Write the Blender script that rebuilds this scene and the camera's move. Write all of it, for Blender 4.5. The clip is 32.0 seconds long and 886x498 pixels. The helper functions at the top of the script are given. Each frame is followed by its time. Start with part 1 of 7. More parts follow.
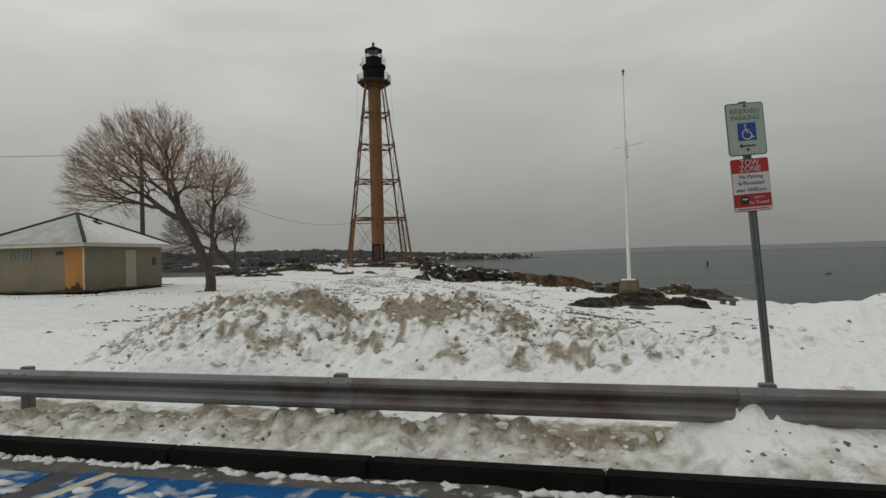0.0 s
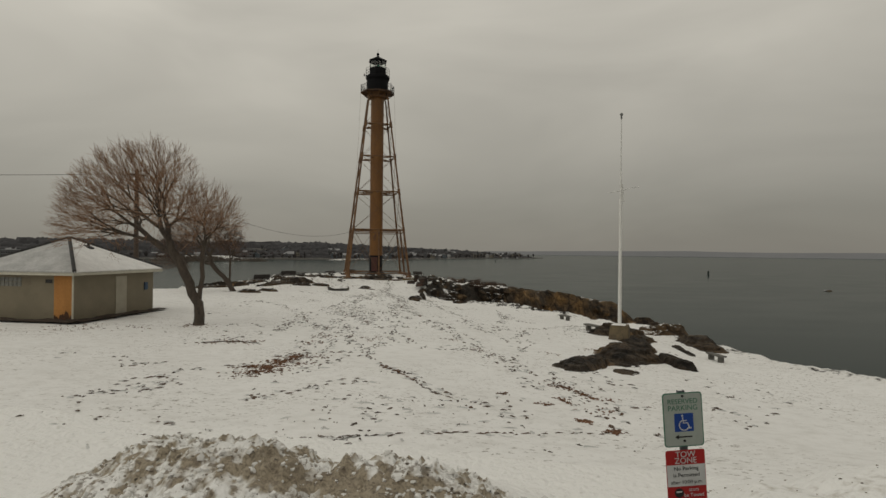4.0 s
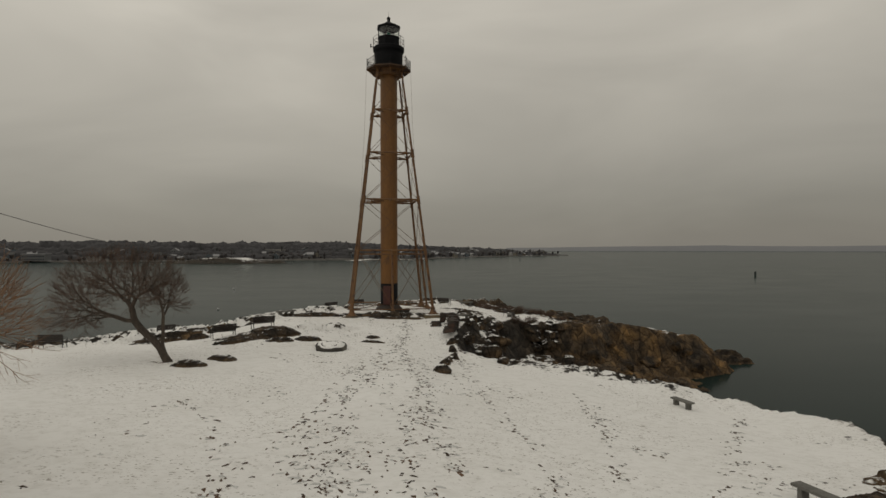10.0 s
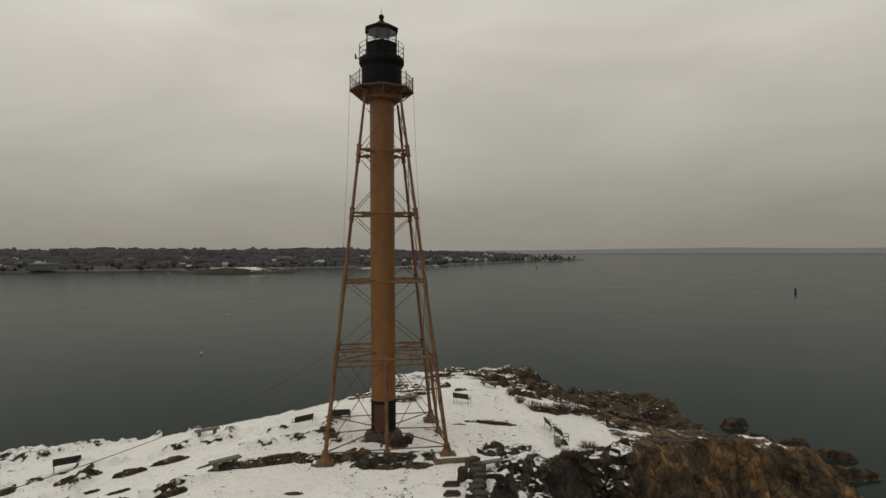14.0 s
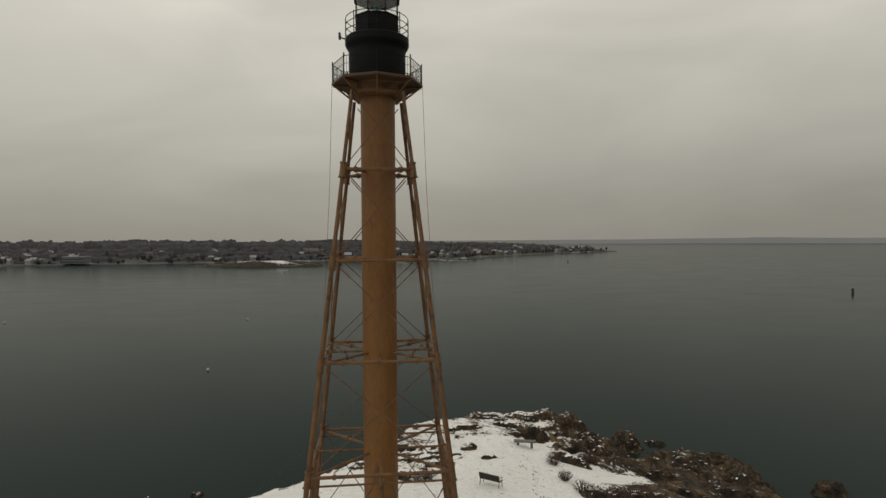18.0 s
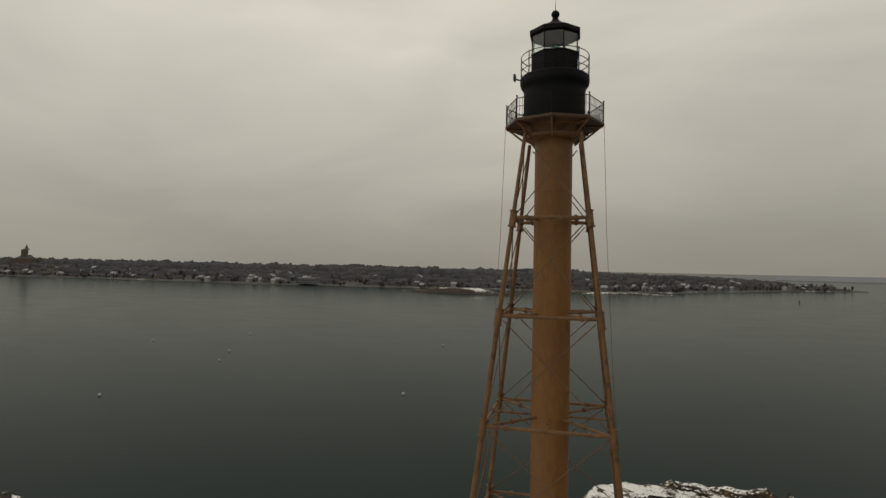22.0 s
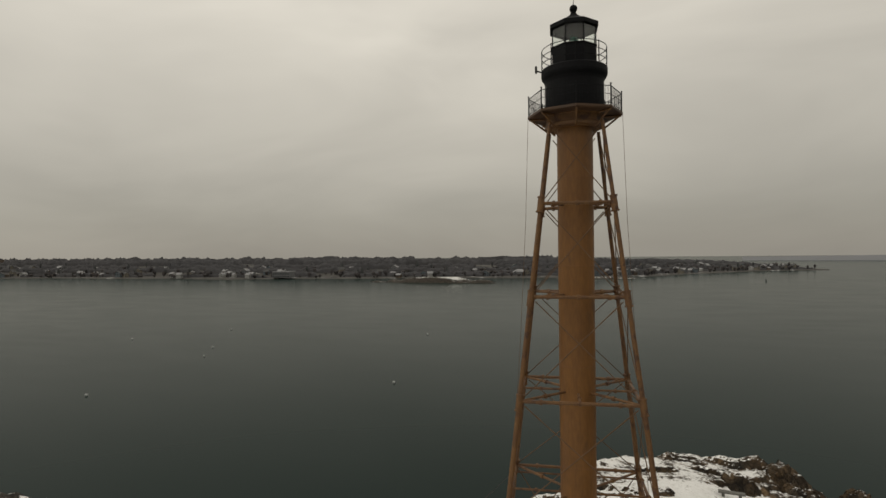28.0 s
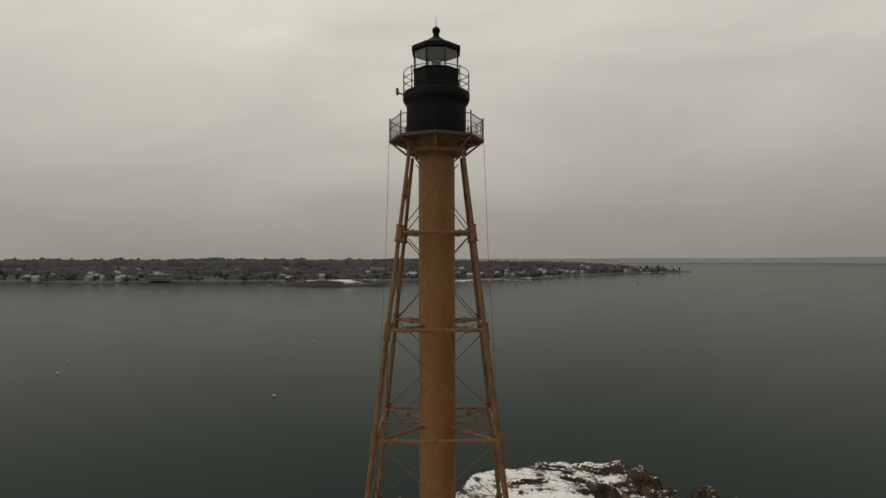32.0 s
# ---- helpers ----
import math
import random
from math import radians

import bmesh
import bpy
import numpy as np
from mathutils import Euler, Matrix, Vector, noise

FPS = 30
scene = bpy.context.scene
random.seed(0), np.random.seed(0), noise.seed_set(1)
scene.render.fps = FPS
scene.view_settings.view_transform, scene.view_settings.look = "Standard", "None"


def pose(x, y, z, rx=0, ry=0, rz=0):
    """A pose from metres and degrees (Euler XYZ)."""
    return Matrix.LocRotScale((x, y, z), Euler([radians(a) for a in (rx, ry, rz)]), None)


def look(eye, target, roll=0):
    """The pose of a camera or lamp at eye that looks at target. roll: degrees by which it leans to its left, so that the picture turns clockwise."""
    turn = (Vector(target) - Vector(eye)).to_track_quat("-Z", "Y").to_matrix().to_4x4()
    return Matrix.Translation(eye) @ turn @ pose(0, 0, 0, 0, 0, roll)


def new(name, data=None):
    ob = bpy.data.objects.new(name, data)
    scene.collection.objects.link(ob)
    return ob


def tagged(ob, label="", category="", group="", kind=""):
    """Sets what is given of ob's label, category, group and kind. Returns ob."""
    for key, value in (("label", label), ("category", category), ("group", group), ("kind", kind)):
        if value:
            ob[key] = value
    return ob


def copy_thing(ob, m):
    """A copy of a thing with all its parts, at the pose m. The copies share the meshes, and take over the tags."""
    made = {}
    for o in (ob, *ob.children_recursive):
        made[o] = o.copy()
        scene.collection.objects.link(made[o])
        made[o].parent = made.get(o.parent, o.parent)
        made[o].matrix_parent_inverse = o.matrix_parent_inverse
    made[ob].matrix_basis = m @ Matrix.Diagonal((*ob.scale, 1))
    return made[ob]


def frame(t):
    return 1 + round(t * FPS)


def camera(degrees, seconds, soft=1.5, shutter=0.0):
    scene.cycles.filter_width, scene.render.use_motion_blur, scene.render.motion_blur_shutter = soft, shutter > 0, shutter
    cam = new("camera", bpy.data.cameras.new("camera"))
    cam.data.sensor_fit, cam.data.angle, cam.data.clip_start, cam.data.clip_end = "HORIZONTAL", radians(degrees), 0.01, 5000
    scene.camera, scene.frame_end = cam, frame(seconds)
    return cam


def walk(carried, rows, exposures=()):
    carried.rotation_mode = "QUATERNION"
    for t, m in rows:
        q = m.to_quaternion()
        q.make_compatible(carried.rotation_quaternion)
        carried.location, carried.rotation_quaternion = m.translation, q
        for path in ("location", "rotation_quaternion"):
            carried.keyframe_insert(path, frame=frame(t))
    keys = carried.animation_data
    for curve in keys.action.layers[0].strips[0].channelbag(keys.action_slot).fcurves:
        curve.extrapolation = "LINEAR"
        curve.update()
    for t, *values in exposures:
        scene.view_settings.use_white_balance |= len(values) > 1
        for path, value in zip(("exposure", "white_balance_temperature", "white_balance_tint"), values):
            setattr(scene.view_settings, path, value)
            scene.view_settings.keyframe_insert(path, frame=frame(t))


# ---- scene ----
cam = camera(75.8, 32.0)
PATH = [
    (0, (-1.437, 0.062, 1.188), (-1.257, 2.053, 1.209), -1.5),
    (0.5, (-1.305, -0.093, 1.665), (-1.118, 1.898, 1.694), -1.3),
    (1, (-1.125, -0.206, 2.206), (-0.929, 1.784, 2.234), -1.2),
    (1.5, (-0.89, -0.212, 2.71), (-0.689, 1.778, 2.734), -1.0),
    (2, (-0.755, -0.345, 3.227), (-0.545, 1.644, 3.247), -0.6),
    (2.5, (-0.744, -0.497, 3.757), (-0.538, 1.492, 3.774), 0.2),
    (3, (-0.629, -0.526, 3.961), (-0.436, 1.465, 3.974), 0.8),
    (3.5, (-0.667, -0.351, 3.872), (-0.487, 1.641, 3.881), 0.8),
    (5.5, (-1.066, 2.943, 3.654), (-0.904, 4.937, 3.656), 0.2),
    (6, (-1.085, 4.369, 3.577), (-0.924, 6.363, 3.589), 0.1),
    (6.5, (-1.014, 6.018, 3.592), (-0.86, 8.012, 3.619), -0.0),
    (7, (-0.882, 7.727, 3.662), (-0.738, 9.721, 3.701), -0.1),
    (7.5, (-0.802, 9.53, 3.904), (-0.664, 11.525, 3.959), -0.3),
    (8, (-0.787, 11.574, 4.195), (-0.649, 13.568, 4.251), -0.4),
    (8.5, (-0.744, 13.654, 4.665), (-0.609, 15.649, 4.709), -0.4),
    (9, (-0.592, 15.845, 5.396), (-0.469, 17.841, 5.427), -0.4),
    (9.5, (-0.535, 17.915, 6.114), (-0.423, 19.912, 6.127), -0.4),
    (10, (-0.444, 20.069, 7.0), (-0.347, 22.067, 6.993), -0.1),
    (10.5, (-0.418, 22.445, 7.874), (-0.337, 24.444, 7.871), 0.0),
    (11, (-0.41, 24.768, 8.784), (-0.34, 26.767, 8.79), -0.2),
    (11.5, (-0.308, 26.969, 9.637), (-0.243, 28.968, 9.653), -0.4),
    (12, (-0.213, 29.438, 10.639), (-0.149, 31.436, 10.664), -0.4),
    (12.5, (-0.158, 31.93, 11.582), (-0.098, 33.928, 11.61), -0.4),
    (13, (-0.104, 34.231, 12.473), (-0.045, 36.23, 12.496), -0.5),
    (13.5, (0.12, 36.855, 13.515), (0.174, 38.854, 13.528), -0.3),
    (14, (0.183, 39.567, 14.535), (0.233, 41.567, 14.531), -0.3),
    (14.5, (0.289, 42.233, 15.433), (0.331, 44.233, 15.408), -0.3),
    (16.5, (0.744, 49.725, 17.524), (0.728, 51.724, 17.466), -0.1),
    (17, (0.771, 50.703, 17.606), (0.741, 52.702, 17.551), -0.2),
    (17.5, (0.866, 51.523, 17.782), (0.822, 53.521, 17.733), -0.4),
    (18, (0.934, 52.327, 18.257), (0.883, 54.325, 18.216), -0.4),
    (18.5, (1.091, 52.774, 18.82), (1.04, 54.774, 18.797), -0.7),
    (19, (1.335, 53.039, 19.1), (1.279, 55.038, 19.083), -0.6),
    (19.5, (1.503, 53.637, 19.483), (1.451, 55.636, 19.475), -0.5),
    (20, (1.73, 54.094, 19.562), (1.68, 56.094, 19.565), -0.6),
    (20.5, (1.945, 54.467, 19.581), (1.897, 56.466, 19.596), -0.3),
    (21, (2.058, 54.714, 19.565), (2.016, 56.714, 19.596), -0.1),
    (21.5, (1.989, 54.708, 19.506), (1.809, 56.699, 19.556), 0.4),
    (22, (1.86, 54.744, 19.448), (1.137, 56.607, 19.504), 1.1),
    (22.5, (1.833, 54.665, 19.384), (0.892, 56.429, 19.441), 1.3),
    (23, (1.849, 54.452, 19.323), (0.89, 56.206, 19.379), 1.5),
    (23.5, (1.495, 54.147, 19.235), (0.527, 55.896, 19.3), 1.5),
    (24, (1.061, 53.712, 19.184), (0.165, 55.498, 19.251), 1.4),
    (24.5, (0.616, 53.25, 19.164), (-0.099, 55.117, 19.234), 1.2),
    (25, (0.232, 52.938, 19.196), (-0.471, 54.809, 19.266), 0.9),
    (25.5, (-0.053, 52.734, 19.166), (-0.756, 54.605, 19.235), 1.0),
    (27.5, (-0.655, 52.462, 19.203), (-1.365, 54.332, 19.233), -0.1),
    (28, (-0.47, 52.542, 19.251), (-1.105, 54.439, 19.271), -0.5),
    (28.5, (-0.203, 52.794, 19.236), (-0.5, 54.771, 19.246), -0.8),
    (29, (0.068, 53.162, 19.276), (-0.221, 55.141, 19.282), -0.9),
    (29.5, (0.292, 53.528, 19.303), (0.003, 55.507, 19.308), -1.0),
    (30, (0.451, 53.805, 19.401), (0.17, 55.785, 19.4), -0.9),
    (30.5, (0.525, 53.783, 19.44), (0.251, 55.764, 19.439), -0.7),
    (31, (0.664, 53.951, 19.85), (0.395, 55.933, 19.850), -0.5),
    (31.5, (0.802, 54.224, 20.24), (0.532, 56.205, 20.248), -0.3),
    (32, (1.015, 54.382, 20.661), (0.738, 56.362, 20.683), -0.2),
]
walk(cam, [(t, look(eye, target, roll)) for t, eye, target, roll in PATH],
     exposures=[(0, 0.06, 6220, 4), (0.7, -0.14, 6550, 2), (1, -0.20, 6650, 2), (2, -0.20, 6750, 3), (3, -0.18, 6820, 4), (6, -0.14, 6920, 6), (9, -0.20, 6960, 6), (11, -0.16, 6960, 6), (13, 0.05, 6900, 6), (17, 0.12, 6830, 5), (23, 0.06, 6980, 6), (28, 0.15, 6950, 6), (32, 0.15, 6880, 5)])

# ---- world, sun, exposure ----
SEA = -9.0
world = bpy.data.worlds.new("overcast")
scene.world = world
world.use_nodes = True
wn, wl = world.node_tree.nodes, world.node_tree.links
wn.clear()
w_out = wn.new("ShaderNodeOutputWorld")
w_bg = wn.new("ShaderNodeBackground")
w_tc = wn.new("ShaderNodeTexCoord")
w_sep = wn.new("ShaderNodeSeparateXYZ")
w_ramp = wn.new("ShaderNodeValToRGB")
w_map = wn.new("ShaderNodeMapping")
w_map.inputs["Scale"].default_value = (1.0, 1.0, 3.2)
w_noise = wn.new("ShaderNodeTexNoise")
w_noise.inputs["Scale"].default_value = 1.7
w_noise.inputs["Detail"].default_value = 4.0
w_noise.inputs["Distortion"].default_value = 0.5
w_rng = wn.new("ShaderNodeMapRange")
w_rng.inputs["From Min"].default_value = 0.3
w_rng.inputs["From Max"].default_value = 0.7
w_rng.inputs["To Min"].default_value = 0.86
w_rng.inputs["To Max"].default_value = 1.13
w_mul = wn.new("ShaderNodeMixRGB")
w_mul.blend_type = "MULTIPLY"
w_mul.inputs[0].default_value = 1.0
w_sky = wn.new("ShaderNodeTexSky")
w_sky.sky_type = "NISHITA"
w_sky.sun_disc = False
w_sky.sun_elevation, w_sky.sun_rotation = radians(50), radians(-120)
w_skys = wn.new("ShaderNodeMixRGB")
w_skys.blend_type = "MULTIPLY"
w_skys.inputs[0].default_value = 1.0
w_skys.inputs[2].default_value = (0.1, 0.1, 0.1, 1)
w_mix = wn.new("ShaderNodeMixRGB")
w_mix.inputs[0].default_value = 0.97
stops = w_ramp.color_ramp.elements
stops[0].position, stops[0].color = 0.0, (0.255, 0.240, 0.223, 1)
stops[1].position, stops[1].color = 1.0, (0.48, 0.46, 0.44, 1)
for pos, col in ((0.07, (0.285, 0.270, 0.250, 1)), (0.2, (0.40, 0.380, 0.354, 1)), (0.4, (0.57, 0.542, 0.51, 1)), (0.62, (0.55, 0.525, 0.50, 1))):
    e = stops.new(pos)
    e.color = col
wl.new(w_tc.outputs["Generated"], w_sep.inputs[0])
wl.new(w_sep.outputs["Z"], w_ramp.inputs[0])
wl.new(w_tc.outputs["Generated"], w_map.inputs["Vector"])
wl.new(w_map.outputs["Vector"], w_noise.inputs["Vector"])
wl.new(w_noise.outputs["Fac"], w_rng.inputs["Value"])
wl.new(w_ramp.outputs["Color"], w_mul.inputs[1])
wl.new(w_rng.outputs["Result"], w_mul.inputs[2])
wl.new(w_sky.outputs["Color"], w_skys.inputs[1])
wl.new(w_skys.outputs["Color"], w_mix.inputs[1])
wl.new(w_mul.outputs["Color"], w_mix.inputs[2])
# the hidden sun brightens the cloud towards the upper left
w_dot = wn.new("ShaderNodeVectorMath")
w_dot.operation = "DOT_PRODUCT"
w_dot.inputs[1].default_value = Vector((-0.66, 0.62, 0.42)).normalized()
w_glow = wn.new("ShaderNodeMapRange")
w_glow.interpolation_type = "SMOOTHSTEP"
w_glow.inputs["From Min"].default_value, w_glow.inputs["From Max"].default_value = 0.45, 1.0
w_glow.inputs["To Min"].default_value, w_glow.inputs["To Max"].default_value = 1.0, 1.13
w_fin = wn.new("ShaderNodeMixRGB")
w_fin.blend_type = "MULTIPLY"
w_fin.inputs[0].default_value = 1.0
wl.new(w_tc.outputs["Generated"], w_dot.inputs[0])
wl.new(w_dot.outputs["Value"], w_glow.inputs["Value"])
wl.new(w_mix.outputs["Color"], w_fin.inputs[1])
wl.new(w_glow.outputs["Result"], w_fin.inputs[2])
wl.new(w_fin.outputs["Color"], w_bg.inputs["Color"])
w_bg.inputs["Strength"].default_value = 1.0
wl.new(w_bg.outputs["Background"], w_out.inputs["Surface"])

sun_data = bpy.data.lights.new("sun", "SUN")
sun_data.energy, sun_data.angle, sun_data.color = 0.5, radians(60), (1.0, 0.97, 0.93)
sun = new("sun", sun_data)
sun.matrix_world = look((-52, -30, 72), (0, 0, 0))

# ---- materials ----


def mat(name, c1, c2=None, scale=3.0, rough=0.7, metal=0.0, bump=0.0, bscale=20.0, c3=None, s3=0.6, t3=0.6, spec=0.5, grain=0.25, stretch=(1, 1, 1), island=0.0):
    """A surface with two scales of variation, worn patches (c3) and relief."""
    m = bpy.data.materials.new(name)
    m.use_nodes = True
    n, l = m.node_tree.nodes, m.node_tree.links
    b = n["Principled BSDF"]
    b.inputs["Roughness"].default_value, b.inputs["Metallic"].default_value = rough, metal
    b.inputs["Specular IOR Level"].default_value = spec
    tc, mp = n.new("ShaderNodeTexCoord"), n.new("ShaderNodeMapping")
    mp.inputs["Scale"].default_value = stretch
    l.new(tc.outputs["Object"], mp.inputs["Vector"])
    n1, n2 = n.new("ShaderNodeTexNoise"), n.new("ShaderNodeTexNoise")
    n1.inputs["Scale"].default_value, n1.inputs["Detail"].default_value = scale, 5.0
    n2.inputs["Scale"].default_value, n2.inputs["Detail"].default_value = bscale, 3.0
    for k in (n1, n2):
        l.new(mp.outputs["Vector"], k.inputs["Vector"])
    r1 = n.new("ShaderNodeMapRange")
    r1.inputs["From Min"].default_value, r1.inputs["From Max"].default_value = 0.32, 0.68
    l.new(n1.outputs["Fac"], r1.inputs["Value"])
    mix = n.new("ShaderNodeMixRGB")
    c2 = c2 or tuple(v * 0.8 for v in c1)
    mix.inputs[1].default_value, mix.inputs[2].default_value = (*c1, 1), (*c2, 1)
    l.new(r1.outputs["Result"], mix.inputs[0])
    last = mix.outputs[0]
    if c3:
        n3, r3, m3 = n.new("ShaderNodeTexNoise"), n.new("ShaderNodeMapRange"), n.new("ShaderNodeMixRGB")
        n3.inputs["Scale"].default_value, n3.inputs["Detail"].default_value = s3, 6.0
        l.new(mp.outputs["Vector"], n3.inputs["Vector"])
        r3.inputs["From Min"].default_value, r3.inputs["From Max"].default_value = t3 - 0.04, t3 + 0.04
        l.new(n3.outputs["Fac"], r3.inputs["Value"])
        l.new(r3.outputs["Result"], m3.inputs[0])
        l.new(last, m3.inputs[1])
        m3.inputs[2].default_value = (*c3, 1)
        last = m3.outputs[0]
    if grain:
        rg, mg = n.new("ShaderNodeMapRange"), n.new("ShaderNodeMixRGB")
        rg.inputs["From Min"].default_value, rg.inputs["From Max"].default_value = 0.3, 0.7
        rg.inputs["To Min"].default_value, rg.inputs["To Max"].default_value = 1 - grain, 1 + grain
        mg.blend_type, mg.inputs[0].default_value = "MULTIPLY", 1.0
        l.new(n2.outputs["Fac"], rg.inputs["Value"])
        l.new(last, mg.inputs[1])
        l.new(rg.outputs["Result"], mg.inputs[2])
        last = mg.outputs[0]
    if island:
        gi, ri, mi = n.new("ShaderNodeNewGeometry"), n.new("ShaderNodeMapRange"), n.new("ShaderNodeMixRGB")
        ri.inputs["To Min"].default_value, ri.inputs["To Max"].default_value = 1 - island, 1 + island
        mi.blend_type, mi.inputs[0].default_value = "MULTIPLY", 1.0
        l.new(gi.outputs["Random Per Island"], ri.inputs["Value"])
        l.new(last, mi.inputs[1])
        l.new(ri.outputs["Result"], mi.inputs[2])
        last = mi.outputs[0]
    l.new(last, b.inputs["Base Color"])
    if bump:
        bp = n.new("ShaderNodeBump")
        bp.inputs["Strength"].default_value, bp.inputs["Distance"].default_value = bump, 0.05
        l.new(n2.outputs["Fac"], bp.inputs["Height"])
        l.new(bp.outputs["Normal"], b.inputs["Normal"])
    return m


def ground_mat(name, snow=(0.86, 0.855, 0.84), grass=True, rocky=None, tint=None):
    """Snow over rock and dead grass: bare rock where it is steep or where the attribute 'rocky' is high."""
    m = bpy.data.materials.new(name)
    m.use_nodes = True
    n, l = m.node_tree.nodes, m.node_tree.links
    b = n["Principled BSDF"]
    b.inputs["Roughness"].default_value = 0.75
    b.inputs["Specular IOR Level"].default_value = 0.3
    tc, geo = n.new("ShaderNodeTexCoord"), n.new("ShaderNodeNewGeometry")
    att, och = n.new("ShaderNodeAttribute"), n.new("ShaderNodeAttribute")
    att.attribute_name, och.attribute_name = "rocky", "ochre"
    if rocky is not None:
        att, och = n.new("ShaderNodeValue"), n.new("ShaderNodeValue")
        att.outputs[0].default_value, och.outputs[0].default_value = rocky, tint or 0.0

    A_ = "Fac" if rocky is None else 0

    def noise_tex(scale, detail=6.0, stretch=None, rough=0.55):
        t = n.new("ShaderNodeTexNoise")
        t.inputs["Scale"].default_value, t.inputs["Detail"].default_value, t.inputs["Roughness"].default_value = scale, detail, rough
        if stretch:
            q = n.new("ShaderNodeMapping")
            q.inputs["Scale"].default_value = stretch
            q.inputs["Rotation"].default_value = (0, 0, 0.5)
            l.new(tc.outputs["Object"], q.inputs["Vector"])
            l.new(q.outputs["Vector"], t.inputs["Vector"])
        else:
            l.new(tc.outputs["Object"], t.inputs["Vector"])
        return t.outputs["Fac"]

    def rng(v, a, z, lo=0.0, hi=1.0):
        r = n.new("ShaderNodeMapRange")
        for k, x in zip(("From Min", "From Max", "To Min", "To Max"), (a, z, lo, hi)):
            r.inputs[k].default_value = x
        l.new(v, r.inputs["Value"])
        return r.outputs["Result"]

    def op(kind, a, c):
        o = n.new("ShaderNodeMath")
        o.operation = kind
        for k, x in enumerate((a, c)):
            if isinstance(x, (int, float)):
                o.inputs[k].default_value = x
            else:
                l.new(x, o.inputs[k])
        return o.outputs[0]

    def mix(f, a, c, kind="MIX"):
        o = n.new("ShaderNodeMixRGB")
        o.blend_type = kind
        for k, x in enumerate((f, a, c)):
            if isinstance(x, (int, float)):
                o.inputs[k].default_value = x
            elif isinstance(x, tuple):
                o.inputs[k].default_value = (*x, 1)
            else:
                l.new(x, o.inputs[k])
        return o.outputs[0]

    sep = n.new("ShaderNodeSeparateXYZ")
    l.new(geo.outputs["Normal"], sep.inputs[0])
    steep = rng(sep.outputs["Z"], 0.93, 0.70)
    patch = noise_tex(0.55, 7.0)
    fine = noise_tex(3.2, 6.0)
    # rock
    r_a = mix(rng(noise_tex(0.7), 0.35, 0.65), (0.032, 0.028, 0.024), (0.095, 0.076, 0.056))
    r_o = mix(rng(noise_tex(0.5), 0.35, 0.65), (0.100, 0.064, 0.032), (0.285, 0.165, 0.062))
    rock = mix(op("MULTIPLY", och.outputs[A_], rng(noise_tex(0.33), 0.3, 0.62)), r_a, r_o)
    rock = mix(1.0, rock, rng(noise_tex(9.0, 4.0), 0.3, 0.7, 0.6, 1.35), "MULTIPLY")
    crack = rng(noise_tex(1.05, 12.0, (1.0, 0.5, 0.8), 0.72), 0.36, 0.52)
    rock = mix(1.0, rock, rng(crack, 0, 1, 0.38, 1.0), "MULTIPLY")
    # joints that split the rock into blocks, each of its own tone
    wv, q = n.new("ShaderNodeTexNoise"), n.new("ShaderNodeMapping")
    wv.inputs["Scale"].default_value, wv.inputs["Detail"].default_value = 0.8, 4.0
    l.new(tc.outputs["Object"], wv.inputs["Vector"])
    q.inputs["Scale"].default_value, q.inputs["Rotation"].default_value = (1.0, 1.0, 0.5), (0.2, 0.35, 0.5)
    l.new(mix(0.14, tc.outputs["Object"], wv.outputs["Color"], "ADD"), q.inputs["Vector"])
    v_e, v_c = n.new("ShaderNodeTexVoronoi"), n.new("ShaderNodeTexVoronoi")
    v_e.feature = "DISTANCE_TO_EDGE"
    for v_ in (v_e, v_c):
        v_.inputs["Scale"].default_value = 1.15
        l.new(q.outputs["Vector"], v_.inputs["Vector"])
    joint = rng(v_e.outputs["Distance"], 0.0, 0.11)
    tone = n.new("ShaderNodeSeparateXYZ")
    l.new(v_c.outputs["Color"], tone.inputs[0])
    rock = mix(1.0, rock, rng(tone.outputs["X"], 0, 1, 0.72, 1.42), "MULTIPLY")
    rock = mix(1.0, rock, rng(joint, 0, 1, 0.5, 1.06), "MULTIPLY")
    # snow, trodden and thin in places
    # broad dirt, plus finer mottling that paints the soft shading of undulations
    dirt_shade = op("ADD", rng(noise_tex(0.16, 5.0), 0.35, 0.7, 0.0, 0.12), rng(noise_tex(1.6, 7.0, (1.0, 1.6, 1.0), 0.62), 0.46, 0.70, 0.0, 0.22))
    s_col = mix(dirt_shade, snow, (0.42, 0.40, 0.35))
    tuft = op("MULTIPLY", rng(noise_tex(5.5, 5.0, (1.0, 1.7, 1.0)), 0.585, 0.66), rng(noise_tex(0.22, 4.0), 0.38, 0.60))
    if grass:
        s_col = mix(op("MULTIPLY", tuft, 0.75), s_col, (0.12, 0.085, 0.05))
    bare = op("ADD", op("MULTIPLY", att.outputs[A_], op("ADD", 0.35, steep)), op("MULTIPLY", op("SUBTRACT", patch, 0.5), 1.5))
    bare = op("ADD", bare, op("MULTIPLY", op("SUBTRACT", fine, 0.5), 1.1))
    f_rock = op("MULTIPLY", rng(bare, 0.40, 0.56), rng(att.outputs[A_], 0.02, 0.12))
    l.new(mix(f_rock, s_col, rock), b.inputs["Base Color"])
    hgt = op("ADD", op("ADD", op("MULTIPLY", noise_tex(1.3, 9.0, None, 0.65), 1.3), op("MULTIPLY", noise_tex(14.0, 4.0), 0.2)), op("MULTIPLY", op("ADD", crack, op("ADD", op("MULTIPLY", joint, 0.6), tone.outputs["Y"])), op("MULTIPLY", f_rock, 0.5)))
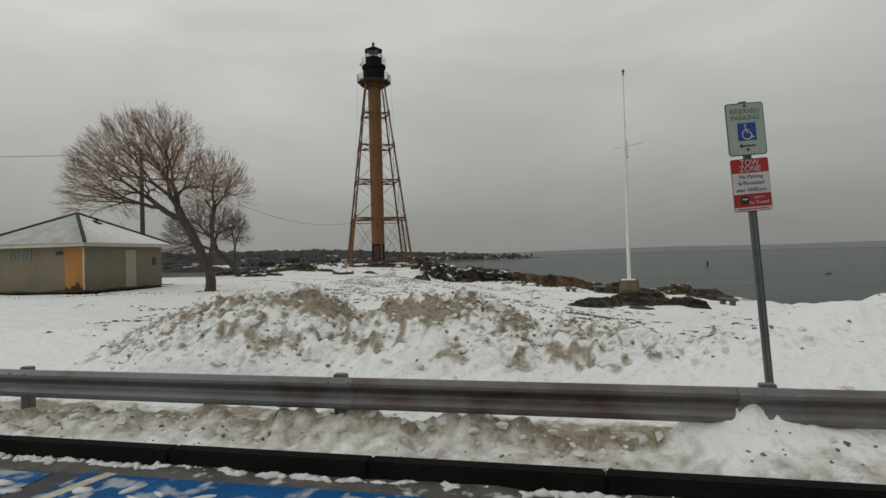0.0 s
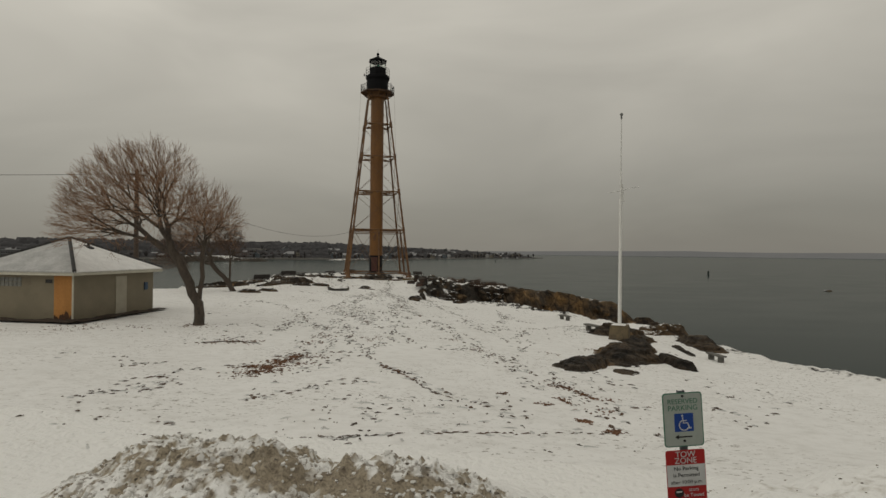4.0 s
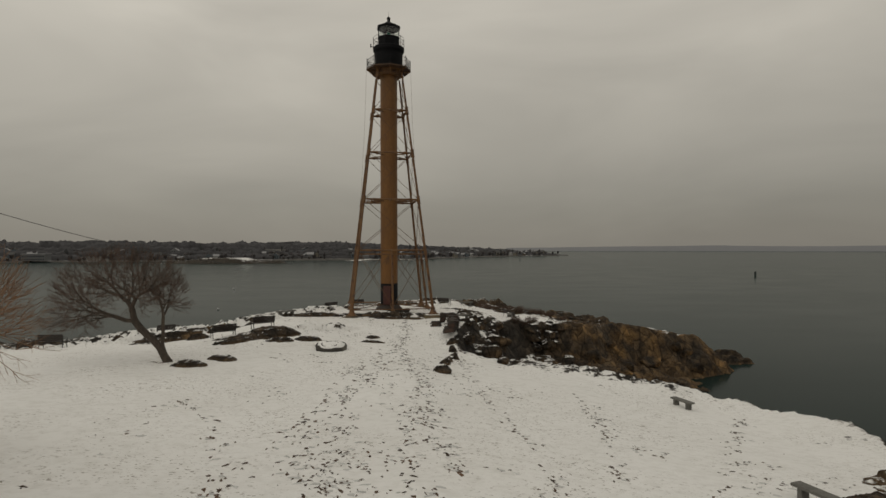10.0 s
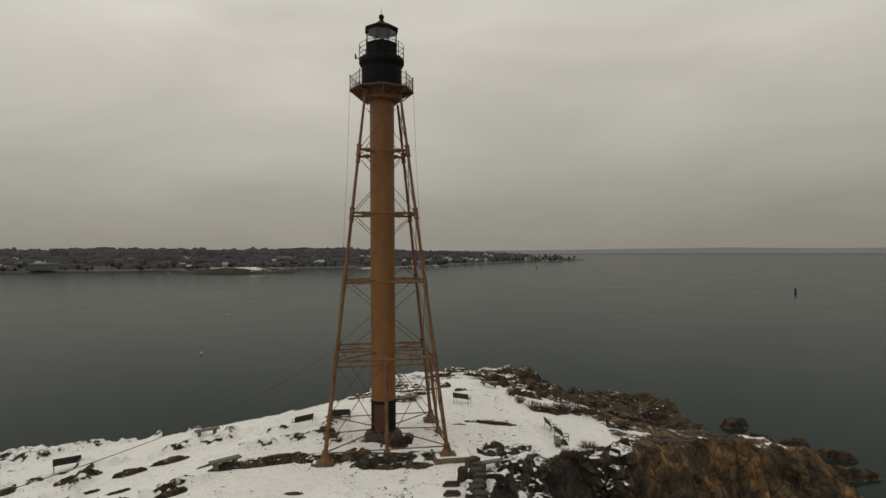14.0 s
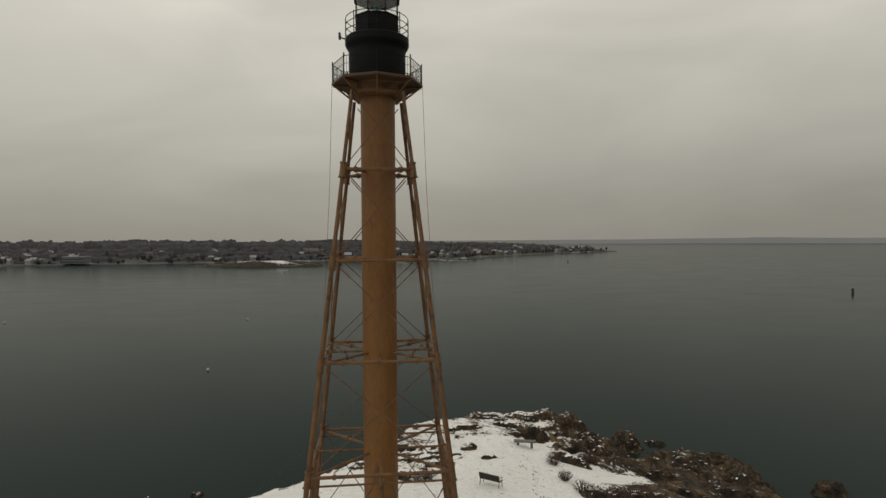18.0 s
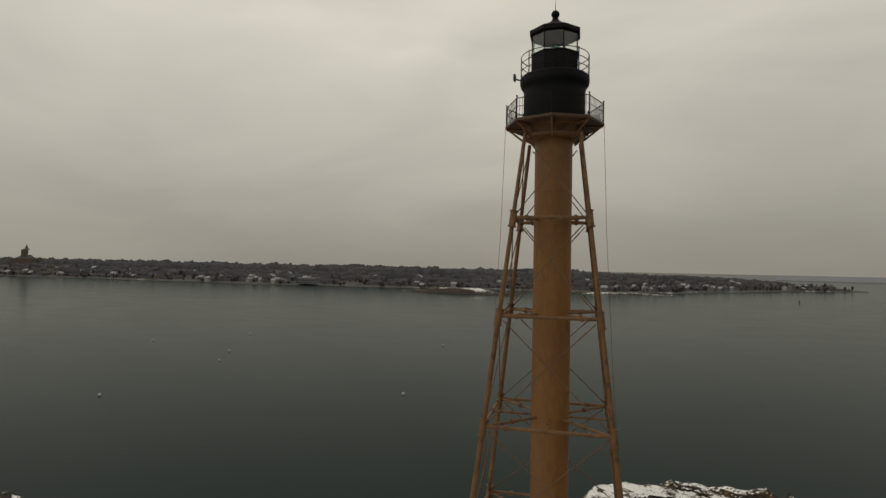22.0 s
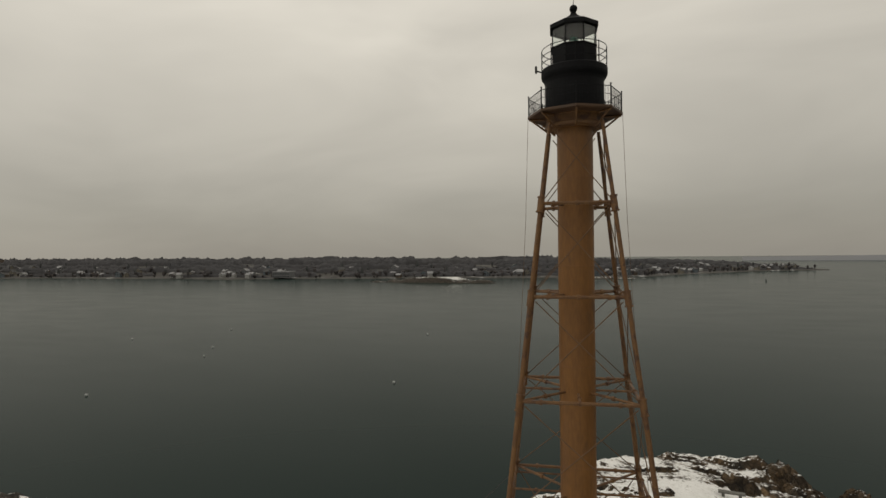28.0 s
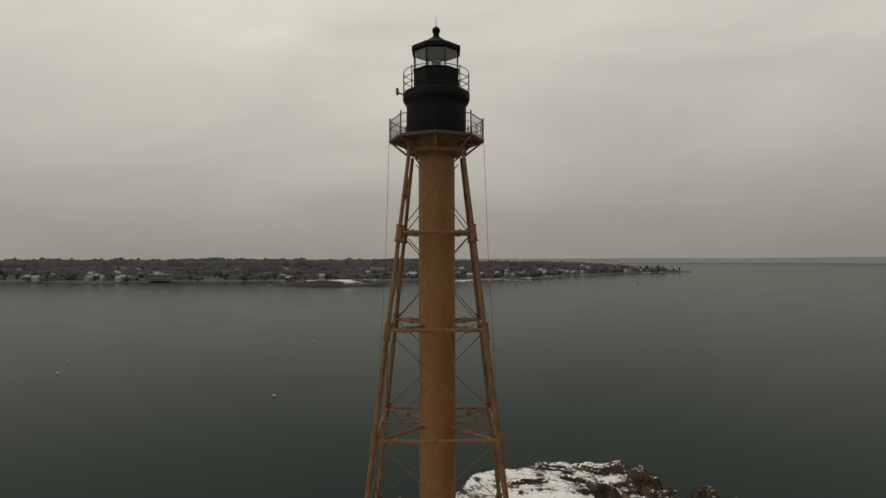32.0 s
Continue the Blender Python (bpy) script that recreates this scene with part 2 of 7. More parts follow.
    bp = n.new("ShaderNodeBump")
    bp.inputs["Distance"].default_value = 0.5
    l.new(rng(f_rock, 0, 1, 0.26, 1.0), bp.inputs["Strength"])
    l.new(hgt, bp.inputs["Height"])
    l.new(bp.outputs["Normal"], b.inputs["Normal"])
    return m


M_GROUND = ground_mat("snowy_ground")
M_ROCK = ground_mat("dark_snow_dusted_rock", grass=False, rocky=1.0)
M_ROCK_BARE = ground_mat("bare_dark_rock", grass=False, rocky=1.35, tint=0.35)
M_ROCK_O = ground_mat("ochre_shore_rock", grass=False, rocky=1.5, tint=0.6)
M_IRON_BROWN = mat("ochre_painted_iron", (0.205, 0.090, 0.019), (0.150, 0.064, 0.015), 0.9, 0.55, bump=0.08, bscale=9, c3=(0.105, 0.050, 0.020), s3=1.4, t3=0.66, grain=0.14, stretch=(1, 1, 0.25))
M_IRON_LEG = mat("rusty_brown_iron", (0.165, 0.080, 0.024), (0.105, 0.048, 0.018), 1.6, 0.6, bump=0.15, bscale=14, c3=(0.07, 0.03, 0.014), s3=2.2, t3=0.6, grain=0.2)
M_ROD = mat("brown_rod", (0.125, 0.064, 0.024), (0.085, 0.044, 0.018), 2.0, 0.6, grain=0.1)
M_BLACK = mat("black_painted_iron", (0.004, 0.0043, 0.0055), (0.0065, 0.0068, 0.008), 1.2, 0.7, bump=0.05, bscale=8, grain=0.2, spec=0.16)
M_DOOR = mat("red_painted_steel", (0.085, 0.024, 0.016), (0.06, 0.019, 0.014), 2.0, 0.5, grain=0.15)
M_WHITE = mat("white_paint", (0.74, 0.74, 0.72), (0.66, 0.66, 0.63), 1.5, 0.45, grain=0.06)
M_STONE = mat("grey_granite", (0.15, 0.145, 0.13), (0.09, 0.088, 0.08), 3.0, 0.8, bump=0.3, bscale=25, grain=0.2)
M_CONCRETE = mat("weathered_concrete", (0.165, 0.125, 0.072), (0.105, 0.082, 0.052), 2.2, 0.85, bump=0.3, bscale=18, c3=(0.08, 0.065, 0.045), s3=1.1, t3=0.6)
M_WOOD_DARK = mat("dark_weathered_wood", (0.036, 0.026, 0.020), (0.018, 0.014, 0.012), 6.0, 0.75, bump=0.2, bscale=40, grain=0.25)
M_BLACK_IRON = mat("black_cast_iron", (0.02, 0.02, 0.02), (0.03, 0.028, 0.026), 4.0, 0.5, grain=0.1)
M_SNOW = mat("snow", (0.87, 0.865, 0.85), (0.76, 0.755, 0.74), 2.0, 0.8, bump=0.35, bscale=9, grain=0.05, spec=0.3)
M_BARK = mat("grey_brown_bark", (0.085, 0.066, 0.050), (0.048, 0.038, 0.030), 5.0, 0.9, bump=0.5, bscale=22, grain=0.3, stretch=(1, 1, 0.3))
M_TWIG = mat("reddish_twigs", (0.27, 0.155, 0.088), (0.18, 0.105, 0.064), 1.0, 0.9, grain=0.1, island=0.25)
M_TWIG_DARK = mat("dark_twigs", (0.105, 0.064, 0.044), (0.065, 0.042, 0.030), 1.0, 0.9, grain=0.1, island=0.25)

# ---- shape helpers ----


def part(name, bm, material, parent=None, label="", smooth=False):
    me = bpy.data.meshes.new(name)
    bm.to_mesh(me)
    bm.free()
    me.materials.append(material)
    if smooth:
        me.shade_smooth()
    ob = new(name, me)
    if parent:
        ob.parent = parent
    if label:
        ob["label"] = label
    return ob


def thing(name, at, label, category, rz=0.0, group="", kind=""):
    ob = new(name)
    ob.empty_display_size = 0.2
    ob.matrix_basis = pose(*at, 0, 0, rz)
    return tagged(ob, label, category, group, kind)


def tube(bm, a, b, r0, r1=None, seg=10, caps=True):
    a, b = Vector(a), Vector(b)
    r1 = r0 if r1 is None else r1
    q = (b - a).to_track_quat("Z", "Y")
    rings = []
    for p, r in ((a, r0), (b, r1)):
        rings.append([bm.verts.new(p + q @ Vector((r * math.cos(2 * math.pi * k / seg), r * math.sin(2 * math.pi * k / seg), 0))) for k in range(seg)])
    for k in range(seg):
        bm.faces.new((rings[0][k], rings[0][(k + 1) % seg], rings[1][(k + 1) % seg], rings[1][k]))
    if caps:
        bm.faces.new(rings[0][::-1])
        bm.faces.new(rings[1])
    return bm


def path_tube(bm, pts, r, seg=6):
    pts = [Vector(p) for p in pts]
    rings = []
    for i, p in enumerate(pts):
        d = (pts[min(i + 1, len(pts) - 1)] - pts[max(i - 1, 0)]).normalized()
        side = d.cross(Vector((0, 0, 1)) if abs(d.z) < 0.9 else Vector((0, 1, 0))).normalized()
        top = side.cross(d)
        rings.append([bm.verts.new(p + r * (math.cos(2 * math.pi * k / seg) * side + math.sin(2 * math.pi * k / seg) * top)) for k in range(seg)])
    for a, b in zip(rings, rings[1:]):
        for k in range(seg):
            bm.faces.new((a[k], a[(k + 1) % seg], b[(k + 1) % seg], b[k]))
    bm.faces.new(rings[0][::-1])
    bm.faces.new(rings[-1])
    return bm


def box(bm, c, s, m=None, bevel=0.0):
    made = bmesh.ops.create_cube(bm, size=1.0)
    vs = made["verts"]
    bmesh.ops.scale(bm, vec=s, verts=vs)
    if bevel:
        es = list({e for v in vs for e in v.link_edges})
        vs = list({v for f in bmesh.ops.bevel(bm, geom=es, offset=bevel, segments=2, affect="EDGES")["faces"] for v in f.verts} | {v for v in vs if v.is_valid})
    mm = Matrix.Translation(c) @ (m or Matrix())
    bmesh.ops.transform(bm, matrix=mm, verts=vs)
    return bm


def lathe(bm, profile, seg=32, turn=0.0, close=True):
    rings = []
    for r, z in profile:
        rings.append([bm.verts.new((r * math.cos(turn + 2 * math.pi * k / seg), r * math.sin(turn + 2 * math.pi * k / seg), z)) for k in range(seg)])
    for a, b in zip(rings, rings[1:]):
        for k in range(seg):
            bm.faces.new((a[k], a[(k + 1) % seg], b[(k + 1) % seg], b[k]))
    if close:
        bm.faces.new(rings[0][::-1])
        bm.faces.new(rings[-1])
    return bm


def B():
    return bmesh.new()


# ---- noise on arrays ----
_rs = np.random.RandomState(7)
_tab = _rs.rand(256, 256)


def vnoise(x, y):
    xi, yi = np.floor(x).astype(int), np.floor(y).astype(int)
    fx, fy = x - xi, y - yi
    fx, fy = fx * fx * (3 - 2 * fx), fy * fy * (3 - 2 * fy)
    g = lambda a, b: _tab[a % 256, b % 256]
    return (g(xi, yi) * (1 - fx) + g(xi + 1, yi) * fx) * (1 - fy) + (g(xi, yi + 1) * (1 - fx) + g(xi + 1, yi + 1) * fx) * fy - 0.5


def fbm(x, y, octaves=5, gain=0.5):
    out, amp = 0.0, 1.0
    for k in range(octaves):
        out = out + amp * vnoise(x + 17.3 * k, y - 9.1 * k)
        x, y, amp = x * 2.03, y * 2.03, amp * gain
    return out


def ridged(x, y, octaves=5):
    out, amp = 0.0, 1.0
    for k in range(octaves):
        out = out + amp * (0.5 - 2 * np.abs(vnoise(x + 31.7 * k, y + 5.3 * k)))
        x, y, amp = x * 2.1, y * 2.1, amp * 0.5
    return out


def sstep(v, a, b):
    t = np.clip((v - a) / (b - a), 0, 1)
    return t * t * (3 - 2 * t)


# ---- the lie of the land ----
# crest of the shore, counter-clockwise from the lot side
CREST = [(60, -60), (40, -15), (27, 12), (22.5, 24), (19.6, 29), (19.0, 35), (20.6, 41), (22.4, 46), (23.4, 51.5), (21.4, 56.6), (17.4, 60.6), (13.2, 63), (8.4, 64.8), (3.6, 67), (2.7, 70.5), (3.6, 74.5), (6.0, 80),
         (12, 84), (20, 87), (28, 89.5), (34, 91.2), (37.5, 92.6), (34, 94.4), (28, 95.6), (26.5, 99), (28.5, 104), (29.5, 109.5), (27, 113.5), (23, 113), (20.5, 110.4), (18.6, 106.8), (17.0, 109.5), (16.4, 114), (14.6, 119.5), (10, 122.3), (5, 121), (0, 116.5), (-4, 110), (-9, 102), (-13, 97), (-19, 93.5),
         (-27, 92), (-42, 93), (-56, 94), (-68, 91), (-85, 80), (-100, 50), (-120, -60)]


def signed_dist(x, y):
    """Metres inland (+) or seaward (-) of the crest."""
    best, inside = np.full(np.shape(x), 1e9), np.zeros(np.shape(x), bool)
    for (ax, ay), (bx, by) in zip(CREST, CREST[1:] + CREST[:1]):
        dx, dy = bx - ax, by - ay
        t = np.clip(((x - ax) * dx + (y - ay) * dy) / (dx * dx + dy * dy), 0, 1)
        best = np.minimum(best, np.hypot(x - ax - t * dx, y - ay - t * dy))
        cross = ((ay > y) != (by > y)) & (x < (bx - ax) * (y - ay) / (by - ay + 1e-9) + ax)
        inside ^= cross
    return np.where(inside, best, -best)


def plateau(x, y):
    g = lambda cx, cy, sx, sy: np.exp(-(((x - cx) / sx) ** 2) - ((y - cy) / sy) ** 2)
    p = -0.66 - (0.07 + 0.06 * sstep(y, 34, 52)) * np.clip(x + 0.5, 0, 19) * sstep(y, 6, 16) * (1 - sstep(y, 66, 76))
    p = p + 0.25 * sstep(-x, 6, 16) * (1 - sstep(y, 60, 80)) - 0.30 * g(3, 57, 4, 9) - 0.75 * g(7, 66.5, 5, 5)
    p = p - 0.30 * g(0, 67, 5, 8) + 0.45 * g(-12, 67, 5, 5) + 0.62 * g(-3.3, 83.4, 8.0, 8.5)
    p = p - 0.06 * np.clip(y - 92, 0, 60) - (0.14 * np.clip(x - 4, 0, 60) + 0.03 * np.clip(x - 28, 0, 30)) * sstep(y, 70, 80)
    p = p - 0.135 * np.clip(-x - 13.5, 0, 29) * sstep(y, 58, 85) - 0.07 * np.clip(y - 86, 0, 20) * sstep(-x, 4, 12) - 1.0 * sstep(y, 98, 112)
    p = p + 0.1 * g(24, 109, 5.5, 5.5) - 1.2 * g(24, 99.5, 5, 3) - 0.55 * g(-3.3, 83.3, 2.3, 2.3) + 0.62 * g(5, 108, 9, 8) + 0.7 * g(-13.5, 75, 5.5, 6.5)
    return p + 0.10 * fbm(x * 0.12, y * 0.12, 3) + 0.05 * fbm(x * 0.7, y * 0.7, 3)


def land(x, y):
    """Height, bareness of the rock and its ochre tint."""
    x, y = np.asarray(x, float), np.asarray(y, float)
    d = signed_dist(x, y)
    d = d + 2.2 * fbm(x * 0.16, y * 0.16, 4) * sstep(y, 20, 40)
    p = plateau(x, y)
    out = np.clip(-d, 0, 40)
    rough = ridged(x * 0.16 + 3, y * 0.22, 5)
    fall = 12.5 * (1 - np.exp(-((out / 6.5) ** 1.25)))
    h = p - fall
    edge = sstep(d, 4.0, -3.0)
    h = h + edge * (0.2 + 0.8 * sstep(y, 48, 60)) * (1 - 0.8 * sstep(-x, 0, 6) * (1 - sstep(-x, 30, 38)) * (1 - sstep(y, 96, 102))) * (0.9 * rough + 0.75 * ridged(x * 0.55, y * 0.4, 4) + 0.30 * ridged(x * 1.3 + 4, y * 1.1, 3))
    out_x = x - 0.6 * np.clip(y - 84, -8, 8)
    shelf = SEA - 0.6 + 3.6 * sstep(34.0 + 1.5 * fbm(x * 0.3, y * 0.3, 3) - out_x, 0, 17) + (0.8 * rough + 0.35 * ridged(x * 0.8, y * 0.6, 3)) * sstep(out_x, 34, 30) - 1.5 * sstep(out_x, 33, 36)
    gully = sstep(y, 58, 64) * (1 - sstep(y, 84, 90)) * sstep(x, 8, 12)
    h = np.maximum(h, np.where(gully > 0.02, shelf * gully + (SEA - 3) * (1 - gully), -50))
    rocky = sstep(d, 3.2, -0.8)
    # low outcrops on the way to the tower and along the left shore
    band = ridged((x * 0.94 + y * 0.34) * 0.11, (-x * 0.34 + y * 0.94) * 0.30, 4)
    outcrop = sstep(band, 0.54, 0.76) * sstep(y, 66, 72) * sstep(x, -4.5, -8.0) * (1 - sstep(-x, 50, 70))
    start = 105 - 5.5 * sstep(x, 1.5, -2.0)
    far = sstep(band, -0.05, 0.3) * sstep(y, start, start + 4) + 0.8 * sstep(y, 114, 119)
    tower = sstep(band, 0.15, 0.5) * np.exp(-(((x + 3) / 7) ** 2) - ((y - 83) / 7) ** 2)
    outcrop = np.clip(np.maximum.reduce([outcrop, far, 0.8 * tower]), 0, 1)
    h = h + 0.7 * outcrop
    rocky = np.maximum(rocky, outcrop * 1.15)
    # wet soil trodden bare about the tower's feet
    bare = lambda cx, cy, sx, sy: np.exp(-(((x - cx) / sx) ** 2) - ((y - cy) / sy) ** 2)
    soil = np.maximum.reduce([bare(-3.3, 83.0, 2.4, 2.3), bare(-3.0, 79.6, 3.4, 1.3), bare(-7.4, 79.4, 2.2, 1.4), bare(-7.2, 83.4, 1.2, 1.4), bare(0.4, 79.4, 1.1, 0.9), 0.9 * bare(-15.6, 65.7, 1.3, 0.7), 0.9 * bare(-13.0, 67.9, 1.3, 0.7), 0.8 * bare(-28.0, 84.2, 1.4, 0.7), 0.8 * bare(-13.2, 76.9, 1.2, 0.6)])
    rocky = np.maximum(rocky, 1.9 * sstep(soil + 0.5 * fbm(x * 0.9, y * 0.9, 3), 0.35, 0.7))
    bound = x - 16.0 + 4.5 * sstep(y, 94, 96) * (1 - sstep(y, 98.5, 100.5)) + 6.5 * sstep(y, 102, 106) + 1.8 * fbm(x * 0.2, y * 0.2, 4)
    head = sstep(bound, -1.5, 2.0) * sstep(y, 74, 82)
    rocky = np.maximum(rocky, head * (1.6 + 0.6 * sstep(x, 16, 19)))
    h = h + head * (0.55 * rough + 0.25 * ridged(x * 0.6, y * 0.5, 4))
    west = sstep(-x, 30, 42) * sstep(y, 80, 85)
    rocky = np.maximum(rocky, 1.75 * west)
    h = h + west * (0.5 * rough + 0.35 * ridged(x * 0.7, y * 0.9, 4))
    slope_ = sstep(d, 3.2, -0.8) * sstep(x, 2, 8) * sstep(y, 58, 66) * (1 - sstep(y, 93, 97))
    rocky = np.where(slope_ > 0.3, 0.72 + 1.7 * sstep(x, 11.0, 15.5), rocky)
    # snow left lying along the top of the ridge
    top_y = 89.6 + 0.235 * (x - 14) + 0.8 * fbm(x * 0.2, y * 0 + 3, 3)
    strip = np.exp(-(((y - top_y) / 1.7) ** 2)) * sstep(x, 12, 16) * (1 - sstep(x, 36, 41)) * sstep(fbm(x * 0.45 + 5, y * 1.1, 4), -0.08, 0.16)
    rocky = rocky * (1 - 0.86 * strip)
    ledge = sstep(x, 5, 8) * (1 - sstep(x, 17, 20)) * sstep(y, 54, 58) * (1 - sstep(y, 66, 69)) * sstep(d, 4.5, 1.5)
    rocky = np.maximum(rocky, ledge * np.where(band > 0.05, 1.35, 0.7))
    h = h + 0.35 * ledge * sstep(band, 0.0, 0.4)
    ochre = sstep(x, 10, 21) * sstep(y, 66, 76) * (1 - 0.5 * sstep(y, 97, 103))
    ochre = np.maximum(ochre, 0.55 * sstep(y, 94, 102))
    return h, rocky, ochre


def ground_z(x, y):
    return float(land(np.array([x]), np.array([y]))[0][0])


def grid_mesh(name, xs, ys, hgt, material, attrs=None, keep=None):
    nx, ny = len(xs), len(ys)
    X, Y = np.meshgrid(xs, ys)
    Z = hgt
    me = bpy.data.meshes.new(name)
    i = np.arange(nx * ny).reshape(ny, nx)
    q = np.stack([i[:-1, :-1], i[:-1, 1:], i[1:, 1:], i[1:, :-1]], -1).reshape(-1, 4)
    if keep is not None:
        k = keep.ravel()[q].any(1)
        q = q[k]
    used, q = np.unique(q, return_inverse=True)
    q = q.reshape(-1, 4)
    co = np.stack([X, Y, Z], -1).reshape(-1, 3)[used]
    me.vertices.add(len(co))
    me.vertices.foreach_set("co", co.ravel())
    me.loops.add(q.size)
    me.loops.foreach_set("vertex_index", q.ravel())
    me.polygons.add(len(q))
    me.polygons.foreach_set("loop_start", np.arange(0, q.size, 4))
    me.polygons.foreach_set("loop_total", np.full(len(q), 4))
    me.update(calc_edges=True)
    for key, val in (attrs or {}).items():
        a = me.attributes.new(key, "FLOAT", "POINT")
        a.data.foreach_set("value", val.ravel()[used].astype(np.float32))
    me.materials.append(material)
    me.shade_smooth()
    return new(name, me)

# ---- ground, sea, far horizon ----
xs = np.concatenate([np.arange(-128, -44, 1.4), np.arange(-44, 46, 0.34), np.arange(46, 66, 1.4)])
ys = np.concatenate([np.arange(-64, 2, 2.0), np.arange(2, 128, 0.34), np.arange(128, 150, 1.2)])
GX, GY = np.meshgrid(xs, ys)
gh, grock, goch = land(GX, GY)
RAIL_O, RAIL_A = Vector((-2.07, 6.65, 0)), radians(-18.2)
RU, RV = Vector((math.cos(RAIL_A), math.sin(RAIL_A), 0)), Vector((-math.sin(RAIL_A), math.cos(RAIL_A), 0))
gu = (GX - RAIL_O.x) * RU.x + (GY - RAIL_O.y) * RU.y
gv = (GX - RAIL_O.x) * RV.x + (GY - RAIL_O.y) * RV.y
near = sstep(gv, 7.0, 5.0) * sstep(gu, -12, -9) * (1 - sstep(gu, 13, 16))
gh = gh - 0.5 * near - 0.6 * sstep(gv, 0.5, -0.5)
ground = grid_mesh("ground", xs, ys, gh, M_GROUND, {"rocky": grock, "ochre": goch}, keep=gh > SEA - 2.0)
tagged(ground, "snow-covered headland with bare dark rock along its shore", "ground", kind="structure")

m = bpy.data.materials.new("cold_sea_water")
m.use_nodes = True
nn, ll = m.node_tree.nodes, m.node_tree.links
pb = nn["Principled BSDF"]
pb.inputs["Base Color"].default_value = (0.0040, 0.0085, 0.0078, 1)
pb.inputs["Roughness"].default_value = 0.25
pb.inputs["IOR"].default_value = 1.2
pb.inputs["Specular IOR Level"].default_value = 0.15
tcn = nn.new("ShaderNodeTexCoord")
hs = []
for sc, det, st in ((0.9, 5.0, (1, 1.6, 1)), (0.045, 4.0, (1, 2.4, 1))):
    mpn, nz = nn.new("ShaderNodeMapping"), nn.new("ShaderNodeTexNoise")
    mpn.inputs["Scale"].default_value = st
    mpn.inputs["Rotation"].default_value = (0, 0, 0.2)
    nz.inputs["Scale"].default_value, nz.inputs["Detail"].default_value = sc, det
    ll.new(tcn.outputs["Object"], mpn.inputs["Vector"])
    ll.new(mpn.outputs["Vector"], nz.inputs["Vector"])
    hs.append(nz.outputs["Fac"])
bpn = nn.new("ShaderNodeBump")
bpn.inputs["Strength"].default_value, bpn.inputs["Distance"].default_value = 0.003, 0.25
ll.new(hs[0], bpn.inputs["Height"])
ll.new(bpn.outputs["Normal"], pb.inputs["Normal"])
rgh = nn.new("ShaderNodeMapRange")
rgh.inputs["From Min"].default_value, rgh.inputs["From Max"].default_value = 0.35, 0.65
rgh.inputs["To Min"].default_value, rgh.inputs["To Max"].default_value = 0.14, 0.18
ll.new(hs[1], rgh.inputs["Value"])
ll.new(rgh.outputs["Result"], pb.inputs["Roughness"])
# wavelets that face the eye show the dark water itself
df, mxs = nn.new("ShaderNodeBsdfDiffuse"), nn.new("ShaderNodeMixShader")
df.inputs["Color"].default_value = (0.038, 0.069, 0.062, 1)
mxs.inputs[0].default_value = 0.25
ll.new(pb.outputs["BSDF"], mxs.inputs[1])
ll.new(df.outputs["BSDF"], mxs.inputs[2])
ll.new(mxs.outputs["Shader"], nn["Material Output"].inputs["Surface"])
M_WATER = m
bm = B()
bmesh.ops.create_grid(bm, x_segments=40, y_segments=40, size=4700)
bmesh.ops.translate(bm, vec=(0, 0, SEA), verts=bm.verts)
tagged(part("water", bm, M_WATER), "calm dark grey-green sea with faint ripples", "water", kind="structure")

# ---- car park at the start ----
M_ASPHALT = mat("wet_asphalt", (0.05, 0.05, 0.05), (0.032, 0.032, 0.034), 2.0, 0.55, bump=0.4, bscale=60, c3=(0.16, 0.15, 0.13), s3=1.2, t3=0.6)
M_BLUE = mat("blue_road_paint", (0.002, 0.088, 0.26), (0.002, 0.062, 0.19), 1.6, 0.65, spec=0.2, bump=0.2, bscale=40, c3=(0.34, 0.37, 0.40), s3=3.4, t3=0.575, grain=0.2)
M_LINE = mat("worn_road_line", (0.55, 0.50, 0.36), (0.38, 0.34, 0.26), 6.0, 0.6, grain=0.2)
M_KERB = mat("dark_granite_kerb", (0.011, 0.010, 0.0095), (0.006, 0.0056, 0.0055), 3.0, 0.9, spec=0.12, bump=0.3, bscale=30, grain=0.25)
M_GALV = mat("galvanised_steel", (0.185, 0.192, 0.186), (0.115, 0.12, 0.12), 1.4, 0.5, metal=0.25, bump=0.05, bscale=12, c3=(0.11, 0.062, 0.04), s3=1.3, t3=0.64, grain=0.1, stretch=(0.5, 0.5, 1))
M_GALV_RUST = mat("rust_browned_steel", (0.185, 0.172, 0.162), (0.115, 0.098, 0.088), 1.4, 0.5, metal=0.25, bump=0.05, bscale=12, c3=(0.085, 0.052, 0.042), s3=1.1, t3=0.56, grain=0.12, stretch=(0.5, 0.5, 1))
M_SLUSH = mat("grey_slush", (0.105, 0.095, 0.082), (0.05, 0.045, 0.038), 3.0, 0.7, bump=0.6, bscale=12, c3=(0.50, 0.49, 0.47), s3=4.5, t3=0.63)
RAILM = Matrix.Translation(RAIL_O) @ Matrix.Rotation(RAIL_A, 4, "Z")
LOT = -0.725


def flat(name, u0, u1, v0, v1, z, material, nu=1, nv=1):
    bm = B()
    bmesh.ops.create_grid(bm, x_segments=nu, y_segments=nv, size=0.5)
    bmesh.ops.scale(bm, vec=(u1 - u0, v1 - v0, 1), verts=bm.verts)
    bmesh.ops.translate(bm, vec=((u0 + u1) / 2, (v0 + v1) / 2, z), verts=bm.verts)
    bmesh.ops.transform(bm, matrix=RAILM, verts=bm.verts)
    return part(name, bm, material)


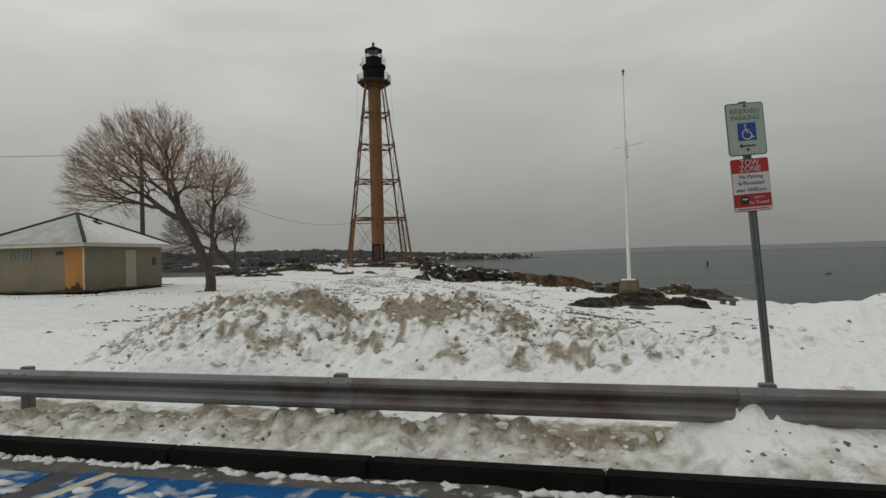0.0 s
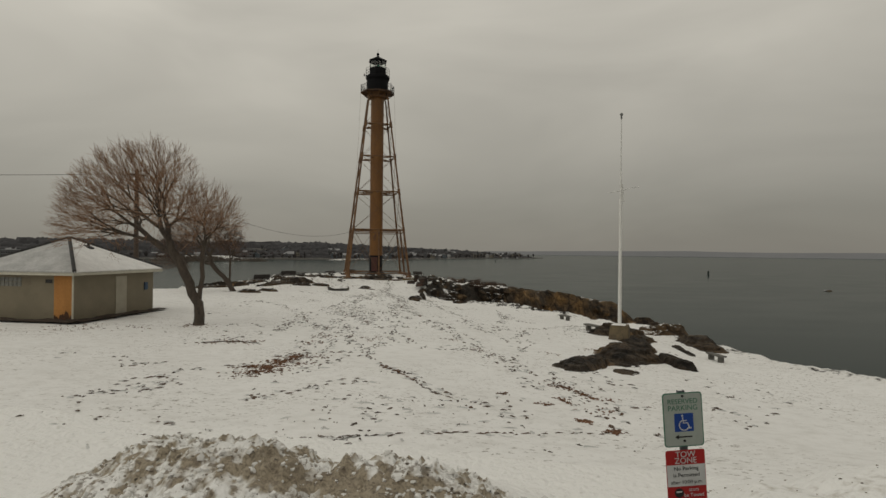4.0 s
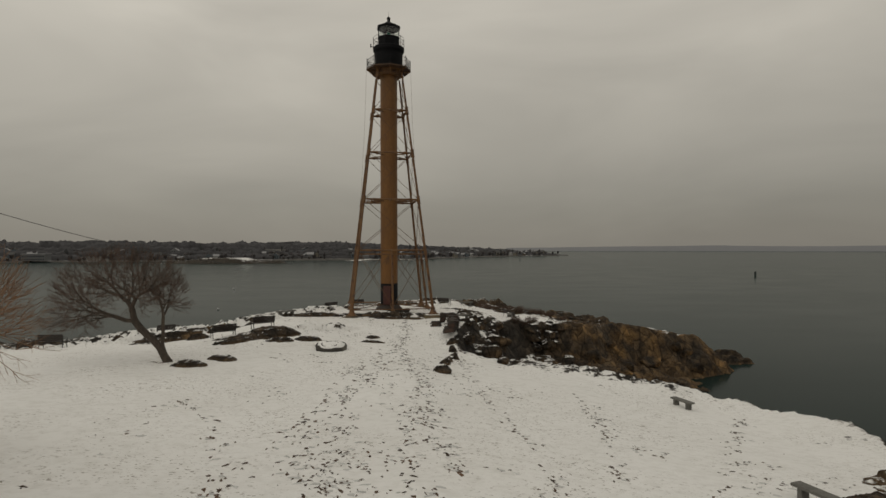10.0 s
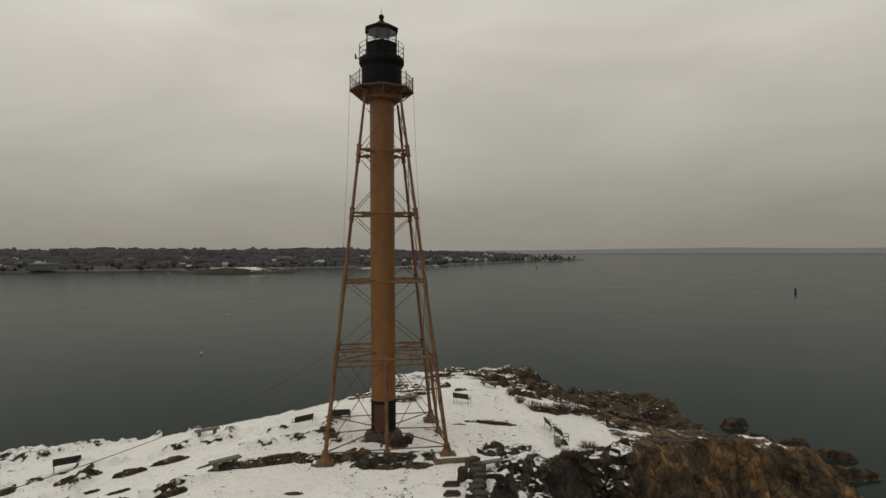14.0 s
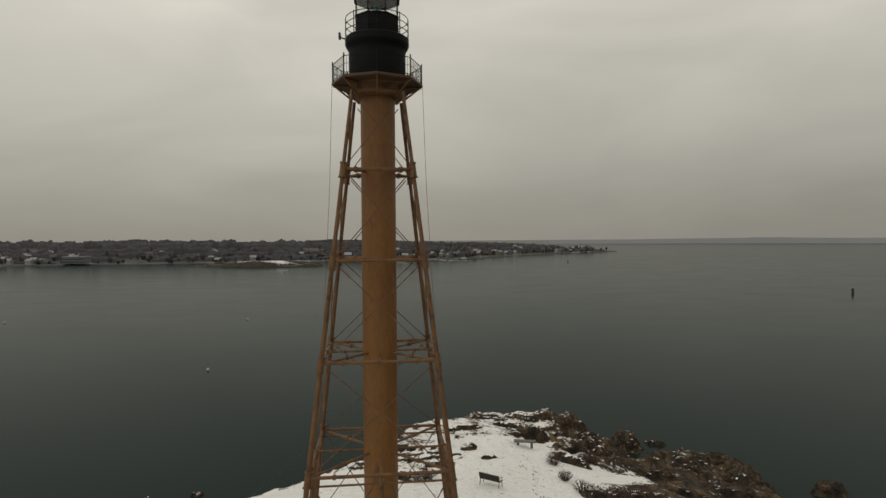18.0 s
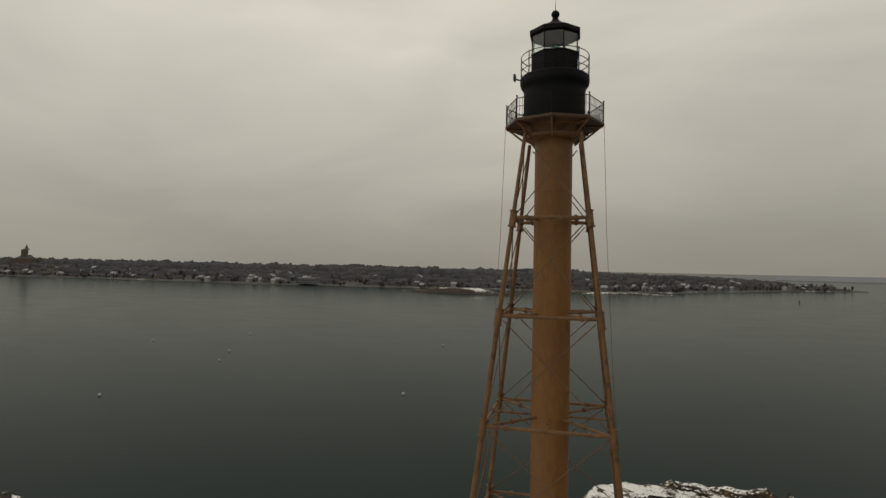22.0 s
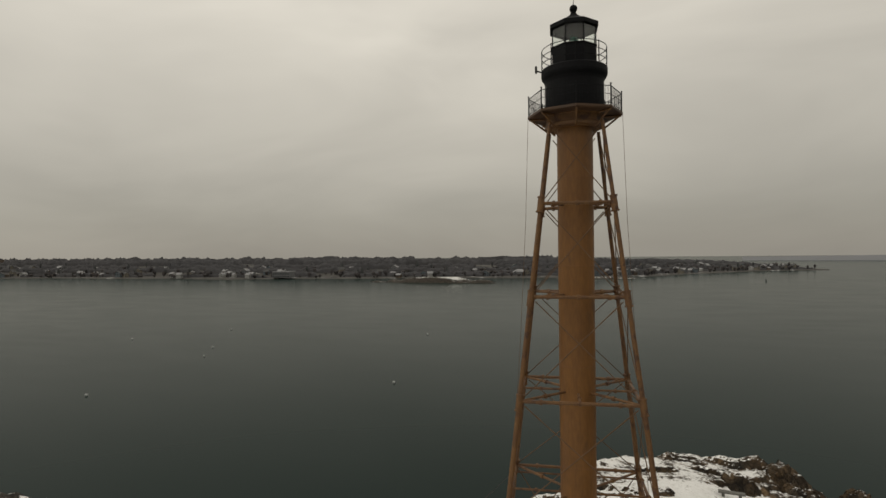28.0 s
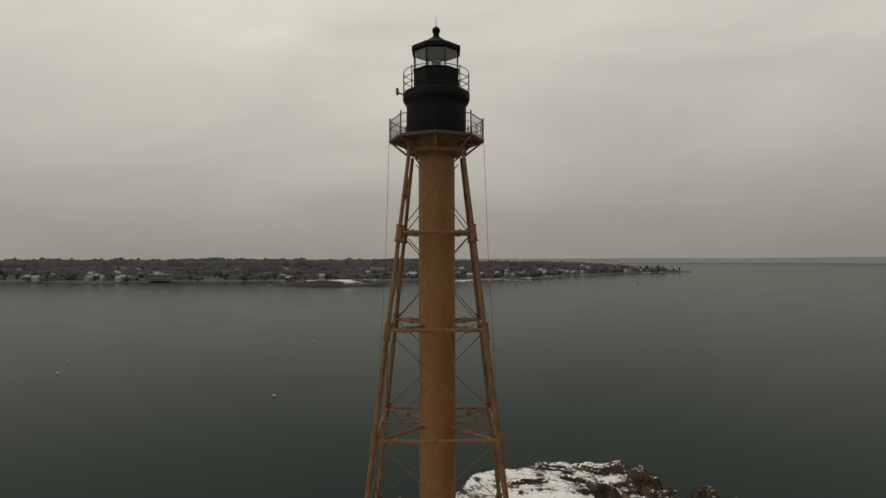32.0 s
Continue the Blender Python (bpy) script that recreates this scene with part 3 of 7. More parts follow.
tagged(flat("road", -110, 60, -60, -1.2, LOT, M_ASPHALT), "wet dark asphalt car park with slush", "car park", kind="structure")
tagged(flat("road_marking", -1.75, 1.5, -6.2, -1.70, LOT + 0.006, M_BLUE), "worn blue paint of an accessible parking bay", "road marking", kind="structure")
tagged(flat("road_marking", -6.0, -2.05, -6.2, -1.78, LOT + 0.006, M_BLUE), "worn blue paint of an accessible parking bay", "road marking", kind="structure")
bm = B()
box(bm, (-2.0, -3.7, LOT + 0.008), (0.12, 4.2, 0.006), Matrix.Rotation(radians(-14), 4, "Z"))
bmesh.ops.transform(bm, matrix=RAILM, verts=bm.verts)
tagged(part("road_marking", bm, M_LINE), "worn pale yellow line between the bays", "road marking", kind="structure")
# kerb stones
kerb = thing("kerb", (RAIL_O.x, RAIL_O.y, 0), "dark granite kerb edging the snowy verge", "kerb", rz=math.degrees(RAIL_A), kind="structure")
bm = B()
box(bm, (0, 0, 0), (1.955, 0.17, 0.32), bevel=0.015)
stone = part("kerb_stone", bm, M_KERB, kerb)
stone.location = (-0.09, -1.40, -0.715)
for k in range(-11, 12):
    if k:
        o = stone.copy()
        scene.collection.objects.link(o)
        o.location = (-0.09 + 1.96 * k, -1.40, -0.715 + 0.003 * math.sin(7 * k))
# slush in the gutter
us, vs = np.arange(-11, 13, 0.07), np.arange(-1.80, -1.44, 0.04)
U, V = np.meshgrid(us, vs)
gz = LOT + 0.008 + 0.045 * sstep(V, -1.76, -1.5) * np.clip(0.35 + 1.3 * fbm(U * 1.6, V * 2.2, 4), 0, 1.2) - 0.03 * sstep(-V, 1.68, 1.80)
o = grid_mesh("gutter_slush", us, vs, gz, M_SLUSH)
o.matrix_basis = RAILM
tagged(o, "dirty grey slush and grit lying in the gutter", "slush", kind="stuff")

# ploughed snow behind and under the rail
m = ground_mat("ploughed_snow", (0.78, 0.77, 0.745), grass=False)
nn, ll = m.node_tree.nodes, m.node_tree.links
us, vs = np.arange(-12.5, 16, 0.05), np.arange(-1.62, 7.2, 0.05)
U, V = np.meshgrid(us, vs)
WX, WY = RAIL_O.x + U * RU.x + V * RV.x, RAIL_O.y + U * RU.y + V * RV.y
base = plateau(WX, WY) + 0.02 + 0.06 * fbm(U * 1.2, V * 1.2, 4)
g = lambda cu, cv, su, sv: np.exp(-(np.abs((U - cu) / su) ** 2.4) - np.abs((V - cv) / sv) ** 2.2)
big = np.maximum.reduce([1.28 * g(-1.9, 2.2, 2.1, 1.8), 1.18 * g(0.6, 2.3, 2.0, 1.7), 0.98 * g(-3.6, 2.7, 1.7, 1.7), 0.70 * g(2.6, 2.2, 1.8, 1.4), 0.42 * g(4.4, 2.0, 1.7, 1.2)])
right = np.maximum.reduce([1.22 * g(8.4, 4.0, 2.3, 2.1), 1.15 * g(11.5, 4.4, 2.6, 2.2), 0.98 * g(6.3, 3.4, 1.2, 1.8), 0.55 * g(7.0, 1.9, 2.6, 1.3), 1.0 * g(15, 4.4, 3, 2)])
chunky = fbm(U * 3.2, V * 3.2, 4)
bill = np.abs(vnoise(U * 4.2 + 3, V * 4.2)) + 0.6 * np.abs(vnoise(U * 8.3, V * 8.3 + 7)) - 0.25
hn = base + big * (1 + 0.10 * fbm(U * 0.9, V * 0.9, 4)) + (0.13 * chunky + 0.22 * bill) * sstep(big, 0.12, 0.6) + right * (1 + 0.22 * fbm(U * 0.55 + 9, V * 0.55, 3)) + 0.06 * chunky * sstep(right, 0.2, 0.8)
bank = sstep(V, -1.48, -1.12) * (1 - 0.85 * sstep(V, -0.75, -0.2)) * (1 - sstep(V, 0.2, 0.9))
edge_ = fbm(U * 2.1, V * 2.1 + 3, 4)
hn = np.maximum(hn, -0.66 + bank * (0.07 + 0.17 * np.clip(edge_, -0.3, 1) + 0.05 * chunky + 0.12 * bill))
hn = np.where((V > -0.5) & (V < 0.55), np.minimum(hn, -0.60 + 0.10 * edge_ + 0.5 * sstep(V, 0.2, 0.55)), hn)
row = np.exp(-(((V + 0.74 - 0.12 * fbm(U * 0.7, U * 0 + 2.0, 3)) / 0.20) ** 2))
hn = np.maximum(hn, -0.66 + row * (0.16 + 0.16 * sstep(fbm(U * 1.1 + 6, V * 0.6, 3), -0.25, 0.25) + 0.16 * edge_ + 0.16 * bill))
fine_ = np.abs(vnoise(U * 7.3 + 2, V * 6.1)) + 0.7 * np.abs(vnoise(U * 12.7, V * 11.3 + 3)) - 0.3
hn = hn + fine_ * (0.20 * sstep(big, 0.2, 0.7) * sstep(V, 0.2, 0.6) + 0.12 * row)
drift = np.exp(-np.abs((U - 4.02) / np.where(U < 4.02, 0.60, 0.95)) ** np.where(U < 4.02, 2.4, 1.0) - ((V + 0.66) / np.where(V < -0.66, 0.36, 0.28)) ** 2)
drift = drift * (0.355 + 0.10 * fbm(U * 2.2, V * 2.2, 4) + 0.09 * bill * (U < 4.0) + 0.12 * fine_)
skirt = 0.16 * sstep(U, 3.3, 4.3) * sstep(V, -1.50 - 0.12 * sstep(U, 4, 5), -1.2) * (1 - sstep(V, -0.5, 0.0))
hn = np.maximum(hn, -0.62 + drift + skirt + 0.025 * chunky - 0.10 * sstep(drift + skirt, 0.08, 0.0))
lip = sstep(V, -1.30, -1.36) * (1 - sstep(drift + skirt, 0.06, 0.15))
hn = hn - 0.30 * lip
hn = hn - 0.35 * sstep(V, 6.4, 7.2) - 0.35 * sstep(-U, 11.4, 12.5) - 0.35 * sstep(U, 15, 16)
speck = sstep(vnoise(U * 7.1 + 11, V * 5.3) + 0.6 * vnoise(U * 13.7, V * 11.9 + 5), 0.04, 0.22)
pat = lambda cu, cv, su, sv: np.exp(-((U - cu) / su) ** 2 - ((V - cv) / sv) ** 2)
tan_ = pat(-1.15, 2.0, 0.50, 0.7) + pat(-0.3, 2.3, 0.3, 0.5) + pat(0.05, 1.9, 0.34, 0.55) + pat(0.75, 1.6, 0.50, 0.55) + 0.8 * pat(-3.3, 1.7, 0.6, 0.5) + 0.8 * pat(1.7, 2.0, 0.8, 0.5) + 0.7 * pat(2.7, 1.2, 0.5, 0.5)
# under the rail the mask holds dirt and the rail's painted shade
under = sstep(V, -0.95, -0.55) * (1 - sstep(V, 0.0, 0.25))
dirt_shade_m = np.clip(0.85 * sstep(tan_ + 0.5 * fbm(U * 2.2 + 4, V * 2.2, 4), 0.44, 0.78) + 0.30 * sstep(fbm(U * 0.75 + 40, V * 1.3, 5), 0.10, 0.40) * sstep(big, 0.5, 0.95) + 0.62 * speck * sstep(big, 0.15, 0.5) * sstep(V, 0.4, 0.9)
                + under * (0.62 + 0.9 * fbm(U * 1.3 + 3, V * 2, 4)) * (1 - sstep(drift + skirt, 0.05, 0.2)) + 0.40 * bank * (1 - sstep(drift + skirt, 0.05, 0.2)) + 0.16 * sstep(right, 0.3, 0.8) * sstep(fbm(U * 0.8 + 3, V * 1.6, 4), 0.05, 0.35) + 0.22 * sstep(skirt, 0.06, 0.14) * sstep(fbm(U * 1.5, V * 3, 4), -0.1, 0.3) * sstep(-V, 0.95, 1.2), 0, 1)
M_PLOUGH = bpy.data.materials.new("ploughed_dirty_snow")
M_PLOUGH.use_nodes = True
nn, ll = M_PLOUGH.node_tree.nodes, M_PLOUGH.node_tree.links
pb = nn["Principled BSDF"]
pb.inputs["Roughness"].default_value, pb.inputs["Specular IOR Level"].default_value = 0.8, 0.25
# the mask colours dirt, and shade painted beneath the rail
at_, tx, nz, nz2 = nn.new("ShaderNodeAttribute"), nn.new("ShaderNodeTexCoord"), nn.new("ShaderNodeTexNoise"), nn.new("ShaderNodeTexNoise")
at_.attribute_name = "dirt_shade"
nz.inputs["Scale"].default_value, nz.inputs["Detail"].default_value = 6.0, 6.0
nz2.inputs["Scale"].default_value, nz2.inputs["Detail"].default_value = 22.0, 4.0
mx, mx2, rg, bp_, ad, mu = nn.new("ShaderNodeMixRGB"), nn.new("ShaderNodeMixRGB"), nn.new("ShaderNodeMapRange"), nn.new("ShaderNodeBump"), nn.new("ShaderNodeMath"), nn.new("ShaderNodeMath")
mx2.inputs[1].default_value, mx2.inputs[2].default_value = (0.36, 0.31, 0.235, 1), (0.21, 0.175, 0.13, 1)
mx.inputs[1].default_value = (0.87, 0.865, 0.845, 1)
rg.inputs["From Min"].default_value, rg.inputs["From Max"].default_value = 0.62, 1.05
ad.operation, mu.operation = "ADD", "MULTIPLY"
for t in (nz, nz2):
    ll.new(tx.outputs["Object"], t.inputs["Vector"])
ll.new(at_.outputs["Fac"], mu.inputs[0])
mu.inputs[1].default_value = 0.85
ll.new(mu.outputs[0], ad.inputs[0])
ll.new(nz.outputs["Fac"], ad.inputs[1])
ll.new(ad.outputs[0], rg.inputs["Value"])
ll.new(rg.outputs["Result"], mx.inputs[0])
r2 = nn.new("ShaderNodeMapRange")
r2.inputs["From Min"].default_value, r2.inputs["From Max"].default_value = 0.48, 0.66
ll.new(nz2.outputs["Fac"], r2.inputs["Value"])
ll.new(r2.outputs["Result"], mx2.inputs[0])
ll.new(mx2.outputs[0], mx.inputs[2])
# grime frozen into the broken face
ag, nz3, rg3, mg3, mx3 = nn.new("ShaderNodeAttribute"), nn.new("ShaderNodeTexNoise"), nn.new("ShaderNodeMapRange"), nn.new("ShaderNodeMath"), nn.new("ShaderNodeMixRGB")
ag.attribute_name = "grime"
mp3 = nn.new("ShaderNodeMapping")
mp3.inputs["Scale"].default_value = (0.8, 1.0, 1.8)
nz3.inputs["Scale"].default_value, nz3.inputs["Detail"].default_value, nz3.inputs["Roughness"].default_value = 7.0, 4.0, 0.6
rg3.inputs["From Min"].default_value, rg3.inputs["From Max"].default_value = 0.535, 0.60
mg3.operation = "MULTIPLY"
mx3.inputs[2].default_value = (0.20, 0.165, 0.125, 1)
ll.new(tx.outputs["Object"], mp3.inputs["Vector"])
ll.new(mp3.outputs["Vector"], nz3.inputs["Vector"])
ll.new(nz3.outputs["Fac"], rg3.inputs["Value"])
ll.new(rg3.outputs["Result"], mg3.inputs[0])
ll.new(ag.outputs["Fac"], mg3.inputs[1])
ll.new(mg3.outputs[0], mx3.inputs[0])
ll.new(mx.outputs[0], mx3.inputs[1])
ll.new(mx3.outputs[0], pb.inputs["Base Color"])
bp_.inputs["Strength"].default_value, bp_.inputs["Distance"].default_value = 1.0, 0.10
ll.new(nz.outputs["Fac"], bp_.inputs["Height"])
ll.new(bp_.outputs["Normal"], pb.inputs["Normal"])
grime = 0.80 * sstep(big, 0.25, 0.7) * sstep(V, 0.5, 1.5) * (0.12 + 0.88 * sstep(fbm(U * 0.7 + 3, V * 0.8, 3), -0.25, 0.15)) + 0.35 * bank * sstep(V, -1.0, -0.7)
bankob = grid_mesh("snow_bank", us, vs, hn, M_PLOUGH, {"dirt_shade": dirt_shade_m, "grime": grime})
bankob.matrix_basis = RAILM
tagged(bankob, "ploughed bank of lumpy dirty snow behind the guard rail", "snow bank", kind="stuff")

# guard rail
rail = thing("guard_rail", (RAIL_O.x, RAIL_O.y, 0), "weathered galvanised steel guard rail with rust stains", "guard rail", rz=math.degrees(RAIL_A))
# the beam stands in the near edge of the ploughed row
RAIL_E = Vector((-1.437, 0.062, 1.188))
rail.matrix_basis = Matrix.Translation(RAIL_E) @ Matrix.Scale(0.87, 4) @ Matrix.Translation(-RAIL_E) @ rail.matrix_basis
ZT = -0.175
prof = [(0.0, 0.000), (-0.018, -0.006), (-0.045, -0.030), (-0.082, -0.052), (-0.085, -0.085), (-0.050, -0.118), (-0.008, -0.150), (0.0, -0.180), (-0.008, -0.205), (-0.050, -0.240), (-0.085, -0.272), (-0.082, -0.305), (-0.045, -0.330), (-0.018, -0.352), (0.0, -0.358)]


def w_beam(u0, u1, off, name="beam", lap=0.0):
    bm = B()
    th = 0.006
    loops = []
    for u in (u0, u1):
        front = [bm.verts.new((u, off + y - 0.0, ZT + z)) for y, z in prof]
        back = [bm.verts.new((u, off + y + th, ZT + z)) for y, z in prof]
        loops.append((front, back))
    (f0, b0), (f1, b1) = loops
    for k in range(len(prof) - 1):
        bm.faces.new((f0[k], f1[k], f1[k + 1], f0[k + 1]))
        bm.faces.new((b0[k + 1], b1[k + 1], b1[k], b0[k]))
    for a, b_, c, d in ((f0, b0, f1, b1),):
        bm.faces.new((a[0], b_[0], d[0], c[0]))
        bm.faces.new((a[-1], c[-1], d[-1], b_[-1]))
        for k in range(len(prof) - 1):
            bm.faces.new((a[k], a[k + 1], b_[k + 1], b_[k]))
            bm.faces.new((c[k + 1], c[k], d[k], d[k + 1]))
    return part(name, bm, M_GALV_RUST if lap else M_GALV, rail, "rust-browned rail length" if lap else "", smooth=False)


JOINTS = [-13.4, -8.95, -4.46, 0.02, 4.5, 8.95, 13.4]
for a, b_ in zip(JOINTS, JOINTS[1:]):
    w_beam(a - 0.16, b_ + 0.16, 0.0 if JOINTS.index(a) % 2 else -0.012, lap=float(JOINTS.index(a) >= 3))
w_beam(4.16, 4.74, -0.026, "lap_plate")
bm = B()
bmesh.ops.create_cone(bm, segments=8, radius1=0.022, radius2=0.014, depth=0.014, cap_ends=True, matrix=Matrix.Rotation(radians(90), 4, "X"))
bolt = part("bolt", bm, M_GALV, rail)
first = True
for j in JOINTS:
    bm = B()
    box(bm, (j - 0.04, 0.10, ZT - 0.48), (0.15, 0.10, 1.00), bevel=0.008)
    box(bm, (j - 0.04, 0.045, ZT - 0.18), (0.10, 0.08, 0.34), bevel=0.008)
    part("post", bm, M_GALV, rail)
    for du, dz, dy in ((-0.12, -0.045, -0.075), (0.12, -0.045, -0.075), (-0.12, -0.295, -0.085), (0.12, -0.295, -0.085), (-0.06, -0.18, -0.008), (0.06, -0.18, -0.008)):
        o = bolt if first else bolt.copy()
        if not first:
            scene.collection.objects.link(o)
        first = False
        o.location = (j + du, dy - 0.012, ZT + dz)


# clods of dirty snow tumbled over the bank
IC = B()
bmesh.ops.create_icosphere(IC, subdivisions=1, radius=1.0)
CV, CF = np.array([v.co[:] for v in IC.verts]), np.array([[v.index for v in f_.verts] for f_ in IC.faces])
IC.free()


def clods(name, n_, where, size, material, label, seed):
    rs_ = np.random.RandomState(seed)
    VV, FF = [], []
    while len(VV) < n_:
        iu, iv = rs_.randint(4, len(us) - 4), rs_.randint(4, len(vs) - 4)
        if rs_.rand() > where[iv, iu]:
            continue
        s_ = size[0] + (size[1] - size[0]) * rs_.rand() ** 2.2
        v = CV * (1 + rs_.uniform(-0.5, 0.45, (len(CV), 1))) * s_ * np.array([rs_.uniform(0.9, 1.6), rs_.uniform(0.8, 1.2), rs_.uniform(0.6, 0.9)])
        a_ = rs_.uniform(0, 6.28)
        v[:, :2] = v[:, :2] @ np.array([[math.cos(a_), math.sin(a_)], [-math.sin(a_), math.cos(a_)]])
        v = v + np.array([us[iu], vs[iv], hn[iv, iu] + 0.1 * s_])
        FF.append(CF + len(VV) * len(CV))
        VV.append(v)
    me = bpy.data.meshes.new(name)
    me.from_pydata(np.concatenate(VV).tolist(), [], np.concatenate(FF).tolist())
    me.materials.append(material)
    o = new(name, me)
    o.matrix_basis = RAILM
    return tagged(o, label, "snow clods", kind="stuff")


M_CLOD = mat("dirt_shade_clod", (0.25, 0.215, 0.17), (0.15, 0.125, 0.10), 5.0, 0.9, bump=0.4, bscale=25, grain=0.2, island=0.45)
M_CLODW = mat("white_clod", (0.72, 0.71, 0.69), (0.62, 0.61, 0.585), 5.0, 0.85, bump=0.3, bscale=25, grain=0.08, island=0.08)
face_ = sstep(big, 0.25, 0.75) * sstep(V, 0.3, 0.9) * (0.25 + sstep(fbm(U * 0.8 + 12, V * 0.9, 3), -0.2, 0.25))
# dark clods give the dirt specks and, by colour, the shaded pits
clods("dirt_shade_clods", 600, face_, (0.010, 0.040), M_CLOD, "dark clods in the ploughed snow, for dirt and painted shade of pits", 3)
clods("snow_clods", 2300, np.clip(face_ + 0.5 * bank * (V > -1.0) * (drift < 0.1), 0, 1), (0.014, 0.062), M_CLODW, "white crumbled clods of snow", 4)
grit = 0.6 * (V < -0.9) * (V > -1.24) + 0.5 * bank + 0.2 * (right > 0.3) - 0.6 * (drift + skirt > 0.05)
clods("grit", 500, np.clip(grit * sstep(fbm(U * 1.5, V * 1.5, 3), -0.1, 0.3), 0, 1), (0.008, 0.026), M_CLOD, "dark grit scattered on the snow beside the kerb", 5)


def lumps(name, spots_, material, label, category, seed):
    """Small flattened lumps: u, v, z, length, width, height along the rail's own axes."""
    rs_ = np.random.RandomState(seed)
    VV, FF = [], []
    for u_, v_, z_, l_, w_, h_ in spots_:
        v = CV * (1 + rs_.uniform(-0.35, 0.35, (len(CV), 1))) * np.array([l_ / 2, w_ / 2, h_])
        a_ = rs_.normal(0, 0.5)
        v[:, :2] = v[:, :2] @ np.array([[math.cos(a_), math.sin(a_)], [-math.sin(a_), math.cos(a_)]])
        FF.append(CF + len(VV) * len(CV))
        VV.append(v + np.array([u_, v_, z_]))
    me = bpy.data.meshes.new(name)
    me.from_pydata(np.concatenate(VV).tolist(), [], np.concatenate(FF).tolist())
    me.materials.append(material)
    me.shade_smooth()
    o = new(name, me)
    o.matrix_basis = RAILM
    return tagged(o, label, category, kind="stuff")


rs = np.random.RandomState(8)
lumps("snow_lip", [(u_, -1.50 - 0.05 * rs.rand(), LOT + 0.01, rs.uniform(0.05, 0.22), rs.uniform(0.04, 0.09), rs.uniform(0.015, 0.05)) for u_ in rs.uniform(-6, 6, 330)], M_CLODW, "thin ragged lip of snow at the foot of the kerb", "snow", 1)
lumps("snow_remnants", [(rs.uniform(-4.5, 1.6), -1.95 - 1.2 * rs.rand() ** 1.3, LOT + 0.006, rs.uniform(0.08, 0.34), rs.uniform(0.05, 0.16), rs.uniform(0.006, 0.022)) for _ in range(45)], M_CLODW, "thin remnants of snow on the painted bay", "snow", 2)

# ---- the lighthouse ----
AX, AY, TYAW = -3.35, 83.3, 7.7
light = thing("lighthouse", (AX, AY, 0), "tall brown iron skeleton lighthouse with a black lantern room", "lighthouse", rz=TYAW)


def half(z):
    return 4.2 + (1.30 - 4.2) * (z - 0.5) / 25.5


Z0, LEVELS, ZTOP = 0.42, (6.66, 12.07, 17.11, 21.79), 25.9
CR = 0.93
M_FOOT = mat("tar_blackened_iron", (0.040, 0.024, 0.015), (0.022, 0.016, 0.012), 2.0, 0.7, grain=0.2)
bm = B()
lathe(bm, [(CR, 3.0), (CR, 25.9)], 40, close=False)
column = part("column", bm, M_IRON_BROWN, light, "ochre-brown painted iron stair cylinder", smooth=True)
for z in (8.2, 13.4, 18.6, 23.2):
    bm = B()
    lathe(bm, [(CR - 0.01, z - 0.03), (CR + 0.008, z - 0.025), (CR + 0.008, z + 0.025), (CR - 0.01, z + 0.03)], 40, close=False)
    part("seam_ring", bm, M_IRON_BROWN, column, smooth=True)
bm = B()
lathe(bm, [(CR + 0.012, -0.4), (CR + 0.012, 3.0), (CR, 3.01)], 40, close=False)
part("column_foot", bm, M_BLACK, light, "black-painted foot of the cylinder", smooth=True)
bm = B()
lathe(bm, [(1.56, -0.6), (1.56, 0.18), (1.46, 0.34), (1.16, 0.60), (CR + 0.03, 0.70)], 8, turn=radians(22.5))
part("foundation", bm, M_FOOT, light)
bm = B()
box(bm, (-0.32, -0.905, 1.75), (0.86, 0.14, 2.05), Matrix.Rotation(radians(-19), 4, "Z"), bevel=0.03)
door = part("door", bm, M_DOOR, light, "faded red steel door")
bm = B()
box(bm, (-0.24, -0.99, 2.1), (0.22, 0.02, 0.22), Matrix.Rotation(radians(-19), 4, "Z"))
part("notice", bm, M_WHITE, door, "small white notice")
S4 = ((-1, -1), (1, -1), (1, 1), (-1, 1))


def corner(k, z):
    sx, sy = S4[k % 4]
    return Vector((sx * half(z), sy * half(z), z))


def mid(k, z):
    return (corner(k, z) + corner(k + 1, z)) / 2


def ball(bm, c, r):
    bmesh.ops.create_icosphere(bm, subdivisions=2, radius=r, matrix=Matrix.Translation(c))


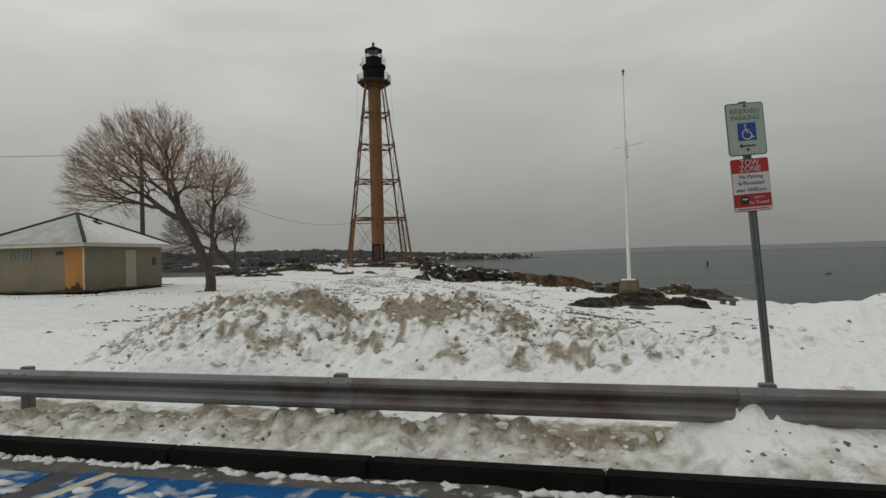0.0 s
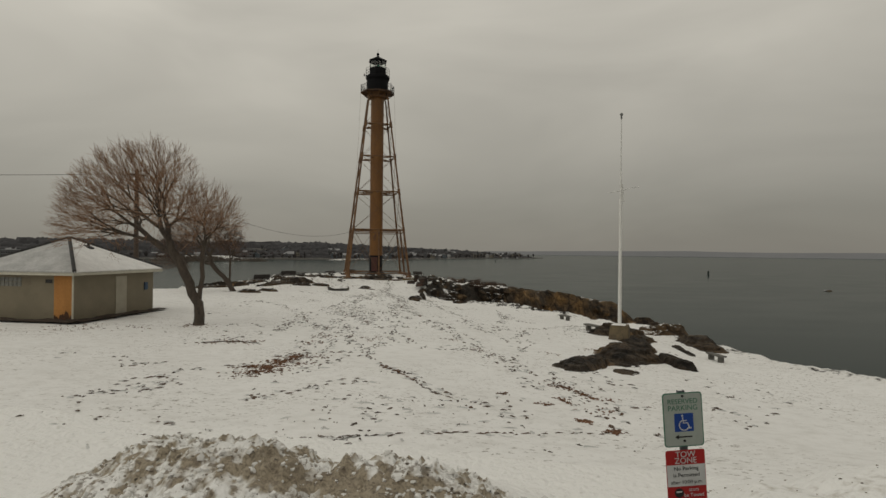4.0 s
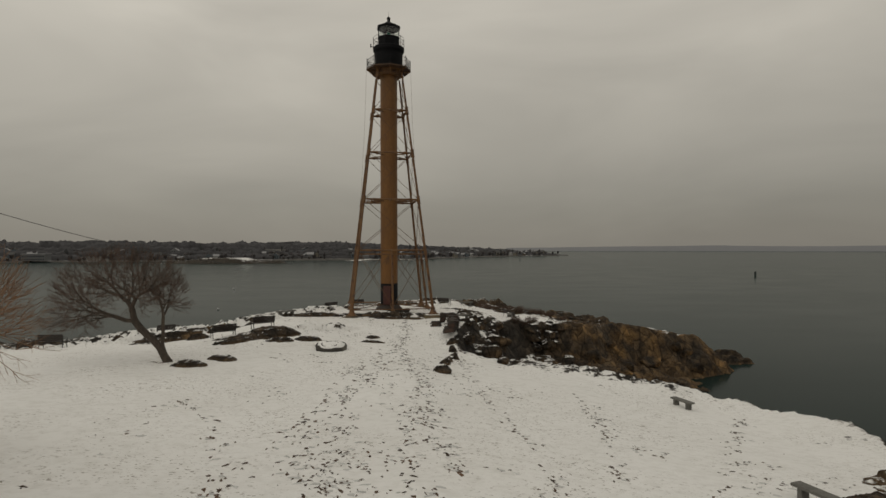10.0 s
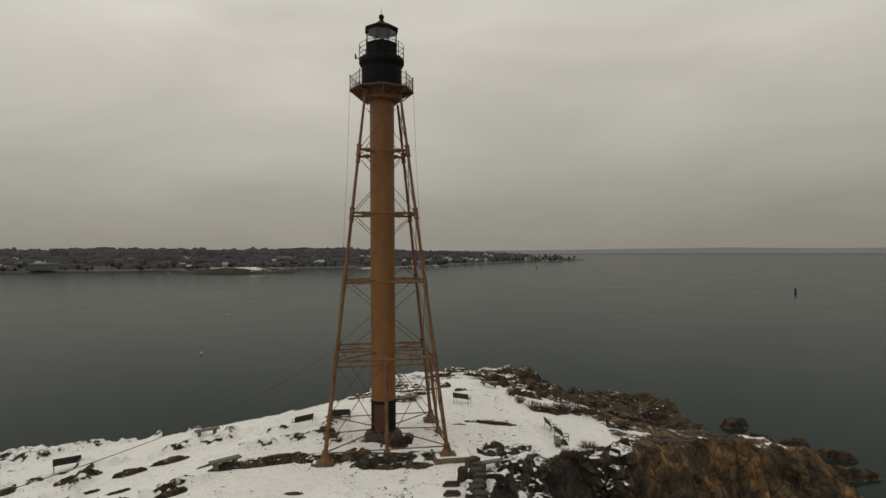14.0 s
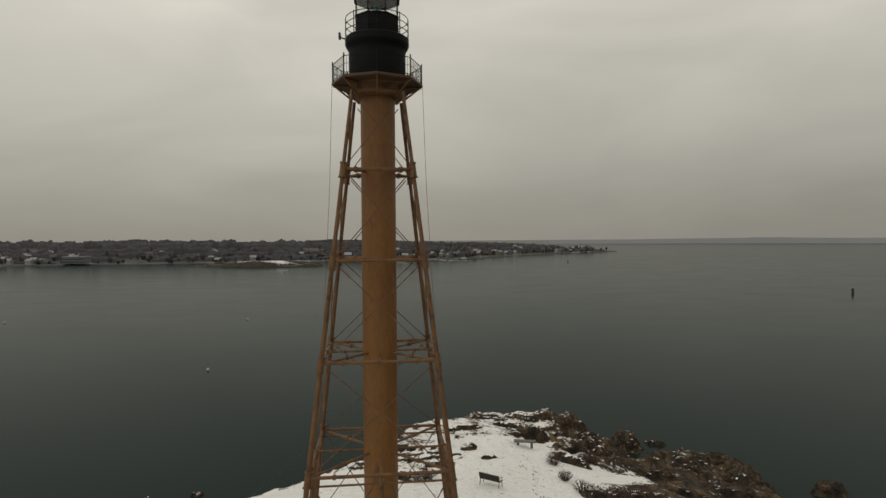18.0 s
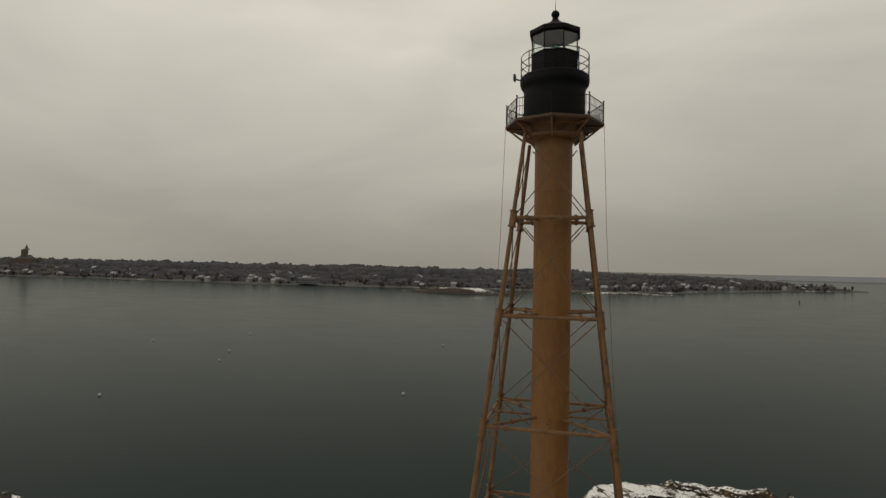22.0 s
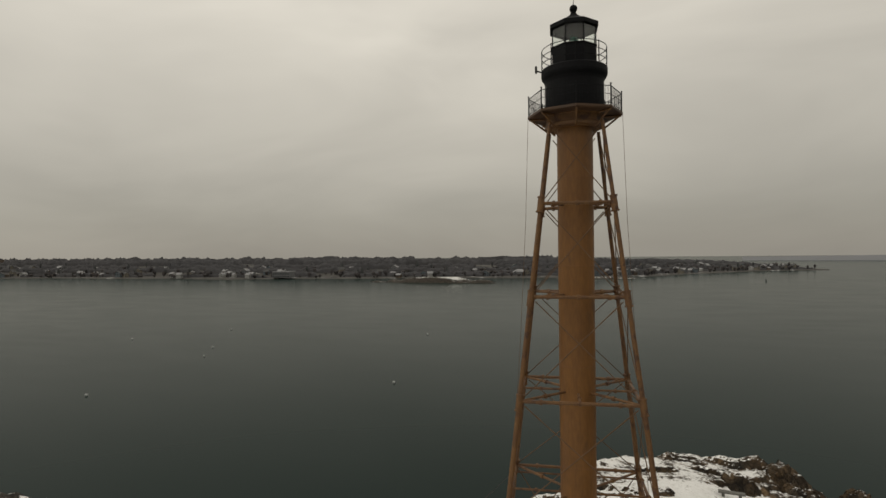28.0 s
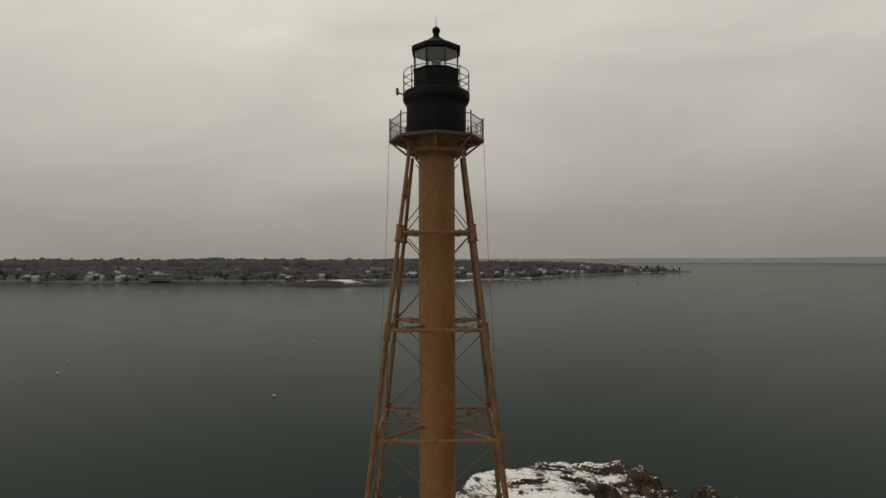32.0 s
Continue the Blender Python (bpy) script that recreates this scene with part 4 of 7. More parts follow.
for k in range(4):
    bm = B()
    cuts = (Z0, *LEVELS, ZTOP)
    for a, b_ in zip(cuts, cuts[1:]):
        tube(bm, corner(k, a), corner(k, b_), 0.148 - 0.0021 * a, 0.148 - 0.0021 * b_, 12)
    for z in LEVELS:
        q = (corner(k, z + 0.5) - corner(k, z - 0.5)).normalized()
        tube(bm, corner(k, z) - q * 0.42, corner(k, z) + q * 0.30, 0.168, seg=12)
        tube(bm, corner(k, z) - q * 0.46, corner(k, z) - q * 0.40, 0.21, seg=12)
        tube(bm, corner(k, z) + q * 0.28, corner(k, z) + q * 0.34, 0.205, seg=12)
    leg = part("leg", bm, M_IRON_LEG, light, smooth=False)
    bm = B()
    c = corner(k, Z0)
    lathe(bm, [(0.46, -0.45), (0.46, 0.05), (0.38, 0.16), (0.25, 0.42), (0.20, 0.75)], 12)
    bmesh.ops.translate(bm, vec=(c.x, c.y, 0), verts=bm.verts)
    part("leg_base", bm, M_IRON_LEG, leg)
    if k < 2:
        w_ = 2.7 if k else 1.5
        bm = B()
        box(bm, (c.x + (0.35 if k else -0.2), c.y + 0.15, -0.36), (w_, w_ * 0.85, 0.62), bevel=0.04)
        slab = part("footing", bm, M_CONCRETE, light, "broad weathered concrete footing")
        bm = B()
        box(bm, (c.x + (0.40 if k else -0.2), c.y + 0.25, -0.035), (w_ - 0.25, w_ * 0.85 - 0.3, 0.07), bevel=0.03)
        part("snow_cover", bm, M_SNOW, slab, "snow on the footing")
    bm = B()
    c = mid(k, 0.2)
    tube(bm, mid(k, 0.3), mid(k, LEVELS[0] - 0.1), 0.125, 0.115, 12)
    tube(bm, (c.x, c.y, -0.4), (c.x, c.y, 0.2), 0.40, 0.38, 12)
    tube(bm, (c.x, c.y, 0.2), (c.x, c.y, 0.6), 0.32, 0.17, 12)
    part("middle_leg", bm, M_IRON_LEG, light)
    # floor ties
    for a, b_ in ((corner(k, 0.55), corner(k + 1, 0.55)), (corner(k, 0.6), Vector((0, 0, 0.75))), (mid(k, 0.55), Vector((0, 0, 0.72)))):
        bm = B()
        d = (b_ - a).normalized()
        tube(bm, a + d * 0.2, b_ - d * (0.9 if b_.length < 1 else 0.2), 0.045, seg=8)
        part("ground_tie", bm, M_IRON_LEG, light)
    # struts and braces
    for n_, z in enumerate(LEVELS):
        a, b_ = corner(k, z), corner(k + 1, z)
        d = (b_ - a).normalized()
        bm = B()
        tube(bm, a + d * 0.15, b_ - d * 0.15, 0.085, seg=10)
        for t in (0.18, 0.5, 0.82):
            p = a.lerp(b_, t)
            tube(bm, p - d * 0.07, p + d * 0.07, 0.135, seg=10)
        if n_ == 0:
            tube(bm, a + d * 0.15 + Vector((0, 0, -0.42)), b_ - d * 0.15 + Vector((0, 0, -0.42)), 0.055, seg=8)
        part("strut", bm, M_IRON_LEG, light)
        bm = B()
        r = Vector((a.x, a.y, 0)).normalized()
        tube(bm, a - r * 0.15, Vector((r.x * (CR - 0.03), r.y * (CR - 0.03), z)), 0.07, seg=8)
        p = a.lerp(Vector((r.x * CR, r.y * CR, z)), 0.55)
        tube(bm, p - r * 0.08, p + r * 0.08, 0.12, seg=8)
        part("radial_strut", bm, M_IRON_LEG, light)
        if n_ < 2:
            mm_ = mid(k, z)
            r = Vector((mm_.x, mm_.y, 0)).normalized()
            bm = B()
            tube(bm, mm_, Vector((r.x * (CR - 0.03), r.y * (CR - 0.03), z)), 0.06, seg=8)
            p = mm_.lerp(Vector((r.x * CR, r.y * CR, z)), 0.5)
            tube(bm, p - r * 0.07, p + r * 0.07, 0.11, seg=8)
            part("radial_strut", bm, M_IRON_LEG, light)
    cuts = (Z0 + 0.35, *LEVELS, ZTOP - 0.1)
    for n_, (za, zb) in enumerate(zip(cuts, cuts[1:])):
        pairs = [(corner(k, za), corner(k + 1, zb)), (corner(k + 1, za), corner(k, zb))]
        if n_ == 0:
            m0, m1 = mid(k, za), mid(k, zb)
            pairs = [(corner(k, za), m1), (m0, corner(k, zb)), (corner(k + 1, za), m1), (m0, corner(k + 1, zb))]
        for a, b_ in pairs:
            d = (b_ - a).normalized()
            bm = B()
            tube(bm, a + d * 0.25, b_ - d * 0.3, 0.027, seg=6)
            p = a.lerp(b_, 0.86)
            tube(bm, p - d * 0.16, p + d * 0.16, 0.035, seg=6)
            part("tie_rod", bm, M_ROD, light)

# gallery
T8 = 0.0
M_SOFFIT = mat("dark_brown_soffit", (0.085, 0.042, 0.018), (0.050, 0.026, 0.013), 1.6, 0.6, grain=0.2)
bm = B()
lathe(bm, [(1.2, 26.46), (2.36, 26.48), (2.44, 26.46), (2.46, 26.50), (2.46, 26.60), (1.2, 26.62)], 8, turn=T8)
part("gallery_deck", bm, M_SOFFIT, light, "dark octagonal iron gallery deck")
bm = B()
lathe(bm, [(1.30, 25.82), (1.56, 25.84), (1.56, 26.02), (1.50, 26.06), (1.50, 26.40), (1.60, 26.46), (1.2, 26.47)], 8, turn=T8)
part("ring_beam", bm, M_IRON_LEG, light, "brown ring beam under the gallery")
for k in range(8):
    a = T8 + k * math.pi / 4
    bm = B()
    ca, sa = math.cos(a), math.sin(a)
    tube(bm, (1.45 * ca, 1.45 * sa, 25.75), (2.32 * ca, 2.32 * sa, 26.44), 0.055, seg=6)
    tube(bm, (1.45 * ca, 1.45 * sa, 26.40), (2.38 * ca, 2.38 * sa, 26.42), 0.06, seg=6)
    part("bracket", bm, M_IRON_LEG, light)
GR = 2.40
rl = thing("gallery_railing", (0, 0, 0), "", "")
rl.parent = light
for key in ("label", "category"):
    if key in rl:
        del rl[key]
pts = [Vector((GR * math.cos(T8 + k * math.pi / 4), GR * math.sin(T8 + k * math.pi / 4), 0)) for k in range(9)]
for k in range(8):
    bm = B()
    tube(bm, pts[k] + Vector((0, 0, 26.55)), pts[k] + Vector((0, 0, 27.66)), 0.032, seg=8)
    ball(bm, pts[k] + Vector((0, 0, 27.68)), 0.045)
    part("post", bm, M_BLACK, rl)
    for z in (26.72, 27.16, 27.56):
        bm = B()
        tube(bm, pts[k] + Vector((0, 0, z)), pts[k + 1] + Vector((0, 0, z)), 0.014 if z < 27.5 else 0.022, seg=6)
        part("rail_bar", bm, M_BLACK, rl)
    for j in range(1, 12):
        p = pts[k].lerp(pts[k + 1], j / 12)
        bm = B()
        tube(bm, p + Vector((0, 0, 26.55)), p + Vector((0, 0, 27.56)), 0.009, seg=4)
        part("baluster", bm, M_BLACK, rl)
bm = B()
lathe(bm, [(1.53, 26.58), (1.53, 28.22), (1.57, 28.36), (1.68, 28.52), (1.72, 28.64), (1.72, 28.92), (1.66, 28.98), (1.15, 29.0)], 48)
part("watch_room", bm, M_BLACK, light, "black-painted iron watch room", smooth=False)
T10 = radians(22.5)
bm = B()
lathe(bm, [(1.225, 28.95), (1.225, 30.02), (1.26, 30.04), (1.26, 30.10), (1.1, 30.11)], 8, turn=T10)
part("lantern_parapet", bm, M_BLACK, light)
# upper rail
for k in range(8):
    a = k * math.pi / 4
    bm = B()
    p = Vector((1.68 * math.cos(a), 1.68 * math.sin(a), 0))
    tube(bm, p + Vector((0, 0, 28.92)), p + Vector((0, 0, 30.08)), 0.026, seg=8)
    part("upper_post", bm, M_BLACK, light)
for z in (29.3, 29.66, 30.02):
    bm = B()
    path_tube(bm, [Vector((1.68 * math.cos(2 * math.pi * k / 40), 1.68 * math.sin(2 * math.pi * k / 40), z)) for k in range(41)], 0.02, 6)
    part("upper_rail", bm, M_BLACK, light)
M_GLASS = bpy.data.materials.new("lantern_glass")
M_GLASS.use_nodes = True
gb = M_GLASS.node_tree.nodes["Principled BSDF"]
gb.inputs["Transmission Weight"].default_value = 1.0
gb.inputs["Roughness"].default_value = 0.03
gb.inputs["IOR"].default_value = 1.45
gb.inputs["Base Color"].default_value = (0.93, 0.96, 0.94, 1)
for k in range(8):
    a0, a1 = T10 + k * math.pi / 4, T10 + (k + 1) * math.pi / 4
    p0, p1 = Vector((1.19 * math.cos(a0), 1.19 * math.sin(a0), 0)), Vector((1.19 * math.cos(a1), 1.19 * math.sin(a1), 0))
    bm = B()
    am = (a0 + a1) / 2
    box(bm, ((p0.x + p1.x) / 2, (p0.y + p1.y) / 2, 30.60), (0.014, (p1 - p0).length - 0.06, 1.02), Matrix.Rotation(am, 4, "Z"))
    pane = part("lantern_pane", bm, M_GLASS, light, "pale greenish lantern glass")
    pane.visible_shadow = False
    bm = B()
    tube(bm, p0 + Vector((0, 0, 30.08)), p0 + Vector((0, 0, 31.14)), 0.034, seg=8)
    part("mullion", bm, M_BLACK, light)
M_LENS = mat("green_lens", (0.02, 0.20, 0.13), (0.01, 0.12, 0.08), 3.0, 0.15, grain=0.1)
bm = B()
lathe(bm, [(0.14, 30.0), (0.14, 30.2), (0.23, 30.24), (0.26, 30.45), (0.23, 30.66), (0.10, 30.75)], 16)
part("lamp", bm, M_LENS, light, "small green beacon lens", smooth=True)
bm = B()
lathe(bm, [(1.10, 31.12), (1.31, 31.06), (1.335, 31.10), (1.335, 31.29), (1.25, 31.33), (0.82, 31.53), (0.45, 31.73), (0.22, 31.89), (0.15, 31.97), (0.14, 32.06)], 8, turn=T10)
part("lantern_roof", bm, M_BLACK, light, "black eight-sided lantern roof")
bm = B()
ball(bm, Vector((0, 0, 32.24)), 0.215)
tube(bm, (0, 0, 32.0), (0, 0, 32.1), 0.17, 0.12, 12)
part("ventilator_ball", bm, M_BLACK, light, smooth=True)
bm = B()
tube(bm, (0, 0, 32.4), (0, 0, 33.05), 0.02, 0.006, 6)
part("lightning_rod", bm, M_BLACK_IRON, light)
bm = B()
box(bm, (-1.98, -0.3, 29.02), (0.12, 0.3, 0.32), bevel=0.02)
tube(bm, (-1.92, -0.3, 28.95), (-1.7, -0.27, 28.88), 0.04, seg=8)
part("fog_detector", bm, M_BLACK_IRON, light)
for k in (0, 4):
    a = T8 + (k + 0.5) * math.pi / 4
    bm = B()
    ca, sa = math.cos(T8 + k * math.pi / 4), math.sin(T8 + k * math.pi / 4)
    path_tube(bm, [Vector((r * ca, r * sa, z)) for r, z in ((2.44, 26.6), (2.62, 21.0), (3.0, 14.0), (3.5, 7.0), (4.3, 0.2))], 0.011, 5)
    part("stay_wire", bm, M_ROD, light)
# plinth slabs under the legs
for k, (sx, sy) in enumerate(S4):
    bm = B()
    c = Matrix.Rotation(radians(TYAW), 4, "Z") @ Vector((4.25 * sx, 4.25 * sy, 0))
    box(bm, (0, 0, 0), (1.25, 1.15, 0.7), bevel=0.05)
    o = part("footing", bm, M_CONCRETE)
    o.matrix_basis = pose(AX + c.x, AY + c.y, -0.33, 0, 0, TYAW)
    tagged(o, "weathered concrete footing under a leg of the lighthouse", "footing", group="footings of the lighthouse")

# ---- the hut ----
M_RENDER = mat("buff_block_wall", (0.215, 0.185, 0.13), (0.18, 0.155, 0.108), 1.0, 0.85, bump=0.12, bscale=30, c3=(0.17, 0.14, 0.10), s3=0.7, t3=0.66, grain=0.08)
M_PLY = mat("orange_plywood", (0.44, 0.20, 0.05), (0.34, 0.15, 0.035), 2.0, 0.7, bump=0.1, bscale=30, grain=0.15, stretch=(1, 1, 0.2))
M_ROOF = mat("thin_snow_on_shingles", (0.50, 0.50, 0.49), (0.36, 0.36, 0.355), 1.2, 0.8, bump=0.25, bscale=10, grain=0.12)
M_SHINGLE = mat("dark_shingle", (0.05, 0.048, 0.046), (0.03, 0.03, 0.03), 3.0, 0.85, bump=0.4, bscale=25)
M_TRIM = mat("cream_trim", (0.55, 0.53, 0.44), (0.46, 0.44, 0.36), 2.0, 0.6, grain=0.06)
M_GREYDOOR = mat("pale_door", (0.36, 0.33, 0.26), (0.31, 0.285, 0.22), 2.0, 0.6, grain=0.06)
M_BLUEBOX = mat("blue_enamel", (0.03, 0.07, 0.13), (0.02, 0.05, 0.10), 3.0, 0.4)
M_GRILLE = mat("glass_block", (0.20, 0.20, 0.18), (0.13, 0.13, 0.12), 8.0, 0.4)
HX, HY, HYAW, HW = -21.0, 37.6, -14.0, 3.36
hz = -0.35
hut = thing("hut", (HX, HY, hz), "low buff block hut with a snow-covered pyramid roof", "hut", rz=HYAW)
WH = 2.62
for k in range(4):
    bm = B()
    box(bm, (0, -HW + 0.1, WH / 2 - 0.2), (2 * HW - (0 if k % 2 else 0.402), 0.2, WH + 0.4))
    bmesh.ops.rotate(bm, matrix=Matrix.Rotation(radians(90 * k), 3, "Z"), cent=(0, 0, 0), verts=bm.verts)
    part("wall", bm, M_RENDER, hut)
OV, APEX = HW + 0.42, 4.62
rsn, rsd = WH + 0.06, APEX
for k in range(4):
    bm = B()
    c = [Vector((-OV, -OV, rsn)), Vector((OV, -OV, rsn)), Vector((0, 0, rsd))]
    up = Vector((0, 0, 0.11))
    lo, hi = [bm.verts.new(v) for v in c], [bm.verts.new(v + up) for v in c]
    bm.faces.new(hi)
    bm.faces.new(lo[::-1])
    for i in range(3):
        bm.faces.new((lo[i], lo[(i + 1) % 3], hi[(i + 1) % 3], hi[i]))
    bmesh.ops.rotate(bm, matrix=Matrix.Rotation(radians(90 * k), 3, "Z"), cent=(0, 0, 0), verts=bm.verts)
    part("roof", bm, M_ROOF if k == 0 else M_SNOW, hut, "snow-covered roof slope")
    a, b_ = Vector((-OV, -OV, rsn + 0.12)), Vector((0, 0, rsd + 0.12))
    bm = B()
    tube(bm, a, b_, 0.10, seg=6)
    bmesh.ops.rotate(bm, matrix=Matrix.Rotation(radians(90 * k), 3, "Z"), cent=(0, 0, 0), verts=bm.verts)
    part("hip_cap", bm, M_SHINGLE, hut)
    bm = B()
    box(bm, (0, -OV + 0.03, WH + 0.02), (2 * OV, 0.06, 0.18))
    box(bm, (0, -OV + 0.24, WH - 0.06), (2 * OV - 0.1, 0.36, 0.03))
    bmesh.ops.rotate(bm, matrix=Matrix.Rotation(radians(90 * k), 3, "Z"), cent=(0, 0, 0), verts=bm.verts)
    part("fascia", bm, M_TRIM, hut)
bm = B()
box(bm, (HW - 0.62, -HW - 0.012, WH / 2 - 0.05), (1.15, 0.05, WH - 0.1))
part("plywood_board", bm, M_PLY, hut, "orange plywood boarding over a doorway")
bm = B()
top_ = [(HW - 1.19 + 1.14 * i / 18, 0.22 + 0.16 * math.sin(i * 1.7) * math.cos(i * 0.6) + 0.28 * math.exp(-(((i - 12) / 4) ** 2))) for i in range(19)]
lo_, hi_ = [bm.verts.new((x, -HW - 0.042, -0.1)) for x, z in top_], [bm.verts.new((x, -HW - 0.042, z)) for x, z in top_]
for i in range(18):
    bm.faces.new((lo_[i], lo_[i + 1], hi_[i + 1], hi_[i]))
part("scorched_base", bm, mat("scorched_plywood", (0.05, 0.024, 0.014), (0.09, 0.038, 0.018), 6.0, 0.9, grain=0.3), hut, "dark scorched foot of the board")
bm = B()
box(bm, (HW - 0.02, -HW - 0.02, WH / 2 - 0.05), (0.06, 0.08, WH - 0.1))
part("corner_trim", bm, M_TRIM, hut)
bm = B()
box(bm, (HW + 0.012, 0.35, WH / 2 - 0.1), (0.05, 0.95, WH - 0.3), bevel=0.01)
part("side_door", bm, M_GREYDOOR, hut, "pale closed side door")
bm = B()
box(bm, (HW + 0.03, HW - 0.75, 1.62), (0.10, 0.34, 0.50), bevel=0.03)
part("wall_box", bm, M_BLUEBOX, hut, "small blue wall box")
bm = B()
box(bm, (HW - 1.55, -HW - 0.01, WH - 0.42), (0.42, 0.05, 0.20))
part("lamp_box", bm, M_SHINGLE, hut)
for i in range(6):
    for j in range(2):
        bm = B()
        box(bm, (-0.1 - i * 0.27, -HW - 0.008, WH - 0.62 + j * 0.26), (0.25, 0.04, 0.24), bevel=0.015)
        part("glass_block", bm, M_GRILLE, hut)
bm = B()
tube(bm, (1.0, 0.4, 4.0), (1.0, 0.4, 4.45), 0.08, seg=10)
part("vent_pipe", bm, M_SHINGLE, hut)
bm = B()
box(bm, (1.15, 0.25, 4.12), (0.5, 0.4, 0.16), Matrix.Rotation(radians(24), 4, "Y"), bevel=0.02)
part("roof_hatch", bm, M_SHINGLE, hut)
M_SOIL = mat("wet_soil_and_leaves", (0.055, 0.035, 0.022), (0.03, 0.022, 0.016), 5.0, 0.9, bump=0.6, bscale=25)
for k in (0, 1):
    L = np.arange(-HW - 0.6, HW + 0.6, 0.12)
    W = np.arange(0, 0.9, 0.1)
    U2, V2 = np.meshgrid(L, W)
    zz = 0.05 + 0.10 * np.clip(fbm(U2 * 1.1 + 7 * k, V2 * 2, 4) + 0.25 - V2 * 0.65, -0.3, 1)
    o = grid_mesh("soil_strip", L, W, zz, M_SOIL)
    o.matrix_basis = pose(HX, HY, hz, 0, 0, HYAW) @ (pose(0, -HW, 0, 0, 0, 180) if k == 0 else pose(HW, 0, 0, 0, 0, -90))
    tagged(o, "bare wet soil with dead leaves along the hut wall", "soil", kind="stuff")

# ---- flagpole ----
FX, FY = 13.1, 34.0
flag = thing("flagpole", (FX, FY, 0), "tall white flagpole with a crossed yard on a stone plinth", "flagpole", rz=10)
bm = B()
bmesh.ops.create_cone(bm, cap_ends=True, segments=4, radius1=0.86, radius2=0.74, depth=1.0, matrix=Matrix.Translation((0, 0, -1.15)) @ Matrix.Rotation(radians(7), 4, "Z"))
bmesh.ops.bevel(bm, geom=list(bm.edges), offset=0.04, segments=2, affect="EDGES")
part("plinth", bm, M_CONCRETE, flag, "buff concrete plinth")
bm = B()
box(bm, (-0.06, -0.02, -0.64), (0.82, 0.86, 0.07), Matrix.Rotation(radians(-38), 4, "Z"), bevel=0.033)
part("snow_cap", bm, M_SNOW, flag, "cap of snow on the plinth")
bm = B()
tube(bm, (0, 0, -0.7), (0, 0, 7.1), 0.115, 0.085, 16)
tube(bm, (0, 0, 7.1), (0, 0, 12.2), 0.055, 0.026, 16)
part("pole", bm, M_WHITE, flag, smooth=False)
bm = B()
tube(bm, (0.16, 0, 6.9), (0.1, 0, 8.0), 0.07, 0.05, 10)
part("cleat_box", bm, M_WHITE, flag)
bm = B()
tube(bm, (-0.9, -0.1, 7.40), (1.3, 0.12, 7.90), 0.026, 0.022, 10)
ball(bm, Vector((1.3, 0.12, 7.90)), 0.05)
part("yard", bm, M_WHITE, flag)
bm = B()
ball(bm, Vector((0, 0, 12.28)), 0.10)
tube(bm, (0, 0, 12.0), (0, 0, 12.25), 0.05, seg=10)
part("finial", bm, M_GALV, flag, smooth=True)

# ---- utility pole and its wires ----
UX, UY, UZ = -19.5, 43.4, 9.1
M_POLE = mat("grey_timber_pole", (0.09, 0.065, 0.05), (0.06, 0.045, 0.036), 3.0, 0.9, bump=0.3, bscale=20, stretch=(1, 1, 0.2))
pole = thing("utility_pole", (UX, UY, 0), "weathered timber utility pole beside the hut", "utility pole")
bm = B()
tube(bm, (0, 0, -0.6), (0, 0, UZ + 0.4), 0.19, 0.13, 14)
part("pole", bm, M_POLE, pole, smooth=False)
bm = B()
box(bm, (0, 0, UZ), (1.2, 0.1, 0.12), Matrix.Rotation(radians(30), 4, "Z"))
part("crossarm", bm, M_POLE, pole)


def wire(a, b_, sag, r=0.016):
    bm = B()
    a, b_ = Vector(a), Vector(b_)
    path_tube(bm, [a.lerp(b_, t / 30) - Vector((0, 0, sag * 4 * (t / 30) * (1 - t / 30))) for t in range(31)], r, 5)
    return tagged(part("overhead_wire", bm, M_BLACK_IRON), "thin dark sagging overhead wire", "wire")


wire((UX, UY, UZ + 0.1), (-7.2, 86.2, 6.5), 2.2)
wire((UX, UY, UZ + 0.1), (-75, 28, 9.4), 1.2)

# ---- bare trees ----


